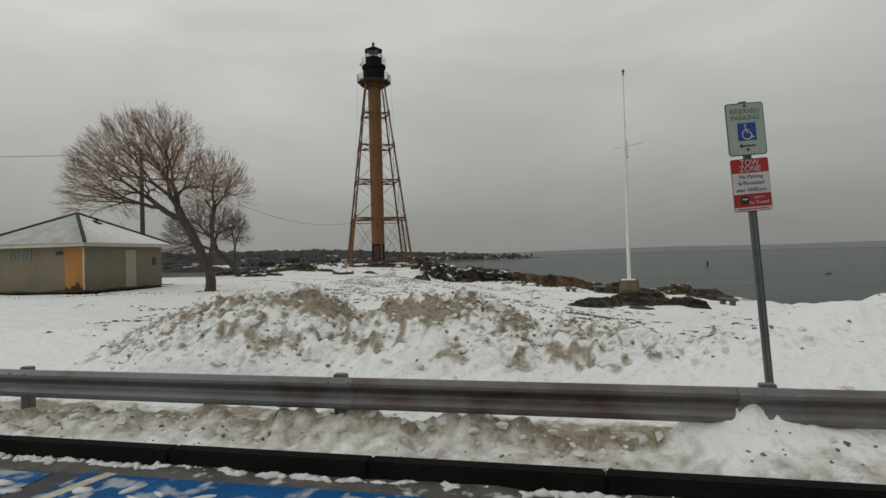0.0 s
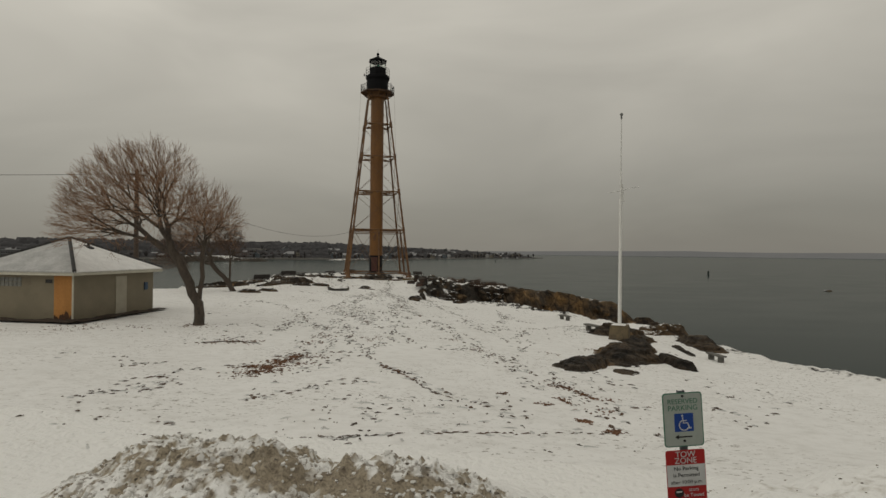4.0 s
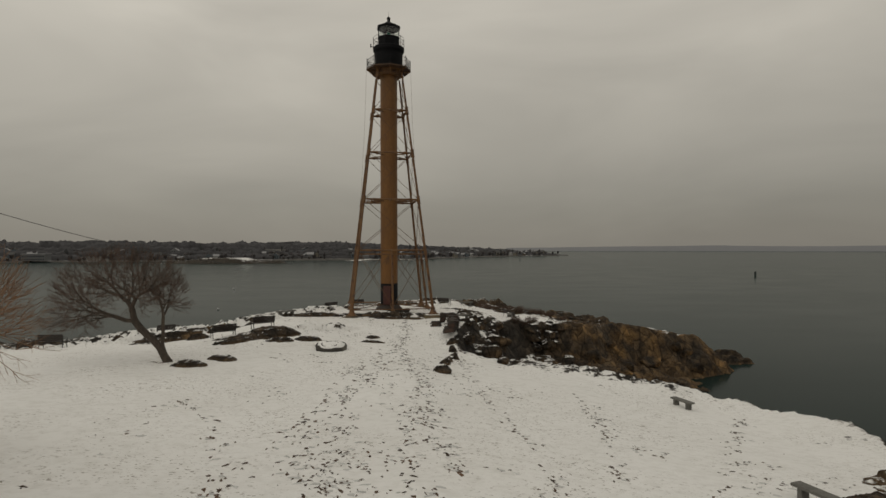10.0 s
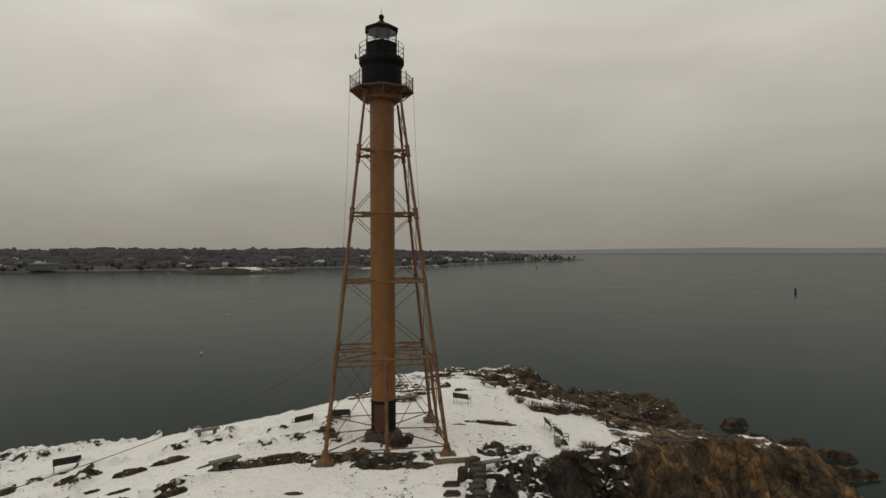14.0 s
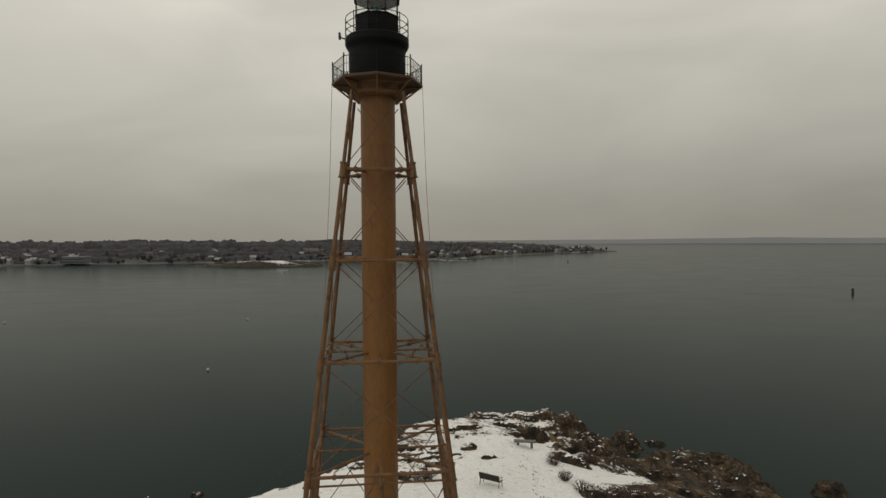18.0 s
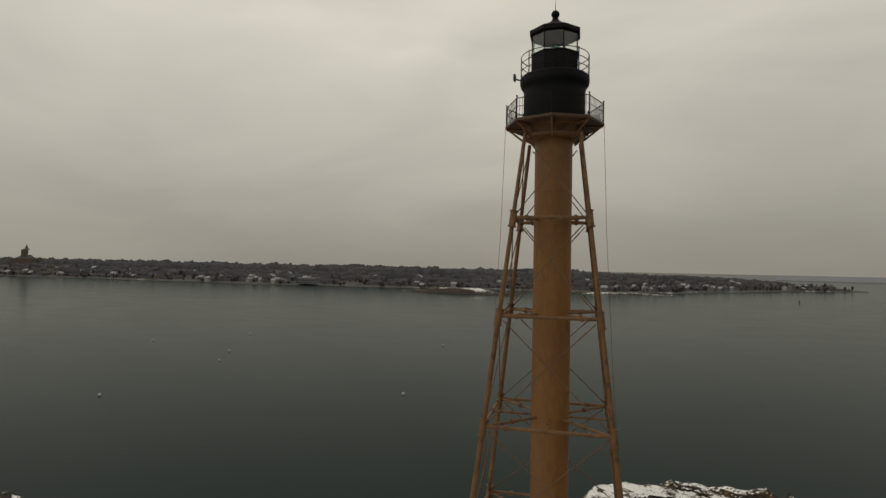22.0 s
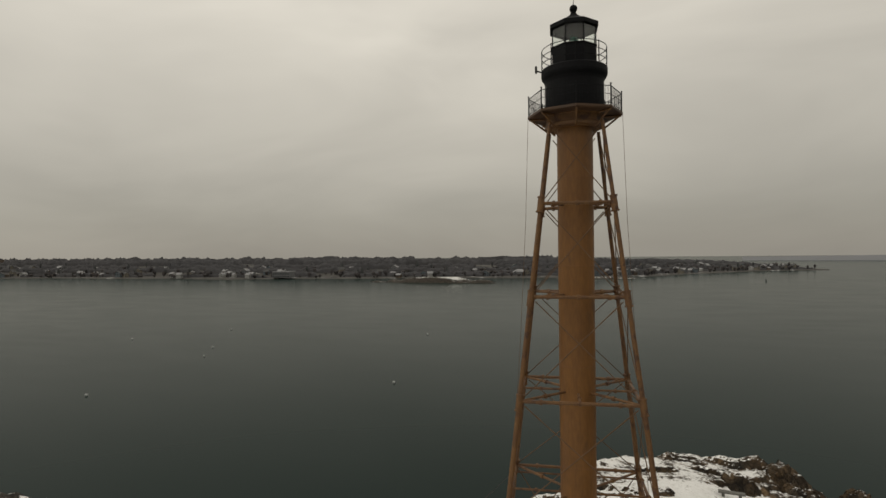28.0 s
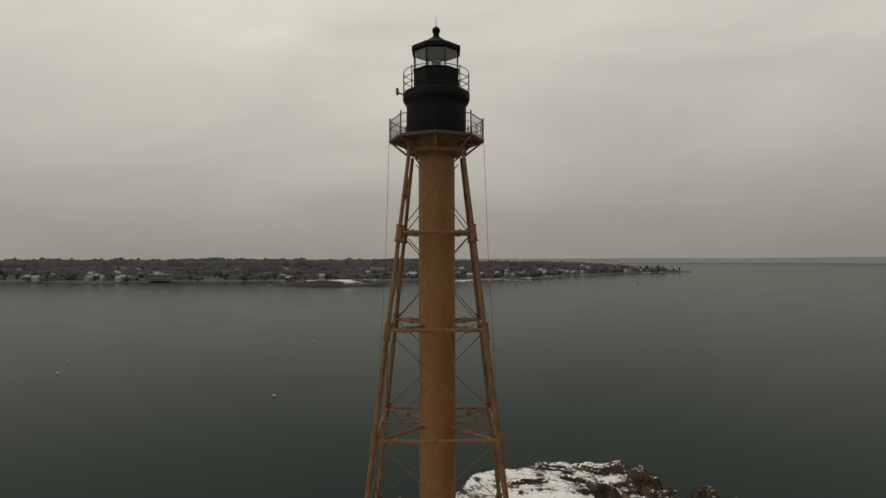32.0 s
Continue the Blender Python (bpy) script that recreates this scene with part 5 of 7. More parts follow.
def fan_tree(name, seed, base, stems, r_tip, power, twig_mat, label, crook=0.05, twigs=3, tl=(0.3, 0.7), r_max=0.3):
    """Limbs that fork again and again towards points of the crown; stems: (trunk points, crown points)."""
    rs = np.random.RandomState(seed)
    bt, bc = B(), B()
    off = np.array(base, float)

    def limb(a, b_, ra, rb):
        a, b_ = a - off, b_ - off
        L = np.linalg.norm(b_ - a)
        n_ = max(1, min(5, int(L / 0.45)))
        pts_, rr_ = [a - (b_ - a) / (L + 1e-9) * ra * 0.7], [ra]
        for i in range(1, n_ + 1):
            t = i / n_
            q = a + (b_ - a) * t
            if i < n_:
                q = q + rs.normal(0, crook * L * 0.55, 3) + np.array([0, 0, -0.05 * L * math.sin(math.pi * t)])
            pts_.append(q)
            rr_.append(ra + (rb - ra) * t)
        big_ = ra > 0.026
        bm, seg = (bt, 10 if ra > 0.1 else 6) if big_ else (bc, 3)
        rings = []
        for i, q in enumerate(pts_):
            d = Vector(pts_[min(i + 1, n_)] - pts_[max(i - 1, 0)]).normalized()
            s_ = d.cross(Vector((0.31, 0.95, 0))).normalized()
            u_ = s_.cross(d)
            rings.append([bm.verts.new(Vector(q) + rr_[i] * (math.cos(6.2832 * k / seg) * s_ + math.sin(6.2832 * k / seg) * u_)) for k in range(seg)])
        for c0, c1 in zip(rings, rings[1:]):
            for k in range(seg):
                bm.faces.new((c0[k], c0[(k + 1) % seg], c1[(k + 1) % seg], c1[k]))

    def twig(p, d, r):
        for _ in range(twigs):
            v = d + rs.normal(0, 0.30, 3) + np.array([0, 0, 0.18])
            v = v / np.linalg.norm(v)
            L = rs.uniform(*tl)
            m_ = p + v * L * 0.5
            v2 = v + rs.normal(0, 0.16, 3) + np.array([0, 0, 0.2])
            v2 = v2 / np.linalg.norm(v2)
            e_ = m_ + v2 * L * 0.5
            tube(bc, p - off, m_ - off, r, r * 0.8, 3, caps=False)
            tube(bc, m_ - off, e_ - off, r * 0.8, r * 0.45, 3, caps=False)
            s0, v3 = m_ + (e_ - m_) * rs.uniform(0, 0.6), v2 + rs.normal(0, 0.4, 3)
            v3 = v3 / np.linalg.norm(v3)
            tube(bc, s0 - off, s0 + v3 * L * 0.45 - off, r * 0.7, r * 0.4, 3, caps=False)

    def fork(p, T, r_in):
        n_ = len(T)
        r = min(r_max, r_tip * n_ ** power, r_in)
        if n_ == 1:
            limb(p, T[0], r, r_tip * 0.8)
            d = T[0] - p
            twig(T[0], d / (np.linalg.norm(d) + 1e-9), r_tip * 0.75)
            return
        c = T.mean(0)
        q = p + (c - p) * rs.uniform(0.15, 0.34)
        limb(p, q, min(r * 1.04, r_in), r)
        D = T - q
        D = D / (np.linalg.norm(D, axis=1)[:, None] + 1e-6)
        X = D - D.mean(0)
        w_, vec = np.linalg.eigh(X.T @ X)
        axis = vec[:, -1] + rs.normal(0, 0.25, 3)
        s_ = X @ axis
        cut = np.quantile(s_, rs.uniform(0.3, 0.7))
        left = s_ <= cut
        if left.all() or not left.any():
            left = np.arange(n_) < n_ // 2
        fork(q, T[left], r)
        fork(q, T[~left], r)

    ob = thing(name, base, label, "tree")
    for trunk, T in stems:
        tr = [np.array(q, float) for q in trunk]
        r = min(r_max, r_tip * len(T) ** power)
        for i, (a, b_) in enumerate(zip(tr, tr[1:])):
            limb(a, b_, r * (1.18 if i == 0 else 1.0), r)
        fork(tr[-1], T, r)
        if trunk[0] == base:
            tube(bt, tr[0] - off - np.array([0, 0, 0.3]), tr[0] - off + np.array([0, 0, 0.14]), r * 1.6, r * 1.2, 10, caps=False)
    part("trunk", bt, M_BARK, ob, smooth=True)
    part("crown", bc, twig_mat, ob, "fan of fine bare twigs")
    return ob


rs = np.random.RandomState(3)


def shell(n_, c, r, low, inner=0.55):
    out = []
    while len(out) < n_:
        v = rs.normal(0, 1, 3)
        v = v / np.linalg.norm(v)
        if v[2] < low + 0.12 * rs.normal():
            continue
        k = rs.uniform(inner, 1.0) if rs.rand() < 0.45 else rs.uniform(0.86, 1.0)
        out.append(np.array(c) + np.array(r) * v * k)
    return np.array(out)


gz1 = ground_z(-11.6, 33.0)
t1 = (-11.6, 33.0, gz1)
A1 = shell(1200, (-14.4, 33.2, 5.2), (4.5, 3.4, 4.3), -0.02, 0.5)
A1 = np.concatenate([A1[A1[:, 0] < -11.2 - 0.42 * np.clip(A1[:, 2] - 5.2, 0, 9)], shell(90, (-17.6, 33.2, 4.4), (1.7, 1.6, 1.2), -0.5, 0.3)])
A1b = shell(230, (-11.2, 33.4, 5.0), (1.6, 1.7, 2.1), -0.35, 0.4)
fan_tree("bare_tree", 11, t1, [([t1, (-11.62, 33.0, 0.75), (-12.1, 32.9, 1.9), (-12.6, 32.9, 3.0)], A1), ([(-11.6, 33.02, 0.3), (-11.58, 33.02, 0.9), (-11.45, 33.15, 2.2), (-11.5, 33.2, 3.4)], A1b)], 0.0095, 0.47, M_TWIG,
         "bare wind-swept tree with a fan-shaped crown in the snow", crook=0.05, twigs=4, tl=(0.35, 0.85), r_max=0.25)
gz2 = ground_z(-16.5, 57.8)
t2 = (-16.5, 57.8, gz2)
A2 = np.concatenate([shell(720, (-19.4, 57.6, 3.9), (3.9, 3.0, 2.9), -0.25, 0.45), shell(120, (-22.3, 57.5, 2.4), (1.6, 1.4, 1.0), -0.8, 0.3)])
A2 = A2[A2[:, 0] < -16.4]
A2b = shell(150, (-16.8, 58, 3.7), (1.2, 1.4, 1.9), -0.4, 0.4)
fan_tree("bare_tree", 23, t2, [([t2, (-17.0, 57.8, 0.5), (-17.5, 57.8, 1.1), (-18.2, 57.7, 1.8)], A2), ([(-16.45, 57.9, gz2), (-16.9, 57.9, 0.8), (-16.9, 58.0, 2.0)], A2b)], 0.0105, 0.46, M_TWIG_DARK,
         "small dark wind-bent bare tree with crooked limbs", crook=0.11, twigs=4, tl=(0.35, 0.8), r_max=0.25)

# ---- sign ----
M_SIGNG = mat("faded_sign_face", (0.40, 0.44, 0.40), (0.36, 0.40, 0.36), 4.0, 0.4, grain=0.04)
M_SIGN_GREEN = mat("faded_green_print", (0.06, 0.20, 0.13), None, 5.0, 0.5, grain=0.05)
M_SIGN_BLUE = mat("blue_print", (0.012, 0.06, 0.30), None, 5.0, 0.5, grain=0.05)
M_SIGN_RED = mat("red_print", (0.42, 0.020, 0.020), None, 5.0, 0.5, grain=0.05)
M_SIGN_WHITE = mat("white_print", (0.62, 0.63, 0.62), None, 5.0, 0.5, grain=0.04)
M_SIGN_DARK = mat("black_print", (0.02, 0.02, 0.02), None, 5.0, 0.5, grain=0.05)
M_UPOST = mat("green_grey_steel", (0.12, 0.135, 0.14), (0.085, 0.095, 0.10), 3.0, 0.5, metal=0.3, grain=0.12)
sign = thing("road_sign", (2.02, 5.08, -0.45), "leaning steel post with an accessible-parking and a tow-zone sign", "road sign", rz=-4)
sign.matrix_basis = pose(2.075, 5.06, -0.75, 0, -3.9, -3)
PH = 3.30


def rounded(w, h, r, t):
    bm = B()
    loop = []
    for cx, cy, a0 in ((w / 2 - r, h / 2 - r, 0), (-w / 2 + r, h / 2 - r, 90), (-w / 2 + r, -h / 2 + r, 180), (w / 2 - r, -h / 2 + r, 270)):
        for k in range(5):
            a = radians(a0 + k * 22.5)
            loop.append((cx + r * math.cos(a), cy + r * math.sin(a)))
    f = bm.faces.new([bm.verts.new((x, 0, z)) for x, z in loop])
    ex = bmesh.ops.extrude_face_region(bm, geom=[f])
    bmesh.ops.translate(bm, vec=(0, t, 0), verts=[v for v in ex["geom"] if isinstance(v, bmesh.types.BMVert)])
    bmesh.ops.recalc_face_normals(bm, faces=bm.faces)
    return bm


def placed(name, bm, material, parent, x, y, z, label=""):
    bmesh.ops.translate(bm, vec=(x, y, z), verts=bm.verts)
    return part(name, bm, material, parent, label)


def words(txt, size, material, parent, x, y, z, name="lettering"):
    cu = bpy.data.curves.new(name, "FONT")
    cu.body, cu.size, cu.align_x, cu.align_y, cu.extrude = txt, size, "CENTER", "CENTER", 0.0008
    tmp = bpy.data.objects.new(name, cu)
    me = bpy.data.meshes.new_from_object(tmp)
    bpy.data.objects.remove(tmp)
    me.materials.append(material)
    me.transform(pose(x, y, z, 90, 0, 0))
    o = new(name, me)
    o.parent = parent
    return o


bm = B()
for x, w in ((-0.028, 0.006), (0.028, 0.006)):
    box(bm, (x, 0.012, PH / 2), (w, 0.036, PH))
box(bm, (0, 0.0, PH / 2), (0.056, 0.005, PH))
part("post", bm, M_UPOST, sign, "perforated steel channel post")
M_HOLE = mat("dark_hole", (0.35, 0.36, 0.36), None, 5.0, 0.7)
bm = B()
tube(bm, (0, -0.006, 0), (0, -0.003, 0), 0.006, seg=6)
hole = part("post_hole", bm, M_HOLE, sign)
hole.location = (0.004, 0, 0.4)
for k in range(1, 66):
    o = hole.copy()
    scene.collection.objects.link(o)
    o.location = (0.004, 0, 0.4 + 0.029 * k)
zc1, zc2 = 3.04, 2.52
p1 = placed("parking_plate", rounded(0.365, 0.49, 0.03, 0.004), M_SIGN_GREEN, sign, 0, -0.012, zc1, "green-bordered accessible parking plate")
placed("plate_face", rounded(0.345, 0.47, 0.025, 0.002), M_SIGNG, p1, 0, -0.0145, zc1, "pale plate face")
words("RESERVED", 0.062, M_SIGN_GREEN, p1, 0, -0.0155, zc1 + 0.165)
words("PARKING", 0.066, M_SIGN_GREEN, p1, 0, -0.0155, zc1 + 0.105)
placed("blue_square", rounded(0.175, 0.165, 0.005, 0.001), M_SIGN_BLUE, p1, 0.005, -0.0155, zc1 - 0.025, "blue wheelchair symbol panel")
bm = B()
ring = [(0.045 * math.cos(radians(a)), 0, -0.02 + 0.045 * math.sin(radians(a))) for a in range(110, 345, 12)]
path_tube(bm, ring, 0.0055, 5)
path_tube(bm, [(-0.012, 0, 0.052), (-0.006, 0, 0.0), (0.032, 0, 0.0), (0.050, 0, -0.05), (0.066, 0, -0.046)], 0.006, 5)
path_tube(bm, [(-0.008, 0, 0.022), (0.025, 0, 0.022)], 0.005, 5)
bmesh.ops.create_icosphere(bm, subdivisions=1, radius=0.011, matrix=Matrix.Translation((-0.014, 0, 0.066)))
bmesh.ops.scale(bm, vec=(1, 0.12, 1), verts=bm.verts)
placed("wheelchair_symbol", bm, M_SIGN_WHITE, p1, 0.005, -0.0168, zc1 - 0.03)
bm = B()
box(bm, (0.01, 0, 0), (0.13, 0.001, 0.013))
v = [bm.verts.new(c) for c in ((-0.085, -0.0006, 0), (-0.05, -0.0006, 0.022), (-0.05, -0.0006, -0.022))]
bm.faces.new(v)
placed("arrow", bm, M_SIGN_DARK, p1, 0, -0.0156, zc1 - 0.155)
for z in (zc1 + 0.215, zc1 - 0.19):
    bm = B()
    tube(bm, (0, -0.018, z), (0, -0.024, z), 0.012, seg=8)
    part("bolt", bm, M_SIGN_DARK, p1)
p2 = placed("tow_plate", rounded(0.36, 0.49, 0.02, 0.004), M_SIGN_RED, sign, 0, -0.012, zc2, "red and white tow-zone plate")
placed("white_band", rounded(0.35, 0.195, 0.003, 0.001), M_SIGN_WHITE, p2, 0, -0.0145, zc2 + 0.015, "white band")
placed("white_band", rounded(0.35, 0.034, 0.003, 0.001), M_SIGN_WHITE, p2, 0, -0.0145, zc2 - 0.222, "white band")
for txt, sz, dz, mt in (("TOW", 0.075, 0.205, M_SIGN_WHITE), ("ZONE", 0.075, 0.148, M_SIGN_WHITE), ("No Parking", 0.050, 0.078, M_SIGN_DARK), ("is Permitted", 0.050, 0.018, M_SIGN_DARK), ("after 10:00 p.m.", 0.046, -0.045, M_SIGN_DARK),
                        ("ators", 0.045, -0.115, M_SIGN_WHITE), ("be Towed", 0.045, -0.165, M_SIGN_WHITE)):
    words(txt, sz, mt, p2, 0.06 if dz < -0.1 else 0, -0.016, zc2 + dz)
bm = B()
box(bm, (0, 0, 0), (0.30, 0.0008, 0.010))
placed("fine_print", bm, M_SIGN_RED, p2, 0, -0.016, zc2 - 0.222)
bm = B()
tube(bm, (0, 0, 0), (0, -0.002, 0), 0.042, seg=20)
placed("sticker", bm, M_SIGN_DARK, p2, -0.075, -0.0146, zc2 - 0.14, "dark round sticker")
bm = B()
box(bm, (0, 0, 0), (0.05, 0.003, 0.012))
placed("sticker_mark", bm, M_SIGN_WHITE, p2, -0.075, -0.0165, zc2 - 0.13)

# ---- rocks ----


def rock_bm(seed, lx, ly, h, sub=3, rough=0.35):
    bm = B()
    bmesh.ops.create_icosphere(bm, subdivisions=sub, radius=1.0)
    o = Vector((seed * 3.7, seed * 1.3, seed * 7.1))
    rr = random.Random(seed)
    cuts = [(Vector((rr.gauss(0, 1), rr.gauss(0, 1), rr.gauss(0.2, 0.8))).normalized(), rr.uniform(0.62, 0.95)) for _ in range(16)]
    for v in bm.verts:
        c = v.co.copy()
        d = noise.noise(c * 1.1 + o) * rough * 1.3 + noise.noise(c * 2.6 + o) * rough * 0.7 + noise.noise(c * 6.0 + o) * rough * 0.3
        v.co = c * (1 + d)
        for n_, o_ in cuts:
            over = v.co.dot(n_) - o_
            if over > 0:
                v.co -= n_ * over * 0.92
        v.co += c * noise.noise(c * 9.0 + o) * 0.05
        v.co.x *= lx / 2
        v.co.y *= ly / 2
        v.co.z = v.co.z * h * (1.0 if v.co.z > 0 else 0.6)
    return bm


def rock(x, y, lx, ly, h, yaw, seed, label, material=None, sub=3, name="rock", z=None, group="", category="rock", sink=0.15, rough=0.35):
    o = part(name, rock_bm(seed, lx, ly, h, sub, rough), material or M_ROCK, smooth=False)
    o.matrix_basis = pose(x, y, (ground_z(x, y) if z is None else z) - sink * h, 0, 0, yaw)
    return tagged(o, label, category, group)



def rock_field(x, y, lx, ly, h, yaw, seed, label, material, group, z=None, step=0.12, jag=0.5, name="rock", category="rock"):
    """A craggy outcrop with a ragged edge, rising out of the ground or the sea."""
    us_, vs_ = np.arange(-lx * 0.72, lx * 0.72, step), np.arange(-ly * 0.78, ly * 0.78, step)
    U_, V_ = np.meshgrid(us_, vs_)
    k_ = 1.0 / max(0.9, min(lx, ly))
    r_ = np.sqrt((U_ / (lx / 2)) ** 2 + (V_ / (ly / 2)) ** 2)
    m_ = 1 - r_ + 0.55 * fbm(U_ * k_ * 1.3 + seed * 3.1, V_ * k_ * 1.3, 5) + 0.12 * fbm(U_ * 3 + seed, V_ * 3, 3)
    crag = 0.72 + jag * (ridged(U_ * k_ * 0.9 + seed, V_ * k_ * 1.5 + 2 * seed, 5) * 0.5 + 0.25 * ridged(U_ * 1.6 + seed, V_ * 2.6, 4))
    step_ = np.floor(m_ * 4 + 1.2 * fbm(U_ * k_ + 5, V_ * k_ + seed, 3)) / 4
    rise = h * np.clip(0.55 * np.clip(m_ * 2.2, -0.4, 1) + 0.45 * np.clip(step_ * 1.8, -0.4, 1), -0.4, 1) * crag
    c_, s_ = math.cos(radians(yaw)), math.sin(radians(yaw))
    gx_, gy_ = x + U_ * c_ - V_ * s_, y + U_ * s_ + V_ * c_
    zz = (land(gx_, gy_)[0] - 0.05 if z is None else np.full(U_.shape, z)) + rise
    zc = float(zz.min())
    o = grid_mesh(name, us_, vs_, zz - zc, material, keep=rise > -0.06)
    o.data.shade_flat()
    o.matrix_basis = pose(x, y, zc, 0, 0, yaw)
    return tagged(o, label, category, group)


M_ROCK_DARK = ground_mat("bare_brown_black_rock", grass=False, rocky=2.6, tint=0.5)
M_ROCK_W = ground_mat("wet_brown_shore_rock", grass=False, rocky=1.35, tint=0.5)
M_ROCK_OUT = ground_mat("dark_brown_outer_rock", grass=False, rocky=1.85, tint=0.5)
M_ROCK_OCHRE = ground_mat("bare_ochre_crag", grass=False, rocky=3.0, tint=0.95)
M_ROCK_B = ground_mat("brown_snow_dusted_rock", grass=False, rocky=1.05, tint=0.5)
L_OUT = "low outcrop of dark rock dusted with snow"
for k, (x, y, lx, ly, h, yaw) in enumerate([(-11.9, 66.2, 6.0, 2.4, 0.60, 32), (-14.2, 64.0, 2.6, 1.2, 0.4, 20), (-6.8, 79.6, 4.0, 1.3, 0.32, 16), (-2.4, 78.4, 4.6, 1.2, 0.24, 4), (-9.0, 84.5, 3.0, 1.0, 0.22, 20), (-18.2, 67.8, 1.7, 1.2, 0.5, 15), (-21.0, 69.4, 7.0, 2.2, 0.5, 52),
        (-17.8, 72.3, 3.4, 1.0, 0.4, 20), (-15.5, 73.6, 2.4, 0.7, 0.3, 20), (-21.6, 81.0, 2.0, 1.1, 0.4, 20), (-19.4, 82.4, 3.0, 0.8, 0.3, 14), (-25.8, 81.8, 2.5, 1.3, 0.4, 20), (-10.4, 79.0, 6.2, 1.5, 0.42, 28), (-4.2, 66.6, 2.0, 0.6, 0.2, 12), (-4.0, 68.6, 1.1, 0.7, 0.25, 40), (-30.5, 80.5, 3.0, 1.0, 0.35, 22),
        (-25.2, 75.8, 3.2, 1.0, 0.35, 40), (-28.2, 73.4, 3.6, 1.0, 0.35, 30), (5.8, 89.0, 4.6, 0.8, 0.22, 15), (2.6, 87.2, 1.6, 0.5, 0.16, 5), (-13.5, 58.5, 1.9, 1.0, 0.3, -15), (-14.8, 56.6, 1.7, 1.0, 0.3, 2), (-10.8, 64.5, 1.9, 0.8, 0.25, 12), (-9.0, 65.4, 2.6, 0.8, 0.25, 12), (-23.5, 73.0, 1.6, 0.6, 0.2, 25),
        (-14.5, 79.0, 1.8, 0.5, 0.18, 25), (-17.0, 85.8, 1.6, 0.5, 0.2, 15), (-22.8, 77.6, 2.0, 0.5, 0.2, 25), (-8.0, 74.0, 1.2, 0.5, 0.15, 15), (-20.0, 76.6, 1.4, 0.5, 0.2, 25)]):
    rock_field(x, y, lx * 1.3, ly * 1.4, h * 1.25, yaw, k + 1, L_OUT, M_ROCK_OUT, "outcrops near the lighthouse")
L_WALL = "rough dark boulder edging the trodden path"
for k, (x, y, lx, ly, h) in enumerate([(1.25, 57.6, 1.35, 1.2, 0.75), (1.7, 60.9, 1.0, 0.9, 0.5), (2.0, 62.6, 0.9, 0.8, 0.45), (2.5, 64.5, 1.3, 1.0, 0.55), (2.6, 66.4, 1.0, 0.9, 0.5), (2.7, 68.2, 1.2, 1.0, 0.55),
        (4.9, 68.9, 1.0, 0.9, 0.5), (5.8, 67.5, 1.4, 1.1, 0.6), (4.2, 72.6, 1.6, 1.3, 0.7), (3.9, 70.4, 1.2, 1.0, 0.6), (4.6, 74.4, 1.8, 1.4, 0.8), (6.6, 65.8, 1.5, 1.2, 0.5), (7.5, 64.6, 1.2, 1.0, 0.45), (5.2, 71.4, 1.6, 1.3, 0.8), (4.6, 76.2, 1.4, 1.1, 0.6), (6.0, 77.2, 1.5, 1.2, 0.6)]):
    rock(x, y, lx * 1.05, ly * 0.95, h * 0.95, 37 * k % 180, 40 + k, L_WALL, group="boulders beside the path", sink=0.1, rough=0.45, material=M_ROCK_BARE)
# rough wall of squared stones that steps down beside the path
M_BLOCK = mat("brown_squared_stone", (0.058, 0.044, 0.034), (0.028, 0.024, 0.021), 1.6, 0.85, bump=0.4, bscale=12, c3=(0.075, 0.043, 0.031), s3=0.7, t3=0.6, grain=0.25)


def stone_block(parent, name, c, s_, yaw, seed, material):
    bm = B()
    box(bm, (0, 0, 0), s_, bevel=0.10)
    for v in bm.verts:
        v.co += 0.20 * Vector((noise.noise(v.co * 1.7 + Vector((seed, 0, 0))), noise.noise(v.co * 1.7 + Vector((0, seed, 0))), noise.noise(v.co * 1.7 + Vector((0, 0, seed)))))
    o = part(name, bm, material, parent)
    o.matrix_basis = pose(*c, 0, 0, yaw)
    return o


wx, wy = 2.9, 74.2
wz = ground_z(1.6, wy)
wall_ = thing("stone_wall", (wx, wy, wz), "low dry wall of rough brown blocks with snow on its ledges", "wall", rz=-4)
for k in range(8):
    y = -3.2 + 0.86 * k
    for n_ in range(2):
        stone_block(wall_, "block", (0.10 * (k % 3) + 0.22 * n_ - 0.05, y + 0.2 * n_, 0.12 + 0.42 * n_), (1.05 - 0.2 * n_, 0.80 - 0.05 * (k % 2), 0.46), 11 * k % 17 - 8, 5 * k + n_, M_BLOCK)
    if k % 2 or k == 4:
        bm = B()
        box(bm, (0, 0, 0), (0.42, 0.5, 0.10), bevel=0.045)
        o = part("snow_cap", bm, M_SNOW, wall_, "snow lying on the ledge", smooth=True)
        o.matrix_basis = pose(-0.28, y, 0.39, 0, 6, 15 * k)
for x, y, s_, yaw in ((2.25, 75.9, (0.55, 0.5, 1.1), 10), (1.5, 74.2, (0.95, 0.5, 0.34), -14), (1.5, 75.4, (1.0, 0.5, 0.32), -8), (3.1, 78.2, (0.9, 0.7, 0.7), 25)):
    o = stone_block(None, "stone_block", (x, y, ground_z(x, y) + s_[2] * 0.38), s_, yaw, x * 9, M_BLOCK)
    tagged(o, "dark squared stone standing loose in the snow", "stone", group="loose squared stones")
L_POLE = "dark bare rock ridge beside the flagpole"
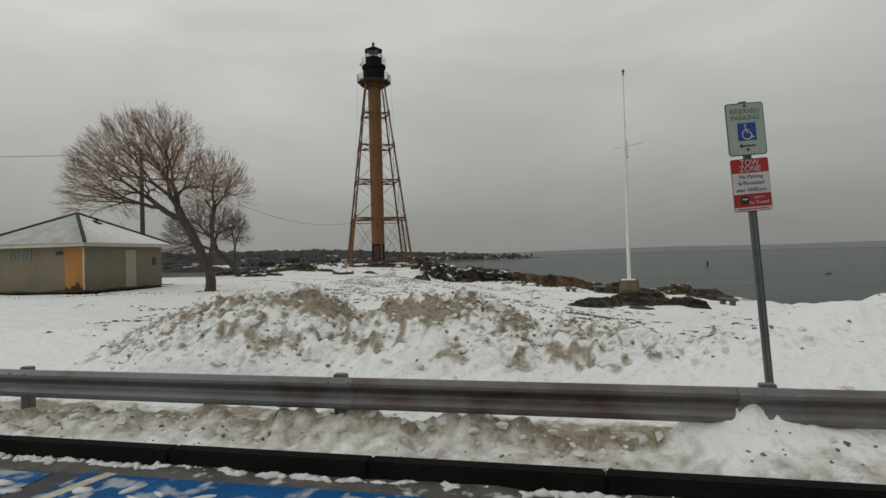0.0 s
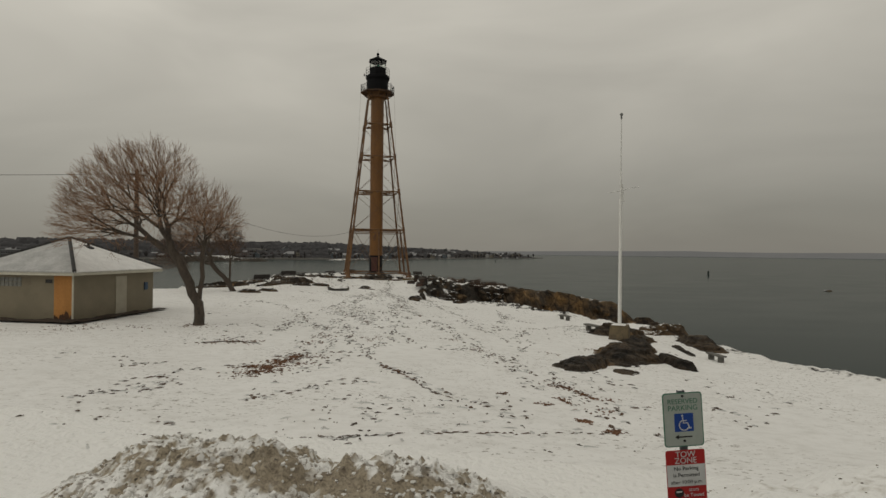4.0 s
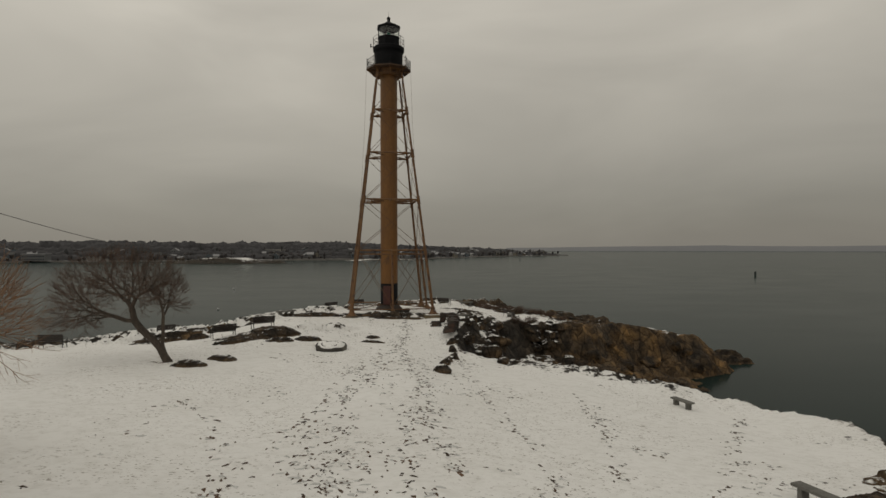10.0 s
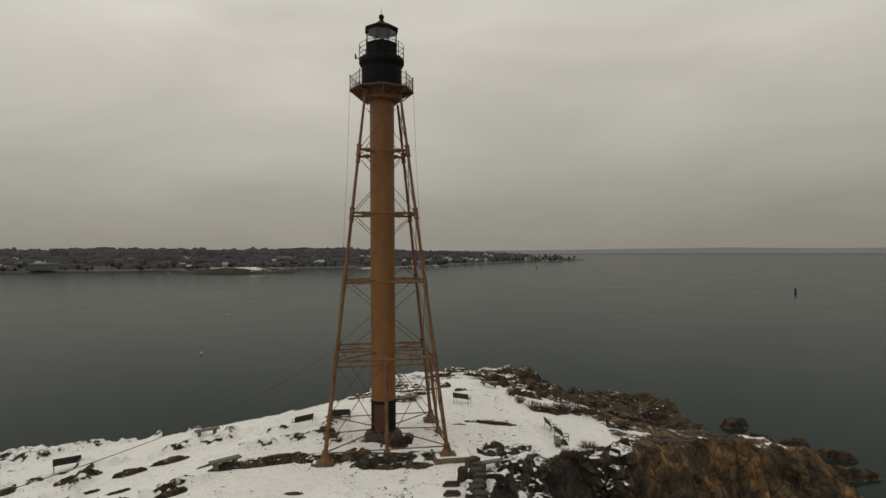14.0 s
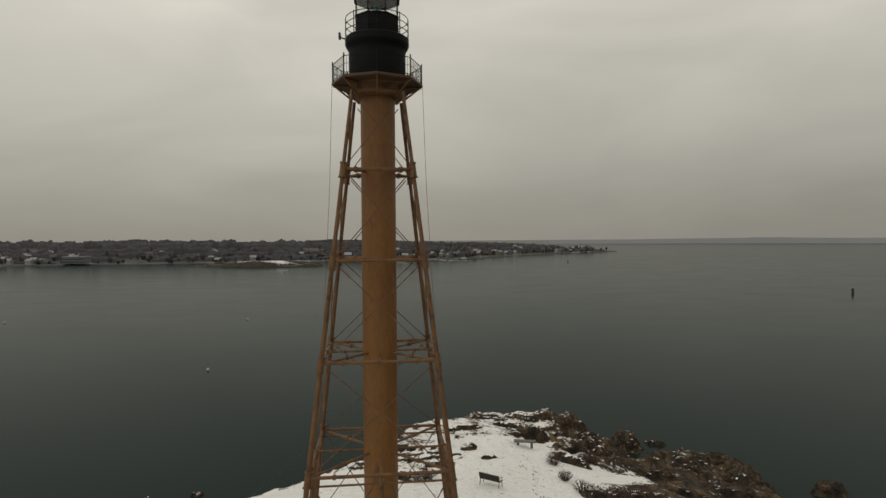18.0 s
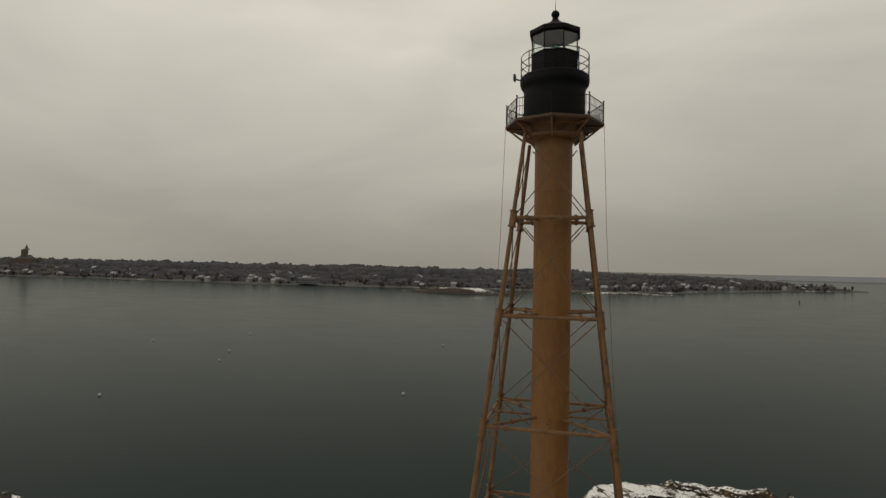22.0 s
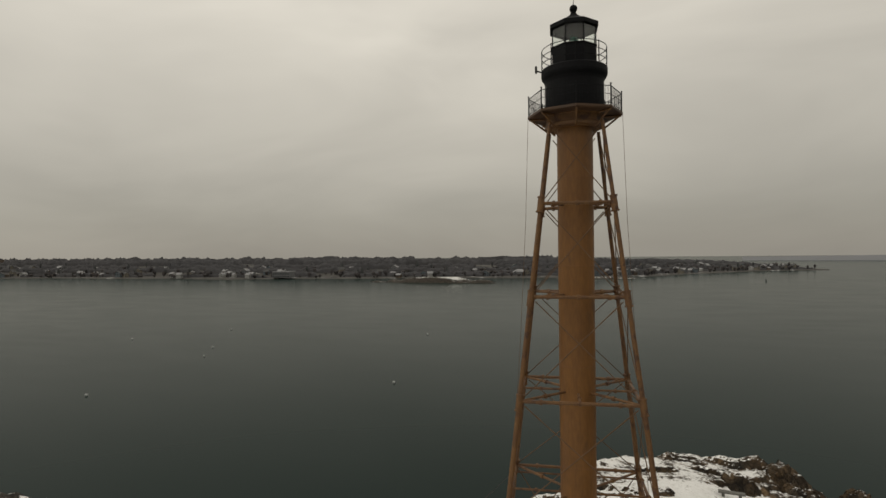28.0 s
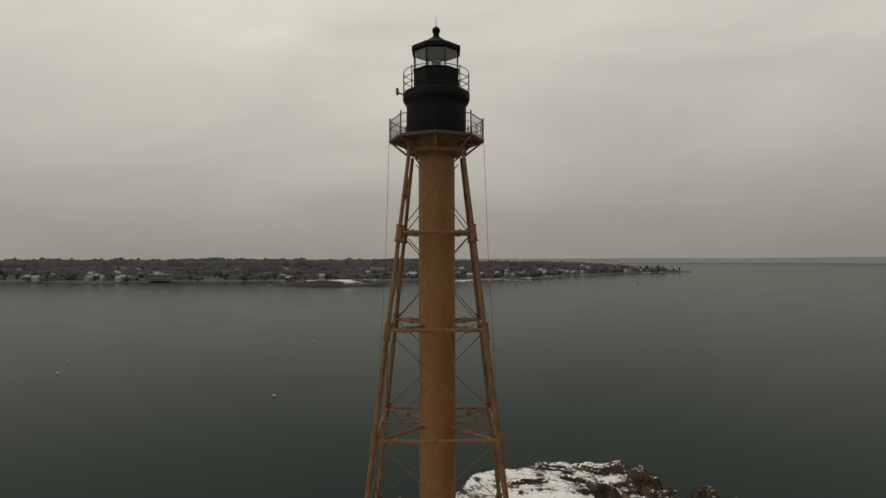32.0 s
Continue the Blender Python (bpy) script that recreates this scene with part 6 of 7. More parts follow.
for k, (x, y, lx, ly, h, yaw) in enumerate([(10.9, 27.9, 9.6, 3.2, 0.66, 67), (8.0, 25.0, 5.0, 1.9, 0.48, 40), (14.3, 33.9, 4.6, 2.4, 0.5, 58), (12.9, 26.5, 3.2, 1.2, 0.42, 94), (15.7, 31.3, 3.6, 0.7, 0.2, 80), (18.2, 34.2, 6.4, 2.5, 0.55, 76), (14.0, 37.4, 4.8, 2.6, 0.85, 20),
        (19.0, 40.6, 6.4, 3.4, 0.95, 20), (12.9, 30.6, 3.4, 2.2, 0.5, 70), (22.0, 42.3, 4.4, 3.0, 0.7, 40)]):
    rock_field(x, y, lx, ly, h, yaw, 70 + k, L_POLE, M_ROCK_DARK if y < 38 else M_ROCK_W, "rocks by the flagpole", step=0.08, jag=0.55)
L_FACE = "craggy brown rock on the headland's face"
rs = np.random.RandomState(15)
for k in range(170):
    x = rs.uniform(4.5, 41) if k % 3 else rs.uniform(4.5, 16)
    y = 68 + rs.uniform(0, 1) * (20 + 0.2 * x) + 0.35 * (x - 5)
    d_ = float(signed_dist(np.array([x]), np.array([y]))[0])
    z_ = ground_z(x, y)
    if d_ > 2.0 or z_ < SEA - 0.5:
        continue
    big = rs.uniform(0.35, 1.0) ** 1.6
    rock(x, y, 1.0 + 3.2 * big, 0.8 + 2.0 * big, 0.5 + 0.6 * big, rs.uniform(30, 120), 300 + k, L_FACE, group="crags on the headland's face", material=M_ROCK_OCHRE if x > 17 else M_ROCK_BARE, sink=0.45, rough=0.5)
L_SHORE = "wet brown shore rock standing in the sea"
for k, (x, y, lx, ly, h, z) in enumerate([(22.6, 126.0, 5.0, 4.0, 2.6, -9.3), (26.5, 127.0, 3.4, 1.8, 0.9, -9.3), (40.2, 113.0, 5.6, 3.2, 1.5, -9.35), (39.2, 106.6, 8.0, 4.2, 1.6, -9.35), (43.2, 105.4, 3.4, 3.0, 1.3, -9.3), (33.1, 107.4, 5.4, 3.0, 1.1, -9.3), (45.3, 101.4, 5.2, 3.2, 1.2, -9.35), (43.4, 96.4, 6.0, 3.4, 1.3, -9.3),
        (30.4, 114.6, 6.0, 4.0, 3.0, -9.3), (33.5, 113.2, 3.2, 3.0, 1.4, -9.3), (19.4, 119.4, 4.0, 3.4, 2.6, -9.2), (-31.0, 106.8, 7.0, 3.4, 1.7, -9.3), (-36.0, 104.4, 4.0, 3.0, 1.4, -9.3), (-26.9, 111.6, 1.8, 1.4, 0.9, -9.3), (32.6, 101.4, 6.0, 3.0, 1.0, -9.2), (17.6, 122.4, 4.0, 4.0, 2.8, -8.6), (21.2, 73.0, 3.0, 2.4, 2.4, -8.2), (24.5, 71.0, 4.0, 2.4, 1.2, -8.6)]):
    rock_field(x, y, lx, ly, h, 31 * k % 90 - 45, 100 + k, L_SHORE, M_ROCK_DARK if x > 32 else M_ROCK_W, "shore rocks", z=z, step=0.2, jag=0.8)
L_BLOCK = "angular snow-dusted rock at the tip of the headland"
for k, (x, y, lx, ly, h, yaw) in enumerate([(8.9, 111.6, 3.4, 2.0, 1.1, -10), (9.5, 119.0, 7.0, 3.0, 0.8, 5), (14.0, 117.5, 5.0, 4.2, 1.1, 20), (4.0, 117.0, 6.4, 3.0, 0.7, 5), (12.6, 108.4, 6.0, 3.0, 1.0, -28), (15.2, 110.4, 4.6, 3.0, 1.2, -40), (14.4, 114.0, 4.4, 3.0, 1.0, -30), (11.0, 104.4, 4.0, 1.6, 0.8, -35),
        (22.6, 108.6, 6.0, 3.4, 0.8, -20), (26.2, 111.4, 5.4, 3.2, 0.9, -28), (28.0, 106.8, 4.6, 3.0, 0.8, -35), (19.2, 104.6, 4.6, 2.4, 0.9, -20), (20.4, 101.0, 5.0, 2.0, 0.7, -12), (12.2, 96.2, 5.0, 1.7, 0.8, -10), (16.2, 96.4, 5.0, 1.8, 0.8, -14), (20.8, 96.2, 4.4, 1.8, 0.7, -18), (25.0, 102.4, 4.6, 2.2, 0.9, -30),
        (-3.4, 98.2, 8.0, 3.0, 0.7, 8), (-2.0, 102.6, 8.0, 3.4, 0.7, 10), (-1.0, 100.4, 4.0, 1.6, 0.5, 5), (-6.0, 101.6, 6.0, 2.6, 0.6, 18), (3.6, 102.0, 2.6, 1.0, 0.4, 5), (1.5, 111.0, 5.0, 1.5, 0.6, 10), (6.0, 113.4, 4.6, 1.4, 0.6, 0)]):
    rock_field(x, y, lx, ly, h, yaw, 140 + k, L_BLOCK, M_ROCK_OUT if x > 17 else M_ROCK_W if x > 12 else M_ROCK_B, "rocks at the tip", step=0.16)
rock(1.8, 105.2, 2.0, 1.5, 0.75, 10, 61, L_BLOCK, group="rocks at the tip", material=M_ROCK_BARE)
# planter stone with a snowy top
M_ROCK_PLAIN = mat("dark_wet_stone", (0.055, 0.050, 0.042), (0.030, 0.027, 0.024), 3.0, 0.8, bump=0.4, bscale=14, c3=(0.11, 0.10, 0.08), s3=1.5, t3=0.62, grain=0.25)
planter = thing("stone_planter", (-6.75, 62.9, ground_z(-6.75, 62.9) - 0.1), "round dark millstone-like stone ring lying tilted, filled with snow", "planter", rz=20)
planter.matrix_basis = planter.matrix_basis @ Matrix.Rotation(radians(9), 4, "X")
bm = B()
lathe(bm, [(1.06, -0.35), (1.12, 0.0), (1.16, 0.30), (1.10, 0.44), (0.96, 0.47), (0.86, 0.40), (0.3, 0.38)], 30)
for v in bm.verts:
    v.co += 0.10 * Vector((noise.noise(v.co * 1.8), noise.noise(v.co * 1.8 + Vector((9, 0, 0))), 0.5 * noise.noise(v.co * 2.4 + Vector((0, 9, 0)))))
part("stone_ring", bm, M_ROCK_PLAIN, planter)
bm = B()
lathe(bm, [(1.02, 0.40), (0.99, 0.475), (0.5, 0.50), (0.1, 0.50)], 30)
for v in bm.verts:
    v.co *= 1 + 0.08 * noise.noise(v.co * 2.2 + Vector((3, 0, 0)))
part("snow_cap", bm, M_SNOW, planter, "cap of snow", smooth=True)
for a0, a1, r in ((20, 120, 0.62), (150, 230, 0.70), (250, 330, 0.45)):
    bm = B()
    path_tube(bm, [Vector((r * math.cos(radians(a)), r * math.sin(radians(a)), 0.485 + 0.01 * math.sin(a))) for a in range(a0, a1, 8)], 0.035, 5)
    part("rim_mark", bm, M_ROCK_PLAIN, planter, "dark stone edge showing through the snow")

# ---- dead shrubs at the edge of the snow ----
def dead_shrub(x, y, w, h, seed):
    rr = random.Random(seed)
    bm = B()
    for _ in range(90):
        a, r = rr.uniform(0, 6.283), w * 0.5 * math.sqrt(rr.random())
        p = Vector((0.35 * r * math.cos(a), 0.35 * r * math.sin(a), -0.1))
        e = Vector((r * math.cos(a), r * math.sin(a), h * rr.uniform(0.5, 1.0) * (1 - 0.35 * (2 * r / w) ** 2)))
        m_ = p.lerp(e, 0.5) + Vector((rr.uniform(-0.08, 0.08), rr.uniform(-0.08, 0.08), 0.05))
        tube(bm, p, m_, 0.014, 0.012, 3, caps=False)
        tube(bm, m_, e, 0.012, 0.006, 3, caps=False)
        for _ in range(2):
            tube(bm, m_.lerp(e, rr.random()), e + Vector((rr.uniform(-0.2, 0.2), rr.uniform(-0.2, 0.2), rr.uniform(-0.15, 0.1))), 0.009, 0.005, 3, caps=False)
    o = part("dead_shrub", bm, M_TWIG_DARK)
    o.matrix_basis = pose(x, y, ground_z(x, y))
    tagged(o, "low reddish-brown bare shrub at the edge of the snow", "shrub", group="dead shrubs")


for k, (x, y, w, h) in enumerate([(9.3, 102.6, 1.6, 1.2), (9.6, 98.8, 1.4, 0.8), (10.6, 96.9, 1.8, 0.9), (11.6, 96.5, 1.6, 0.9), (12.9, 96.2, 1.4, 1.1), (13.5, 95.6, 1.3, 1.3), (13.4, 105.0, 1.8, 1.2), (14.9, 97.1, 2.0, 0.9), (15.8, 95.3, 2.0, 0.9), (16.9, 93.6, 1.8, 0.8),
        (10.4, 82.4, 1.6, 0.7), (11.6, 83.3, 1.8, 0.7), (12.8, 84.6, 1.6, 0.7), (18.6, 93.0, 1.6, 0.7)]):
    dead_shrub(x, y, w, h, 900 + k)

# ---- benches ----


def wood_bench():
    o = thing("bench", (0, 0, 0), "dark slatted wooden bench with iron arms in the snow", "bench", group="slatted benches")
    for k in range(4):
        bm = B()
        box(bm, (0, -0.18 + 0.12 * k, 0.44), (1.56, 0.095, 0.035), bevel=0.006)
        part("seat_slat", bm, M_WOOD_DARK, o)
    for k in range(4):
        bm = B()
        box(bm, (0, 0.27 + 0.030 * k, 0.54 + 0.112 * k), (1.56, 0.03, 0.104), Matrix.Rotation(radians(-14), 4, "X"), bevel=0.006)
        part("back_slat", bm, M_WOOD_DARK, o)
    for x in (-0.72, 0.72):
        bm = B()
        path_tube(bm, [(x, -0.24, 0.0), (x, -0.20, 0.22), (x, -0.22, 0.43)], 0.026, 6)
        path_tube(bm, [(x, 0.34, 0.0), (x, 0.26, 0.25), (x, 0.25, 0.46), (x, 0.39, 0.93)], 0.026, 6)
        path_tube(bm, [(x, -0.22, 0.42), (x, 0.26, 0.42)], 0.024, 6)
        path_tube(bm, [(x, 0.31, 0.68), (x, 0.0, 0.68), (x, -0.20, 0.67), (x, -0.28, 0.60), (x, -0.24, 0.50), (x, -0.2, 0.44)], 0.022, 6)
        part("end_frame", bm, M_BLACK_IRON, o, "black cast-iron end frame")
    bm = B()
    box(bm, (0, 0.0, 0.475), (1.4, 0.36, 0.035), bevel=0.015)
    part("seat_snow", bm, M_SNOW, o, "thin layer of snow on the seat")
    return o


def stone_bench():
    o = thing("stone_bench", (0, 0, 0), "grey stone slab bench on two supports", "bench", group="stone benches")
    bm = B()
    box(bm, (0, 0, 0.46), (1.75, 0.48, 0.11), bevel=0.012)
    part("slab", bm, M_STONE, o)
    for x in (-0.55, 0.55):
        bm = B()
        box(bm, (x, 0, 0.18), (0.20, 0.40, 0.46), bevel=0.02)
        part("support", bm, M_STONE, o)
    return o


wb, sb = wood_bench(), stone_bench()
spots = [(wb, -15.8, 66.3, 214, 1.2), (wb, -13.3, 68.6, 216, 1.2), (wb, -30.0, 68.0, 184, 1.25), (wb, -28.2, 84.8, 212, 1.2), (wb, -10.6, 88.0, 220, 1.1), (wb, -7.5, 88.8, 186, 1.1), (wb, 3.4, 95.6, 150, 1.1), (wb, 10.9, 89.6, 98, 1.05), (wb, 11.3, 87.2, 104, 1.05),
         (sb, -19.2, 89.6, 32, 1.15), (sb, -13.3, 77.4, 40, 1.15), (sb, -1.9, 96.6, 24, 1.1), (sb, 10.2, 84.0, 82, 1.0), (sb, 7.3, 107.0, -6, 1.2), (sb, 15.8, 54.0, -72, 0.9), (sb, 13.1, 38.6, -72, 0.95), (sb, 16.0, 28.4, -86, 0.72), (sb, 4.3, 78.0, 20, 0.95)]
seen_first = set()
for src, x, y, yaw, sc in spots:
    o = src if id(src) not in seen_first else copy_thing(src, Matrix())
    seen_first.add(id(src))
    o.matrix_basis = pose(x, y, ground_z(x, y), 0, 0, yaw) @ Matrix.Diagonal((sc, sc, sc, 1))

# ---- tracks, leaves and dead grass in the snow ----
M_TRACK = mat("trodden_wet_grass", (0.105, 0.062, 0.036), (0.045, 0.030, 0.021), 0.9, 0.9, grain=0.3, bscale=14, island=0.35)
M_LEAF = mat("dead_brown_leaves", (0.16, 0.078, 0.040), (0.095, 0.048, 0.026), 1.5, 0.9, grain=0.3, bscale=18, island=0.3)


def flecks(name, spots_, material, label):
    """Thin irregular patches lying on the snow: x, y, length, width, turn."""
    S = np.array(spots_, float)
    rs_ = np.random.RandomState(len(S))
    K = 9
    n_ = len(S)
    hz_ = land(S[:, 0], S[:, 1])[0]
    ang = np.linspace(0, 2 * np.pi, K, endpoint=False)[None] + rs_.uniform(-0.25, 0.25, (n_, K))
    rad_ = rs_.uniform(0.22, 1.25, (n_, K))
    lx, ly = rad_ * np.cos(ang) * S[:, 2:3] / 2, rad_ * np.sin(ang) * S[:, 3:4] / 2
    c, s_ = np.cos(S[:, 4:5]), np.sin(S[:, 4:5])
    px, py = S[:, 0:1] + lx * c - ly * s_, S[:, 1:2] + lx * s_ + ly * c
    pz = land(px.ravel(), py.ravel())[0].reshape(n_, K) + 0.004
    co = np.concatenate([np.stack([px, py, pz], -1), np.stack([S[:, 0], S[:, 1], hz_ + 0.034], -1)[:, None]], 1)
    base_ = (np.arange(n_) * (K + 1))[:, None, None]
    k = np.arange(K)
    tri = np.stack([k, (k + 1) % K, np.full(K, K)], -1)[None] + base_
    me = bpy.data.meshes.new(name)
    me.from_pydata(co.reshape(-1, 3).tolist(), [], tri.reshape(-1, 3).tolist())
    me.materials.append(material)
    return tagged(new(name, me), label, name.replace("_", " "), kind="stuff")


rs = np.random.RandomState(21)
trk, lv = [], []


def trail(pts_, gap=0.37, wob=0.05, size=(0.20, 0.40), keep=0.62, litter=0.5):
    """Single footprints left and right of a line, with bits of grass kicked up beside them."""
    P_ = np.array(pts_, float)
    side, run = 1, 0.0
    for a, b_ in zip(P_, P_[1:]):
        d = b_ - a
        L = np.linalg.norm(d)
        d = d / L
        way = math.atan2(d[1], d[0])
        for t in np.arange(0, L, gap):
            side, run = -side, run + gap
            if rs.rand() > keep * (0.55 + 0.6 * math.sin(run * 0.55 + P_[0, 0]) ** 2):
                continue
            p = a + d * t + np.array([-d[1], d[0]]) * (0.12 * side + rs.normal(0, wob + 0.10) + 0.3 * math.sin(run * 0.3))
            s_ = rs.uniform(*size)
            trk.append((p[0], p[1], s_, s_ * rs.uniform(0.4, 0.65), way + rs.normal(0, 0.35)))
            while rs.rand() < litter:
                trk.append((p[0] + rs.normal(0, 0.22), p[1] + rs.normal(0, 0.22), rs.uniform(0.08, 0.28), rs.uniform(0.05, 0.13), way + rs.normal(0, 0.8)))


# the trodden way to the tower
trail([(-2, 80), (-1.6, 70.5), (-0.5, 51.9), (-0.7, 40.5), (0.1, 37.5), (1.2, 35.8), (1.8, 32.6), (2.6, 30.0), (3.6, 25.0), (4.6, 21.0)], litter=0.6)
trail([(-1.2, 79), (-1.2, 66), (-0.2, 54), (0.2, 46), (1.2, 39), (2.6, 33)], wob=0.12)
trail([(-1.1, 71.4), (-4.7, 53.4), (-5.4, 45.9), (-5.2, 42.4), (-3.8, 36.4), (-3.2, 32.9), (-3.3, 30.7), (-3.0, 26.5)])
trail([(-2.8, 68.9), (-3.9, 50.5), (-3.7, 40.0), (-2.6, 37.2), (-1.2, 32.8), (-0.6, 30.5), (0.4, 26.0)], litter=0.6)
trail([(-2.0, 66), (-3.0, 52), (-4.4, 44), (-4.6, 37), (-4.2, 31), (-4.6, 26)], wob=0.15)
trail([(-12.4, 49.1), (-9.5, 45.1), (-7.4, 40.3), (-6.1, 37.1), (-4.7, 33.0), (-4.0, 30.8), (-3.0, 27.6)], litter=0.6)
trail([(-9.0, 27.0), (-6.8, 32.1), (-6.8, 34.5), (-7.5, 39.6), (-5.6, 44.8), (-2.3, 56.9)])
trail([(-13.9, 38.0), (-13.4, 38.8), (-11.1, 37.0)], keep=0.6)
trail([(-10.0, 33.5), (-9.2, 33.8), (-8.0, 32.6)], keep=0.6)
trail([(9.0, 54.4), (8.6, 48.8), (7.7, 43.3), (7.1, 40.0), (6.1, 36.6), (5.0, 33.0)], keep=0.8, litter=0.55)
trail([(2.6, 71.1), (3.9, 42.7), (4.5, 36.5), (4.9, 33.3), (5.2, 30.0), (5.4, 26.0)])
trail([(5.8, 30), (8.1, 36.0), (13.7, 45.2), (19.0, 52.6)], keep=0.8)
# nearer the rail
trail([(-8.6, 17.8), (-8.4, 19.4), (-7.8, 21.1), (-6.5, 21.4), (-5.2, 21.8), (-4.4, 24.6), (-3.7, 28.3), (-3.2, 33)], keep=0.8, litter=0.6, wob=0.2)
trail([(-9.6, 16.5), (-8.0, 18.6), (-6.4, 20.2), (-5.4, 22.6), (-4.0, 26.0)], wob=0.4, litter=0.55)
trail([(-10.5, 18.0), (-8.6, 20.2), (-7.2, 22.0), (-5.6, 23.4), (-3.6, 24.6), (-1.5, 25.6)], wob=0.3, litter=0.6)
trail([(-4.8, 17.5), (-4.7, 19.6), (-3.7, 21.2), (-2.5, 23.8), (-1.1, 28.0), (-0.6, 35.2), (-0.4, 47.6)])
trail([(2.1, 16.6), (1.5, 17.4), (0.9, 19.1), (0.2, 20.3), (-1.3, 22.6), (-2.4, 27.1)], keep=0.8, litter=0.55)
trail([(5.8, 17.2), (5.7, 19.4), (5.2, 23.4), (3.9, 25.2), (3.0, 28.9), (1.8, 36.3), (0.0, 48.0)], keep=0.8, litter=0.6, wob=0.15)
trail([(6.6, 14.5), (6.4, 17.4), (6.0, 20.0), (5.0, 22.6), (3.6, 26.2)], wob=0.4, litter=0.55)
trail([(6.7, 31.3), (4.3, 25.4), (4.0, 23.0)], keep=0.7)
trail([(11.6, 20.0), (10.4, 20.8), (8.7, 21.1), (7.3, 22.5)], wob=0.3)
trail([(12.5, 17.5), (10.0, 18.2), (8.4, 17.2), (6.8, 18.0)], wob=0.35)
trail([(-4.9, 17.8), (-3.6, 18.0), (-3.1, 18.9), (-1.6, 19.8)], gap=0.25, keep=1.0)
trail([(-12.9, 24.6), (-10.1, 21.9), (-9.1, 22.8)], keep=0.8)
trail([(-6.7, 29.8), (-6.4, 35.9), (-4.2, 31.6)], keep=0.7)
trail([(3, 82), (6.5, 87), (7, 96), (7, 104)], wob=0.4, keep=0.6)
trail([(2.2, 78), (5, 84), (8, 89)], wob=0.5, keep=0.6)
trail([(-1.6, 74), (-4.5, 76.5), (-6, 82), (-7, 88)], wob=0.3, keep=0.6)
# loose bits of grass, thick in some places and missing in others
for _ in range(26000):
    x, y = rs.uniform(-14, 17), rs.uniform(12.5, 76)
    c = -1.2 + 0.6 * math.sin(y * 0.11)
    w = math.exp(-(((x - c) / (4.0 + 0.04 * y)) ** 2)) * 0.5 + 0.06
    w += 0.45 * math.exp(-(((x - 9) / 4.0) ** 2) - ((y - 43) / 6.0) ** 2) + 0.45 * math.exp(-(((x + 5) / 3.0) ** 2) - ((y - 23) / 5.0) ** 2)
    w += 0.4 * math.exp(-(((x - 7) / 4.0) ** 2) - ((y - 20) / 5.0) ** 2)
    w *= max(0.0, 2.6 * float(vnoise(np.array([x * 0.42 + 3.0]), np.array([y * 0.30]))[0]) - 0.15)
    if rs.rand() < w:
        s_ = 0.07 + 0.27 * rs.rand() ** 2.0
        trk.append((x, y, s_, s_ * rs.uniform(0.3, 0.7), rs.uniform(0, 3.1)))
for _ in range(1200):
    x, y = rs.uniform(-20, 14), rs.uniform(60, 108)
    if rs.rand() < 0.3 and signed_dist(np.array([x]), np.array([y]))[0] > 3:
        s_ = rs.uniform(0.08, 0.30)
        trk.append((x, y, s_, s_ * rs.uniform(0.3, 0.7), rs.normal(0.2, 0.9)))
for cx, cy, r_, n_ in ((-5.9, 22.2, 0.6, 60), (-5.3, 23.2, 0.6, 70), (-4.8, 24.1, 0.5, 50), (4.7, 15.9, 0.25, 40), (5.2, 15.0, 0.3, 50), (4.0, 17.5, 0.3, 24), (2.9, 18.6, 0.3, 20), (-5.2, 21.4, 0.9, 60), (-4.6, 22.6, 0.9, 50), (-3.9, 24.0, 0.8, 40), (-4.2, 29.5, 1.0, 40), (5.6, 17.0, 0.7, 22), (6.4, 18.6, 0.5, 14), (-1.9, 28.6, 0.9, 40), (-4.4, 27.8, 0.8, 34), (3.2, 27.0, 0.6, 24), (2.2, 29.4, 0.5, 20), (7.0, 27.2, 0.5, 12), (9.8, 29.4, 0.6, 18), (-8.2, 27.6, 1.1, 36), (-11.7, 32.8, 1.0, 50), (-14.5, 31.5, 1.4, 26), (-17.5, 31.6, 2.4, 60), (-16.6, 57.7, 0.8, 36), (5.2, 20.3, 0.8, 20)):
    for _ in range(n_):
        s_ = rs.uniform(0.05, 0.22)
        lv.append((cx + rs.normal(0, r_ * 0.55), cy + rs.normal(0, r_ * 0.35), s_, s_ * rs.uniform(0.35, 0.8), rs.uniform(0, 3.1)))
for (xa, ya), (xb, yb), n_, sp in (((-5.8, 20.9), (-4.6, 24.4), 260, 0.16), ((-6.2, 20.4), (-5.3, 22.4), 120, 0.35), ((5.2, 20.5), (5.6, 19.8), 40, 0.08), ((5.7, 19.8), (6.0, 18.5), 70, 0.09), ((4.7, 18.4), (4.9, 17.6), 40, 0.10), ((-9.6, 27.2), (-7.0, 28.2), 80, 0.2), ((-1.2, 22.2), (-0.1, 19.9), 60, 0.06)):
    for _ in range(n_):
        t_ = rs.rand()
        s_ = rs.uniform(0.05, 0.24)
        lv.append((xa + (xb - xa) * t_ + rs.normal(0, sp), ya + (yb - ya) * t_ + rs.normal(0, sp * 0.6), s_, s_ * rs.uniform(0.3, 0.7), rs.uniform(0, 3.1)))
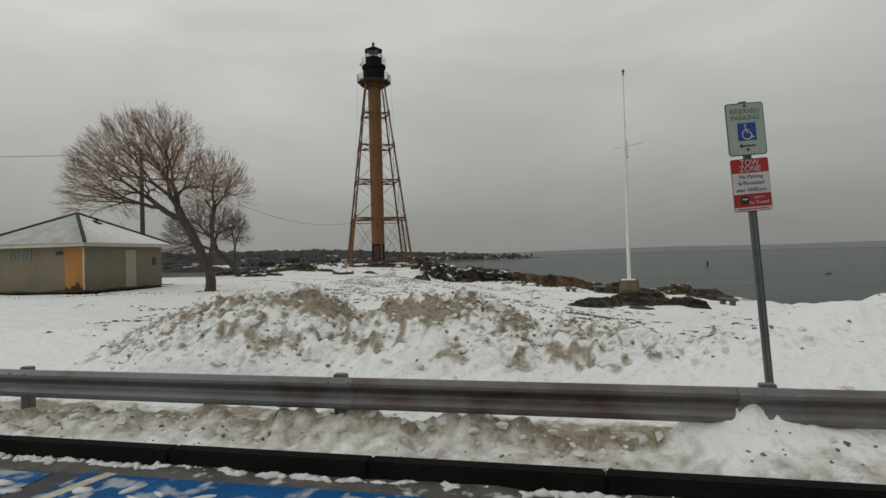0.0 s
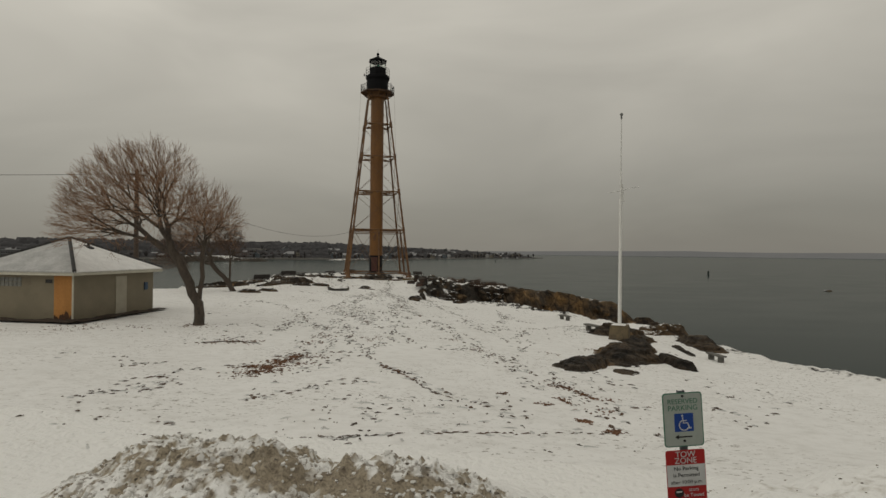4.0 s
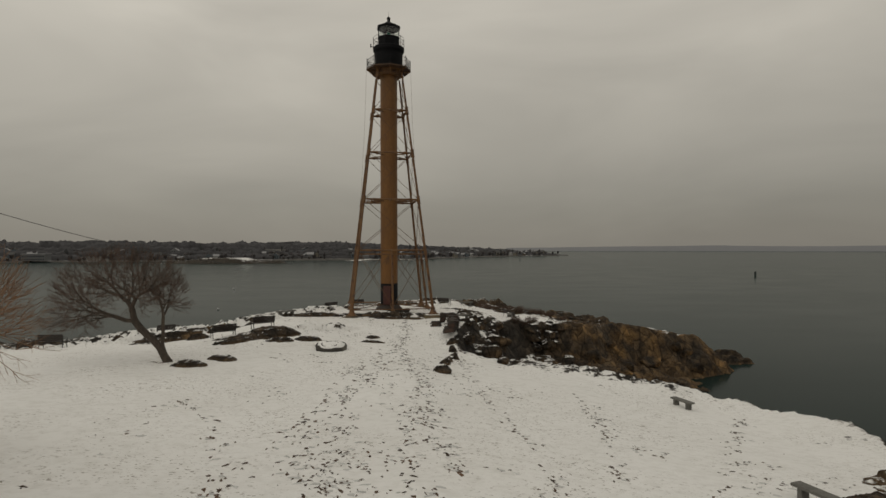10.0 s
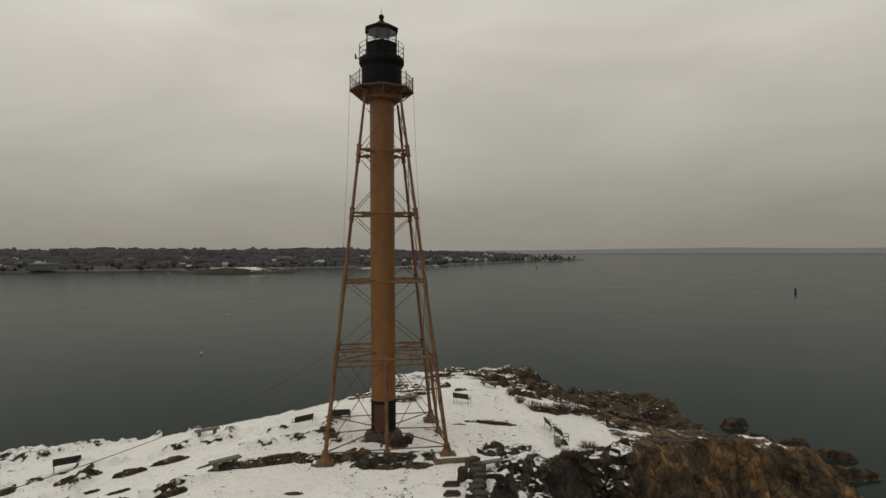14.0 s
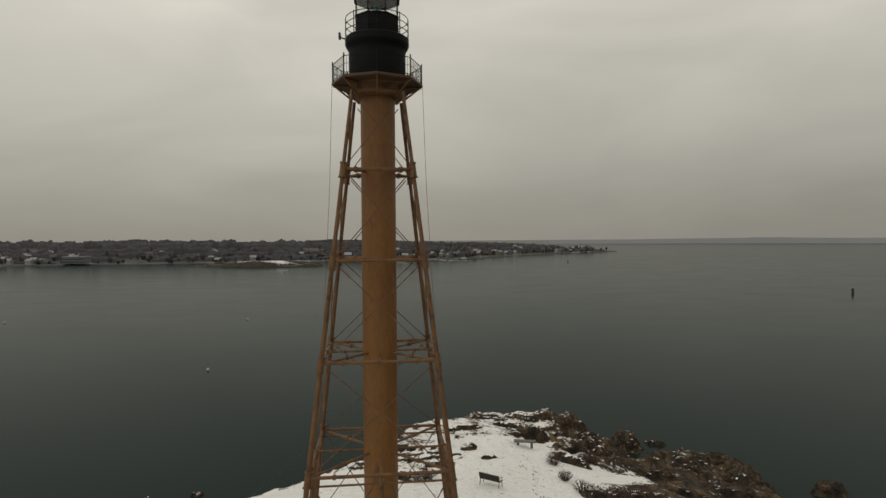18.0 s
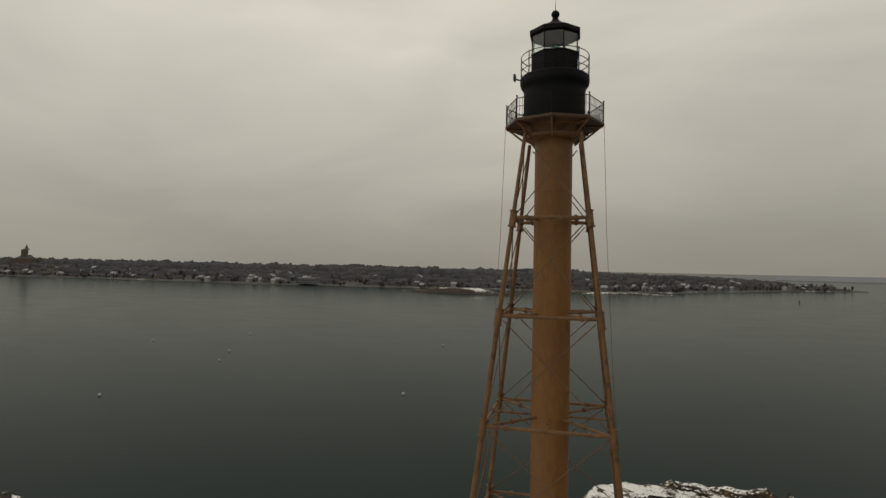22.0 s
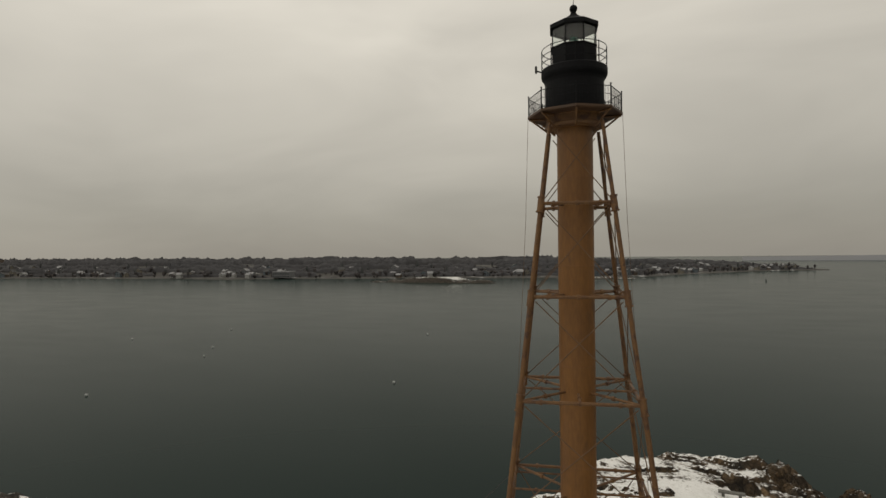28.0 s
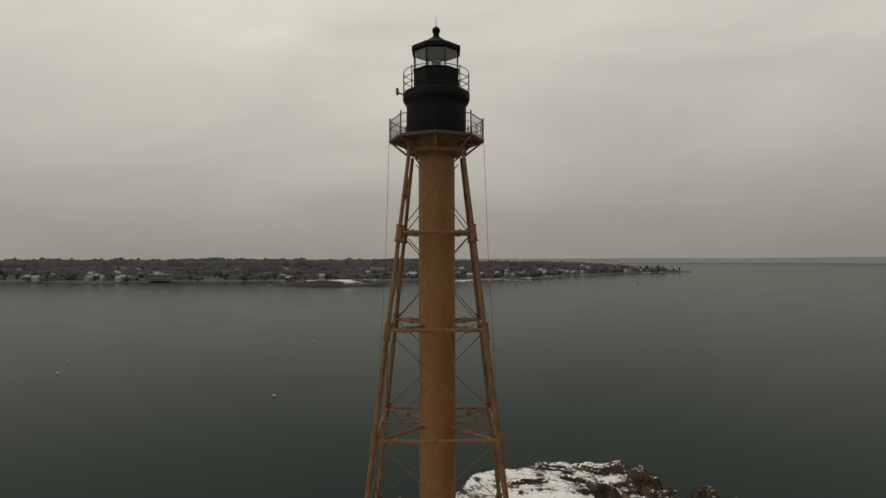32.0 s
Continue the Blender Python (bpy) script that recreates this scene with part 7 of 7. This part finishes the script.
for (xa, ya), (xb, yb) in (((-5.9, 13.8), (-1.8, 13.7)), ((-1.8, 13.7), (5.1, 14.9)), ((-7.5, 14.4), (-5.9, 13.8)), ((-1.2, 22.2), (1.2, 17.0))):
    for t_ in np.arange(0, 1, 0.035):
        if rs.rand() < 0.8:
            trk.append((xa + (xb - xa) * t_ + rs.normal(0, 0.05), ya + (yb - ya) * t_ + rs.normal(0, 0.05), rs.uniform(0.15, 0.45), rs.uniform(0.05, 0.12), math.atan2(yb - ya, xb - xa) + rs.normal(0, 0.2)))
# footprint hollows: their shade is painted as flat grey flecks
dents = [(a_ + rs.normal(0, 0.15), b0 + rs.normal(0, 0.15), rs.uniform(0.22, 0.5), rs.uniform(0.12, 0.22), rs.normal(-0.2, 0.6)) for a_, b0, *_r in trk if rs.rand() < 0.35]
M_DENT = mat("painted_dent_shade", (0.50, 0.50, 0.49), (0.60, 0.60, 0.59), 3.0, 0.85, grain=0.1, island=0.12)
flecks("trodden_snow", dents, M_DENT, "trodden dents in the snow, their shade painted as grey flecks")
flecks("footprints", trk, M_TRACK, "dark footprints and dead grass showing through thin snow")
flecks("dead_leaves", lv, M_LEAF, "scattered brown dead leaves lying on the snow")
# fallen branch
for pts_ in (((-7.0, 27.4), (-7.9, 27.7), (-8.8, 27.5), (-9.6, 27.3)),):
    bm = B()
    path_tube(bm, [Vector((x, y, ground_z(x, y) + 0.03)) for x, y in pts_], 0.020, 6)
    a = pts_[1]
    path_tube(bm, [Vector((a[0], a[1], ground_z(*a) + 0.03)), Vector((a[0] - 0.3, a[1] + 0.25, ground_z(*a) + 0.08))], 0.016, 5)
    tagged(part("fallen_branch", bm, M_BARK), "dark fallen branch lying on the snow", "branch", group="fallen branches")

# ---- far shore ----
M_FARLAND = mat("far_winter_ground", (0.085, 0.08, 0.072), (0.06, 0.056, 0.052), 0.02, 0.95, c3=(0.34, 0.34, 0.34), s3=0.05, t3=0.66, grain=0.2, bscale=0.2)
# the woods' bluish grey has the distance haze mixed into the colour
M_WOODS = mat("far_haze_tinted_woods", (0.102, 0.100, 0.104), (0.090, 0.089, 0.094), 0.01, 1.0, grain=0.12, bscale=0.25, island=0.13, spec=0.0)
# distance haze is painted on: pale grey base and a weak emission
M_HAZY = mat("haze_painted_far_land", (0.10, 0.10, 0.105), (0.09, 0.09, 0.095), 0.004, 1.0, grain=0.05, bscale=0.02)
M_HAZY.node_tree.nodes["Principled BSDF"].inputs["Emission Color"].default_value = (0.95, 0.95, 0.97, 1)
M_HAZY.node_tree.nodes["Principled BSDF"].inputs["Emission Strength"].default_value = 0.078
SHORE = [(-2379, 352), (-1556, 480), (-1052, 590), (-732, 631), (-468, 636), (-302, 677), (-174, 705), (-55, 737), (18, 778), (82, 883), (174, 993), (282, 1055)]
SH = np.array(SHORE, float)
seg_l = np.hypot(*np.diff(SH, axis=0).T)
cum = np.r_[0, np.cumsum(seg_l)]


def on_shore(s_):
    x, y = np.interp(s_, cum, SH[:, 0]), np.interp(s_, cum, SH[:, 1])
    x2, y2 = np.interp(s_ + 5, cum, SH[:, 0]), np.interp(s_ + 5, cum, SH[:, 1])
    x1, y1 = np.interp(s_ - 5, cum, SH[:, 0]), np.interp(s_ - 5, cum, SH[:, 1])
    tx_, ty_ = x2 - x1, y2 - y1
    q = np.hypot(tx_, ty_) + 1e-9
    return x, y, -ty_ / q, tx_ / q


def far_h(s_, off):
    crest = np.interp(s_, (0, cum[-1] * 0.45, cum[-5], cum[-3], cum[-1] - 120, cum[-1]), (21, 16, 13, 11, 9, 4))
    return SEA + 1.2 + crest * sstep(off, 4, 130) + 1.6 * fbm(np.asarray(s_) * 0.02, np.asarray(off) * 0.02, 3)


ss = np.arange(0, cum[-1], 9.0)
offs = np.array([-3, 0, 4, 12, 30, 60, 100, 160, 260, 420])
SS, OO = np.meshgrid(ss, offs)
bx, by, nx_, ny_ = on_shore(SS)
wob = 10 * fbm(SS * 0.012, SS * 0 + 2.0, 4)
co = np.stack([bx + nx_ * (OO + wob), by + ny_ * (OO + wob), np.where(OO < 0, SEA - 1, np.where(OO < 3, SEA + 0.2, far_h(SS, OO)))], -1)
me = bpy.data.meshes.new("far_shore")
ii = np.arange(co.shape[0] * co.shape[1]).reshape(co.shape[:2])
quads = np.stack([ii[:-1, :-1], ii[:-1, 1:], ii[1:, 1:], ii[1:, :-1]], -1).reshape(-1, 4)
me.from_pydata(co.reshape(-1, 3).tolist(), [], quads.tolist())
me.materials.append(M_FARLAND)
tagged(new("far_shore", me), "low wooded far shore across the harbour", "shore", kind="structure")
ico = B()
bmesh.ops.create_icosphere(ico, subdivisions=1, radius=1.0)
IV, IF = np.array([v.co[:] for v in ico.verts]), np.array([[v.index for v in f.verts] for f in ico.faces])
ico.free()


def woods(name, places, label, material):
    rs_ = np.random.RandomState(5)
    V_, F_ = [], []
    for i, (x, y, z, w, h) in enumerate(places):
        v = IV * (1 + rs_.uniform(-0.42, 0.30, (len(IV), 1)))
        v[:, :2] *= (0.62 + 0.42 * IV[:, 2:3])
        v = v * np.array([w, w, h / 2]) + np.array([x, y, z + h * 0.42])
        V_.append(v)
        F_.append(IF + i * len(IV))
    me = bpy.data.meshes.new(name)
    me.from_pydata(np.concatenate(V_).tolist(), [], np.concatenate(F_).tolist())
    me.materials.append(material)
    return tagged(new(name, me), label, "woods", kind="stuff")


rs = np.random.RandomState(77)
# ranks of bare trees, one behind another, with ragged tops
VV, FF, base_i = [], [], 0
for rank, (o_, tall) in enumerate(((14, 5.5), (24, 7.0), (38, 8.0), (56, 9.0), (78, 9.5), (104, 10.0), (136, 10.5), (175, 11.0), (225, 11.5), (290, 12.0))):
    s_ = np.arange(0, cum[-1] - 18, 1.7)
    x, y, a, b_ = on_shore(s_)
    off_ = o_ + 7 * fbm(s_ * 0.03, s_ * 0 + rank * 3.0, 3)
    crown = 0.68 + 0.45 * fbm(s_ * 0.11 + rank * 7, s_ * 0 + rank, 3) + 0.30 * np.abs(vnoise(s_ * 0.9 + rank, s_ * 0 + 2.0)) + 0.13 * rs.rand(len(s_))
    crown = crown * sstep(fbm(s_ * 0.02 + 11 * rank, s_ * 0 + 5.0 * rank, 3), (-0.12 if o_ < 45 else -0.44), (0.02 if o_ < 45 else -0.3)) * np.interp(s_, (0, cum[-4], cum[-1]), (1.0, 0.95, 0.55))
    g0 = far_h(s_, off_)
    for dn, up_ in ((-1.6, -1.0), (-1.1, 0.55), (0.0, 1.0), (1.6, -1.0)):
        jit = 0.45 * rs.normal(0, 1, len(s_)) * (up_ > 0)
        zt = np.where(up_ < 0, g0 - 1.0, g0 - 0.5 + tall * crown * up_)
        VV.append(np.stack([x + a * (off_ + dn + jit), y + b_ * (off_ + dn + jit), zt], -1))
    n_ = len(s_)
    i_ = np.arange(n_ - 1)
    for r_ in range(3):
        p0 = base_i + r_ * n_ + i_
        FF.append(np.stack([p0, p0 + 1, p0 + n_ + 1, p0 + n_], -1))
    base_i += 4 * n_
me = bpy.data.meshes.new("bare_woods")
me.from_pydata(np.concatenate(VV).tolist(), [], np.concatenate(FF).tolist())
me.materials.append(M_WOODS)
me.shade_smooth()
tagged(new("bare_woods", me), "leafless woods along the far shore, greyed by painted haze", "woods", kind="stuff")
# evergreens greyed towards the woods, the haze again put into the colour
M_EVERGREEN = mat("far_haze_tinted_evergreens", (0.085, 0.088, 0.088), (0.075, 0.078, 0.078), 0.1, 1.0, island=0.15, spec=0.0)
pl2 = []
for _ in range(90):
    s_ = rs.uniform(cum[1], cum[-1] - 60)
    o_ = rs.uniform(16, 90)
    x, y, a, b_ = on_shore(np.array([s_]))
    pl2.append((float(x[0] + a[0] * o_), float(y[0] + b_[0] * o_), float(far_h(s_, o_)), rs.uniform(1.8, 3.2), rs.uniform(8, 13)))
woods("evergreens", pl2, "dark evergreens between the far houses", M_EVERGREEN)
M_THICKET = mat("far_brown_thicket", (0.085, 0.078, 0.076), (0.062, 0.058, 0.060), 0.05, 1.0, grain=0.2, bscale=0.8, island=0.3, spec=0.0)
pl3 = []
for _ in range(620):
    s_ = rs.uniform(cum[1], cum[-1] - 20)
    o_ = 4 + 60 * rs.rand() ** 1.4
    x, y, a, b_ = on_shore(np.array([s_]))
    pl3.append((float(x[0] + a[0] * o_), float(y[0] + b_[0] * o_), float(far_h(s_, o_)), rs.uniform(1.6, 4.2), rs.uniform(3.5, 9.0)))
woods("thickets", pl3, "bare brown trees and thickets among the far houses", M_THICKET)

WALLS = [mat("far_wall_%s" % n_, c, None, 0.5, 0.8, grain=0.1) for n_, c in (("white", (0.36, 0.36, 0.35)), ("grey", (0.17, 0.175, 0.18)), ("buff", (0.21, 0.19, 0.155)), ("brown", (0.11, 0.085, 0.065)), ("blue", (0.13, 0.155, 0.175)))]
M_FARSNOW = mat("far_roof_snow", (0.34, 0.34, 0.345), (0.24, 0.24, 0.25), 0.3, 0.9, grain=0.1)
M_FARROOF = mat("far_dark_roof", (0.10, 0.10, 0.10), (0.07, 0.07, 0.07), 0.3, 0.9, grain=0.1)
M_FARWIN = mat("far_window", (0.03, 0.032, 0.036), None, 1.0, 0.25, grain=0.0)


def far_house(k, wall, w, d, h, r, snow, colour):
    o = thing("house", (0, 0, 0), "small %s house with a %s roof on the far shore" % (colour, "snowy" if snow else "dark"), "house", group="houses on the far shore")
    bm = B()
    box(bm, (0, 0, h / 2 - 0.8), (w, d, h + 1.6))
    for y in (-d / 2, d / 2):
        bm.faces.new([bm.verts.new(c) for c in ((-w / 2, y, h), (w / 2, y, h), (0, y, h + r))])
    part("wall", bm, wall, o)
    for sgn in (-1, 1):
        bm = B()
        e = 0.5
        q = [Vector((sgn * (w / 2 + e), -d / 2 - e, h - e * r / (w / 2))), Vector((sgn * (w / 2 + e), d / 2 + e, h - e * r / (w / 2))), Vector((0, d / 2 + e, h + r)), Vector((0, -d / 2 - e, h + r))]
        lo, hi = [bm.verts.new(v) for v in q], [bm.verts.new(v + Vector((0, 0, 0.35))) for v in q]
        bm.faces.new(hi)
        bm.faces.new(lo[::-1])
        for i in range(4):
            bm.faces.new((lo[i], lo[(i + 1) % 4], hi[(i + 1) % 4], hi[i]))
        bmesh.ops.recalc_face_normals(bm, faces=bm.faces)
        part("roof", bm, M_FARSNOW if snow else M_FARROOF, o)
    bm = B()
    box(bm, (w * 0.2, d * 0.2, h + r), (0.9, 0.9, 2.0))
    part("chimney", bm, WALLS[3], o)
    for i in range(3):
        for z in ((h * 0.3, h * 0.75) if h > 4.5 else (h * 0.5,)):
            bm = B()
            box(bm, (-w / 3 + i * w / 3, -d / 2 - 0.03, z), (1.1, 0.08, 1.5))
            part("window", bm, M_FARWIN, o)
    return o


kinds = [far_house(0, WALLS[0], 9, 8, 5.2, 2.8, True, "white"), far_house(1, WALLS[1], 10, 9, 5.5, 3.2, True, "grey"), far_house(2, WALLS[2], 8, 9, 6, 3.4, False, "buff"), far_house(3, WALLS[3], 11, 8, 4.5, 2.6, True, "brown"), far_house(4, WALLS[4], 9, 9, 5.8, 3.0, False, "blue-grey")]
used = [0] * 5
n_h = 0
while n_h < 165:
    s_ = rs.uniform(cum[1] + 200, cum[-1] - 40)
    o_ = rs.choice([8, 10, 12, 18, 20, 30, 46, 68]) + rs.uniform(-3, 3)
    k = rs.randint(5)
    x, y, a, b_ = on_shore(np.array([s_]))
    ob = kinds[k] if not used[k] else copy_thing(kinds[k], Matrix())
    used[k] += 1
    yaw = math.degrees(math.atan2(b_[0], a[0])) - 90 + rs.choice([0, 90]) + rs.uniform(-15, 15)
    sc = rs.uniform(0.55, 0.85)
    ob.matrix_basis = pose(float(x[0] + a[0] * o_), float(y[0] + b_[0] * o_), float(far_h(s_, o_)) + 0.2, 0, 0, yaw) @ Matrix.Diagonal((sc, sc, sc, 1))
    n_h += 1
# long flat-roofed block
ap = thing("apartment_building", (-410, 656, SEA + 2.0), "long grey flat-roofed apartment block by the far water", "building", rz=4)
bm = B()
box(bm, (0, 0, 3.4), (24, 12, 7.0))
part("wall", bm, WALLS[1], ap)
bm = B()
box(bm, (0, 0, 7.2), (25, 13, 0.7))
part("roof", bm, M_FARSNOW, ap, "flat snow-covered roof")
for i in range(10):
    for z in (1.5, 4.4):
        bm = B()
        box(bm, (-10.3 + 2.3 * i, -6.02, z), (1.4, 0.1, 1.5))
        part("window", bm, M_FARWIN, ap)
# church on the hill
ch = thing("church", (-1007, 700, 4), "dark brick hall with a pointed clock tower on the hill", "church", rz=20)
bm = B()
box(bm, (0, 0, 5), (44, 18, 16))
part("wall", bm, WALLS[3], ch)
bm = B()
lathe(bm, [(13, 13), (7, 19), (0.5, 19.5)], 4, turn=radians(45))
part("roof", bm, M_FARROOF, ch)
bm = B()
box(bm, (0, -4, 14), (7, 7, 28))
part("tower", bm, WALLS[3], ch)
bm = B()
lathe(bm, [(5.4, 28), (4.2, 29), (2.2, 31), (0.15, 37)], 4, turn=radians(45))
part("spire", bm, M_FARROOF, ch)
# islet
us_, vs_ = np.arange(-266, -118, 2.0), np.arange(580, 622, 2.0)
U_, V_ = np.meshgrid(us_, vs_)
e_ = ((U_ + 192) / 68) ** 2 + ((V_ - 601) / 14) ** 2
zi = SEA - 1.5 + 7.0 * np.clip(1 - e_ + 0.7 * fbm(U_ * 0.05, V_ * 0.05, 4), -0.2, 1) ** 1 * 1.0
o = grid_mesh("islet", us_, vs_, zi, M_GROUND, {"rocky": 2.2 - 1.45 * np.exp(-(((U_ + 174) / 15) ** 2)) - 0.8 * np.exp(-(((U_ + 206) / 9) ** 2)), "ochre": U_ * 0}, keep=zi > SEA - 1)
tagged(o, "low rocky islet with a patch of snow", "islet", kind="structure")
us_, vs_ = np.arange(-102, 28, 2.0), np.arange(676, 738, 2.0)
U_, V_ = np.meshgrid(us_, vs_)
e_ = ((U_ + 41) / 60) ** 2 + ((V_ - 709 - 0.25 * (U_ + 41)) / 9) ** 2
zi = SEA - 1.2 + 3.4 * np.clip(1 - e_ + 0.5 * fbm(U_ * 0.06, V_ * 0.06, 4), -0.2, 1)
o = grid_mesh("spit", us_, vs_, zi, M_GROUND, {"rocky": 1.7 - 0.8 * np.exp(-(((U_ + 64) / 13) ** 2)), "ochre": U_ * 0}, keep=zi > SEA - 1)
tagged(o, "low dark rocky spit with snow patches", "spit", kind="structure")
# land beyond, its haze put into grey colour and a weak glow
bm = B()
prev = None
for i in range(0, 90):
    a = radians(9 + i * 1.1)
    r_ = 2200.0
    x, y = r_ * math.sin(a), r_ * math.cos(a)
    hh = SEA + 8 + 9 * min(1.0, 0.2 + i * 0.04) + 7 * float(fbm(np.array([i * 0.13]), np.array([4.0]), 4)[0])
    cur = (bm.verts.new((x, y, SEA - 2)), bm.verts.new((x * 1.012, y * 1.012, hh)), bm.verts.new((x * 1.05, y * 1.05, SEA)))
    if prev:
        bm.faces.new((prev[0], cur[0], cur[1], prev[1]))
        bm.faces.new((prev[1], cur[1], cur[2], prev[2]))
    prev = cur
tagged(part("backdrop", bm, M_HAZY), "faint far land along the horizon, its haze painted as a weak glow", "far land", kind="structure")
# moorings and marks
M_FLOAT = mat("white_mooring_float", (0.5, 0.51, 0.51), (0.4, 0.41, 0.41), 3.0, 0.5, grain=0.05)
for k, (x, y) in enumerate([(-125, 198), (-51, 168.6), (-107, 140), (-116, 184), (-70, 242), (-179, 163), (-188, 154), (-165, 205), (-148, 235)]):
    fl = thing("mooring_buoy", (x, y, SEA), "small white mooring buoy floating on the sea", "buoy", group="mooring buoys")
    bm = B()
    bmesh.ops.create_uvsphere(bm, u_segments=14, v_segments=10, radius=0.32)
    bmesh.ops.translate(bm, vec=(0, 0, 0.16), verts=bm.verts)
    part("float", bm, M_FLOAT, fl, smooth=True)
    bm = B()
    tube(bm, (0, 0, 0.44), (0, 0, 0.60), 0.05, seg=8)
    part("eye", bm, M_BLACK_IRON, fl)
M_BUOYG = mat("dark_green_steel", (0.018, 0.030, 0.026), (0.012, 0.02, 0.018), 1.0, 0.6)
for x, y, s_ in ((183, 319, 0.64), (118, 660, 0.6)):
    bo = thing("channel_buoy", (x, y, SEA), "dark steel channel buoy standing in the sea", "buoy", group="channel buoys")
    bm = B()
    lathe(bm, [(0.9 * s_, -0.5), (0.95 * s_, 0.2), (0.8 * s_, 0.7), (0.8 * s_, 3.6 * s_), (0.55 * s_, 3.75 * s_)], 14)
    part("can", bm, M_BUOYG, bo)
    bm = B()
    tube(bm, (0, 0, 3.7 * s_), (0, 0, 4.2 * s_), 0.15, seg=8)
    part("light", bm, M_BLACK_IRON, bo)
rock(150, 186, 3.2, 1.4, 0.7, 0, 190, "dark rock just awash in the sea", z=SEA, material=M_ROCK_O)
